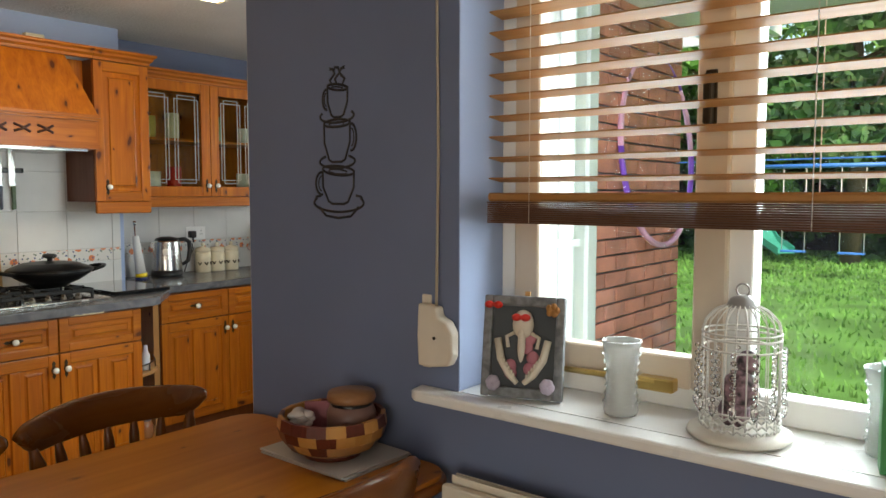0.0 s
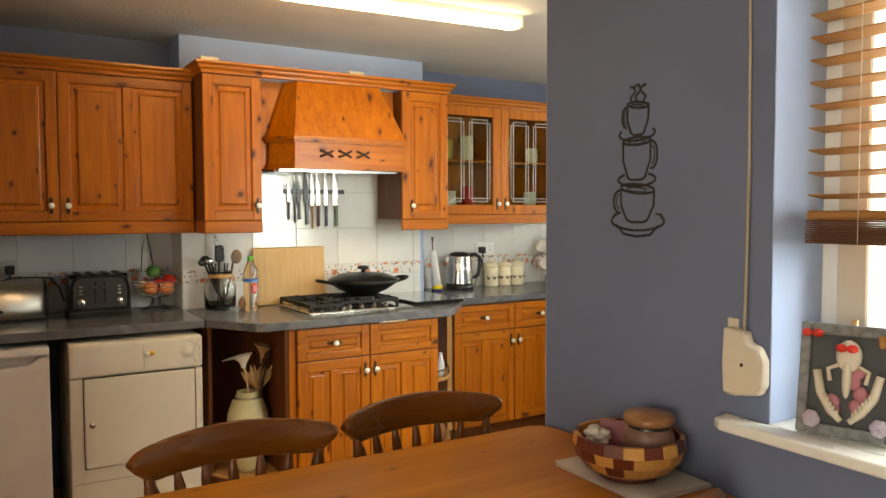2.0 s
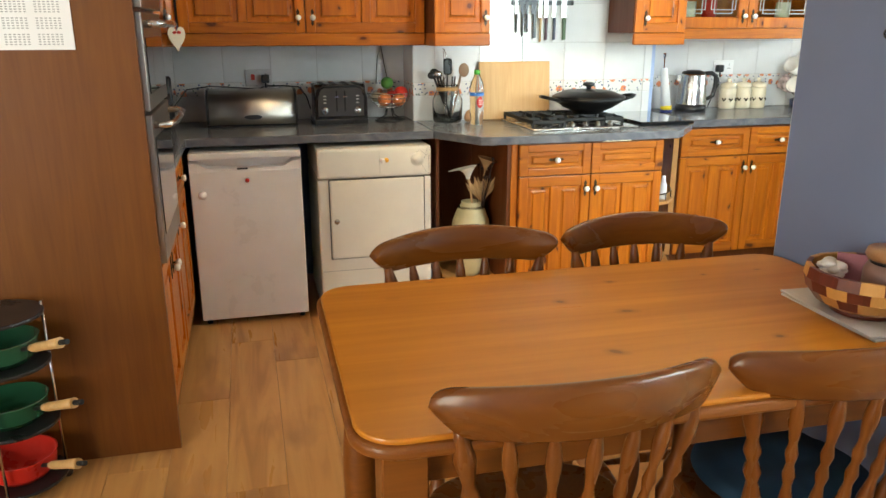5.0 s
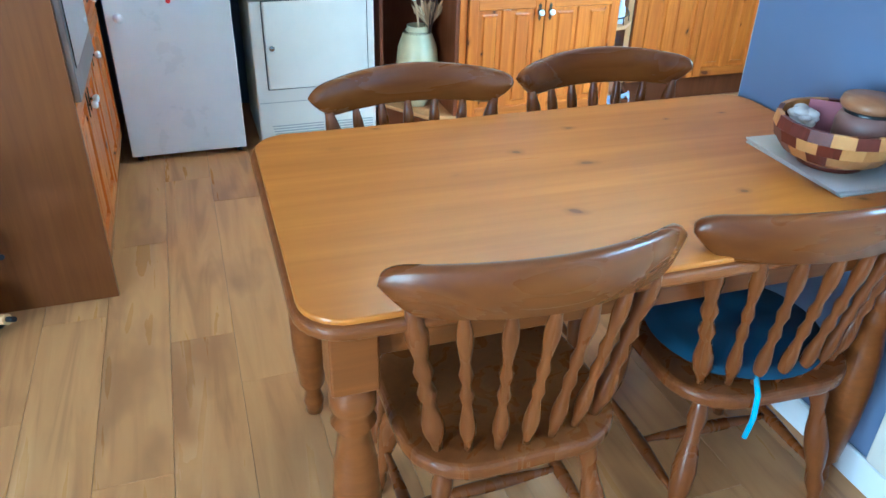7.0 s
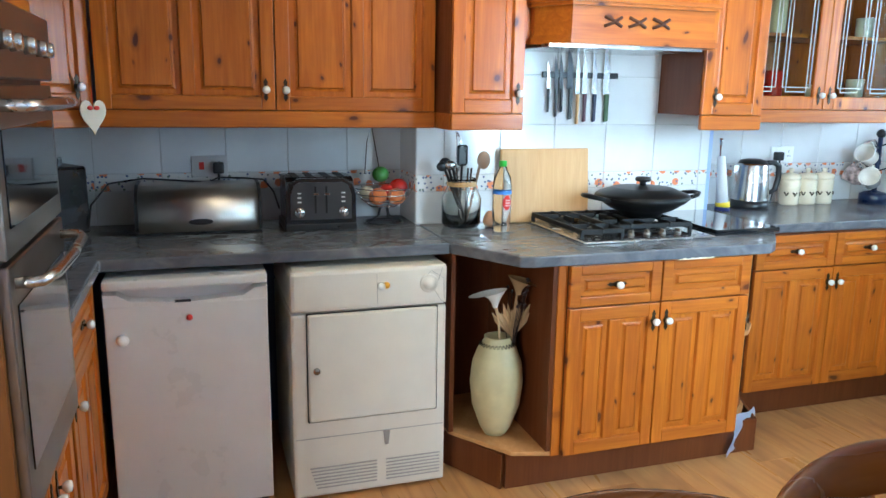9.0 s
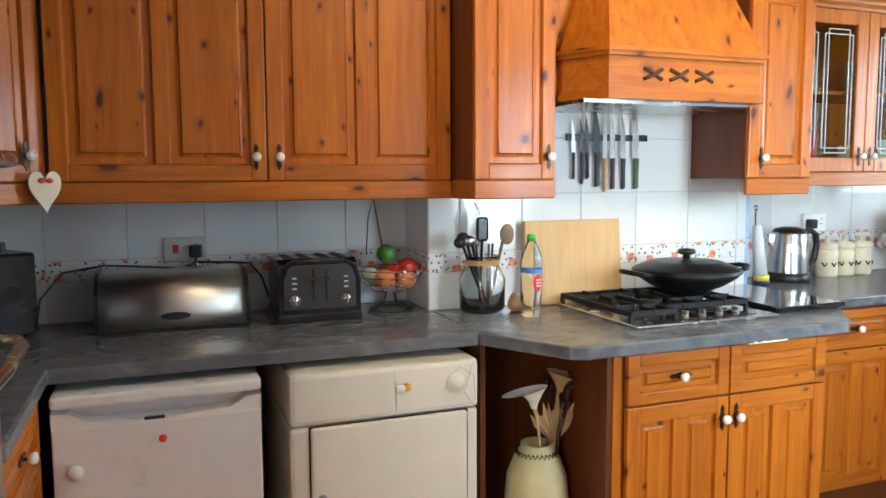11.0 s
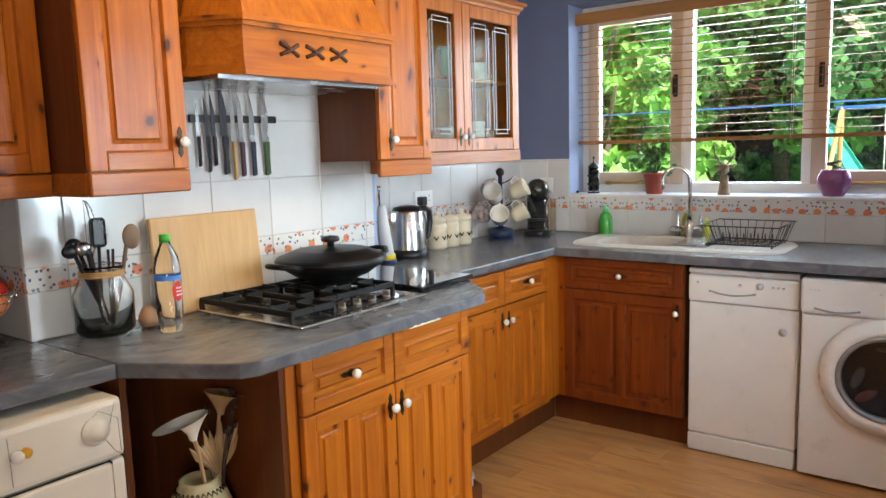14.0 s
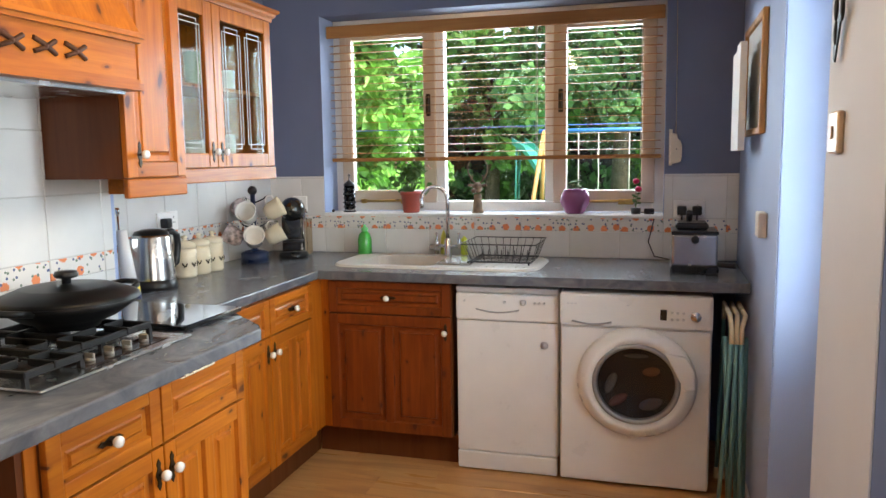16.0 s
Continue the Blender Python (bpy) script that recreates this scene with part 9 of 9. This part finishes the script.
swing()
bm = bm_new()
for q in ((-7.5, 9.0, 1.80), (3.0, 6.8, 1.74)):
    tube(bm, [(q[0], q[1], -0.15), q], 0.03, 8)
tube(bm, [(-7.5, 9.0, 1.78), (3.0, 6.8, 1.72)], 0.007, 6)
single("washing_line", bm, BLUEPLASTIC, "thin blue washing line between two posts", "washing line")
bm = bm_new()
for i in range(40):
    a = i * 0.9
    ball(bm, (1.5 + 0.35 * math.cos(a * 1.7), 12.6 + 0.5 * math.sin(a * 2.3), -0.10), 0.14, 8, (1, 1, 0.6))
single("rock_pile", bm, plain("pale_rock", (0.45, 0.38, 0.28), 0.9, vary=0.2), "small pile of pale stones on the lawn", "rocks")

# eaves and downpipe
bm = bm_new()
box(bm, -1.585, -1.20, 1.78, 4.5, 2.30, 2.33)
box(bm, -1.20, -1.17, 1.78, 4.53, 2.28, 2.46)
box(bm, -4.7, -1.20, 4.5, 4.53, 2.28, 2.46)
box(bm, -1.20, 2.9, 1.78, 2.05, 2.42, 2.46)
setting("soffit", bm, UPVC, "white plastic soffit and fascia of the eaves", "soffit")
th = thing("downpipe", pose(-1.54, 2.80, 0), "white plastic downpipe on the brick corner", "downpipe")
bm = bm_new()
tube(bm, [(0, 0, -0.14), (0, 0, 2.2), (0.1, 0, 2.3)], 0.033, 12)
part("pipe", bm, UPVC, th)
bm = bm_new()
box(bm, -0.045, 0.04, -0.045, 0.045, 1.2, 1.23, 0.003)
part("bracket", bm, UPVC, th)
bm = bm_new()
for y0, y1, x1 in ((2.655, 2.70, -1.555), (2.70, 2.83, -1.572), (2.83, 2.90, -1.558), (2.915, 3.02, -1.570), (3.02, 3.10, -1.552)):
    box(bm, -1.583, x1, y0, y1, -0.1, 2.28, 0.003)
setting("door_trim", bm, plain("grey_white_trim", (0.66, 0.65, 0.63), 0.5), "white plastic trim beside the back door", "trim")


def hoop():
    th = thing("hula_hoop", pose(-1.545, 3.765, 1.635, 0, -4, 0), "pink and purple hula hoop hung on the brick wall", "hoop")
    pink, purple = plain("pink_foam", (0.75, 0.35, 0.50), 0.5), plain("purple_foam", (0.22, 0.06, 0.50), 0.5)
    n = 8
    for k in range(n):
        bm = bm_new()
        pts = [(0, 0.45 * math.cos(2 * math.pi * (k + i / 8) / n), 0.48 * math.sin(2 * math.pi * (k + i / 8) / n)) for i in range(9)]
        tube(bm, pts, 0.015, 8)
        part("segment", bm, purple if k in (1, 4, 7) else pink, th)
    bm = bm_new()
    tube(bm, [(-0.045, 0, 0.47), (0.02, 0, 0.47), (0.02, 0, 0.49)], 0.006, 6)
    part("hook", bm, CASTIRON, th)


hoop()
bm = bm_new()
box(bm, -1.592, -1.583, 2.65, 4.105, -0.15, 2.30)
wall_b = setting("brick_wall", bm, MORTAR, "red brick outer wall of the kitchen", "brick wall")

# ---- tiles, planks and bricks ----
_cache = {}


def piece(name, w, h, t, material, parent, m, bevel=0.0015):
    key = (name, round(w, 3), round(h, 3), t, material.name)
    if key not in _cache:
        b = bm_new()
        bv = bevel
        v0 = [b.verts.new(p) for p in ((0, 0, 0), (w, 0, 0), (w, 0, h), (0, 0, h))]
        v1 = [b.verts.new(p) for p in ((0, -t + bv, 0), (w, -t + bv, 0), (w, -t + bv, h), (0, -t + bv, h))]
        v2 = [b.verts.new(p) for p in ((bv, -t, bv), (w - bv, -t, bv), (w - bv, -t, h - bv), (bv, -t, h - bv))]
        for p, q in ((v0, v1), (v1, v2)):
            for i in range(4):
                b.faces.new((p[i], p[(i + 1) % 4], q[(i + 1) % 4], q[i]))
        b.faces.new(v2)
        me = bpy.data.meshes.new(name)
        b.normal_update()
        b.to_mesh(me)
        b.free()
        me.materials.append(material)
        _cache[key] = me
    ob = new(name, _cache[key])
    ob.parent = parent
    ob.matrix_basis = m
    return ob


def tiling(name, frame_m, length, top, offset, label, cut=None):
    """Tiles on a wall: local x along it, z up; cut: (x0, x1, z) of an opening above z."""
    g = 0.003
    b = bm_new()
    if cut:
        box(b, 0, cut[0], -0.004, 0, 0.912, top)
        box(b, cut[0], cut[1], -0.004, 0, 0.912, cut[2])
        box(b, cut[1], length, -0.004, 0, 0.912, top)
    else:
        box(b, 0, length, -0.004, 0, 0.912, top)
    base = setting(name, b, GROUT, label, "tiled wall")
    base.matrix_world = frame_m
    rows = [(0.9135, 1.046, "tile"), (1.048, 1.115, "border_tile"), (1.118, 1.322, "tile"), (1.325, 1.528, "tile"), (1.531, 1.735, "tile")]
    xs = [0.0]
    x = offset
    while x < length - 0.01:
        if x > 0.01:
            xs.append(x)
        x += 0.25
    xs.append(length)
    if cut:
        xs = sorted(set(xs) | {cut[0], cut[1]})
    for z0, z1, nm in rows:
        z1 = min(z1, top)
        if z1 - z0 < 0.01:
            continue
        for a, c in zip(xs, xs[1:]):
            if c - a < 0.012:
                continue
            zz = z1
            if cut and a >= cut[0] - 1e-6 and c <= cut[1] + 1e-6:
                zz = min(z1, cut[2])
            if zz - z0 < 0.008:
                continue
            piece(nm, c - a - g, zz - z0, 0.0085 + random.uniform(0, 0.0006) * 0, BORDER if nm == "border_tile" else TILE, base, Matrix.Translation((a + g / 2, 0, z0)))


tiling("tiles_left", EAST(XW, YL, 0), 0.88 - YL, 1.36, 0.115, "white tiled splashback with a floral border")
tiling("tiles_breast_side", SOUTH(XW, 0.88, 0), 0.25, 1.36, 0.0, "white tiled side of the chimney breast")
tiling("tiles_breast", EAST(-4.10, 0.872, 0), 1.42, 1.66, 0.12, "white tiled splashback behind the hob with a floral border")
tiling("tiles_right", EAST(XW, 2.29, 0), YW - 2.29, 1.36, 0.14, "white tiled splashback behind the kettle with a floral border")
tiling("tiles_window", SOUTH(XW, YW, 0), XR - XW, 1.335, 0.20, "white tiled wall under the window with a floral border", cut=(-4.01 - XW, -2.19 - XW, 1.115))
tiling("tiles_south", NORTH(-3.37, YL, 0), -3.37 - XW, 1.36, 0.1, "white tiled wall behind the microwave")
pw = 0.19
row = 0
y = -3.0
while y < YW:
    x = XW - [0.0, 0.45, 0.9, 0.25][row % 4]
    while x < 2.6:
        a, c = max(x, XW), min(x + 1.2, 2.6)
        h = min(pw, YW - y)
        if c - a > 0.05 and h > 0.02 and not (a > XR + 0.3 and y > 1.5):
            c2 = min(c, XR + 0.24) if y > YD - 0.02 else c
            if c2 - a > 0.03 and y > -2.4:
                piece("plank", c2 - a - 0.001, h - 0.001, 0.012, PLANK, FLOOR, Matrix.Translation((a, y, -0.012)) @ pose(0, 0, 0, -90), bevel=0.0008)
        x += 1.2
    y += pw
    row += 1
z = -0.14
row = 0
while z < 2.27:
    y = 3.105 - (0.1125 if row % 2 else 0)
    while y < 4.09:
        a, c = max(y, 3.105), min(y + 0.215, 4.105)
        if c - a > 0.03:
            piece("brick", c - a, 0.067, 0.012, BRICK, wall_b, Matrix.Translation((-1.575, a, z)) @ pose(0, 0, 0, 0, 0, 90), bevel=0.003)
        y += 0.225
    z += 0.075
    row += 1
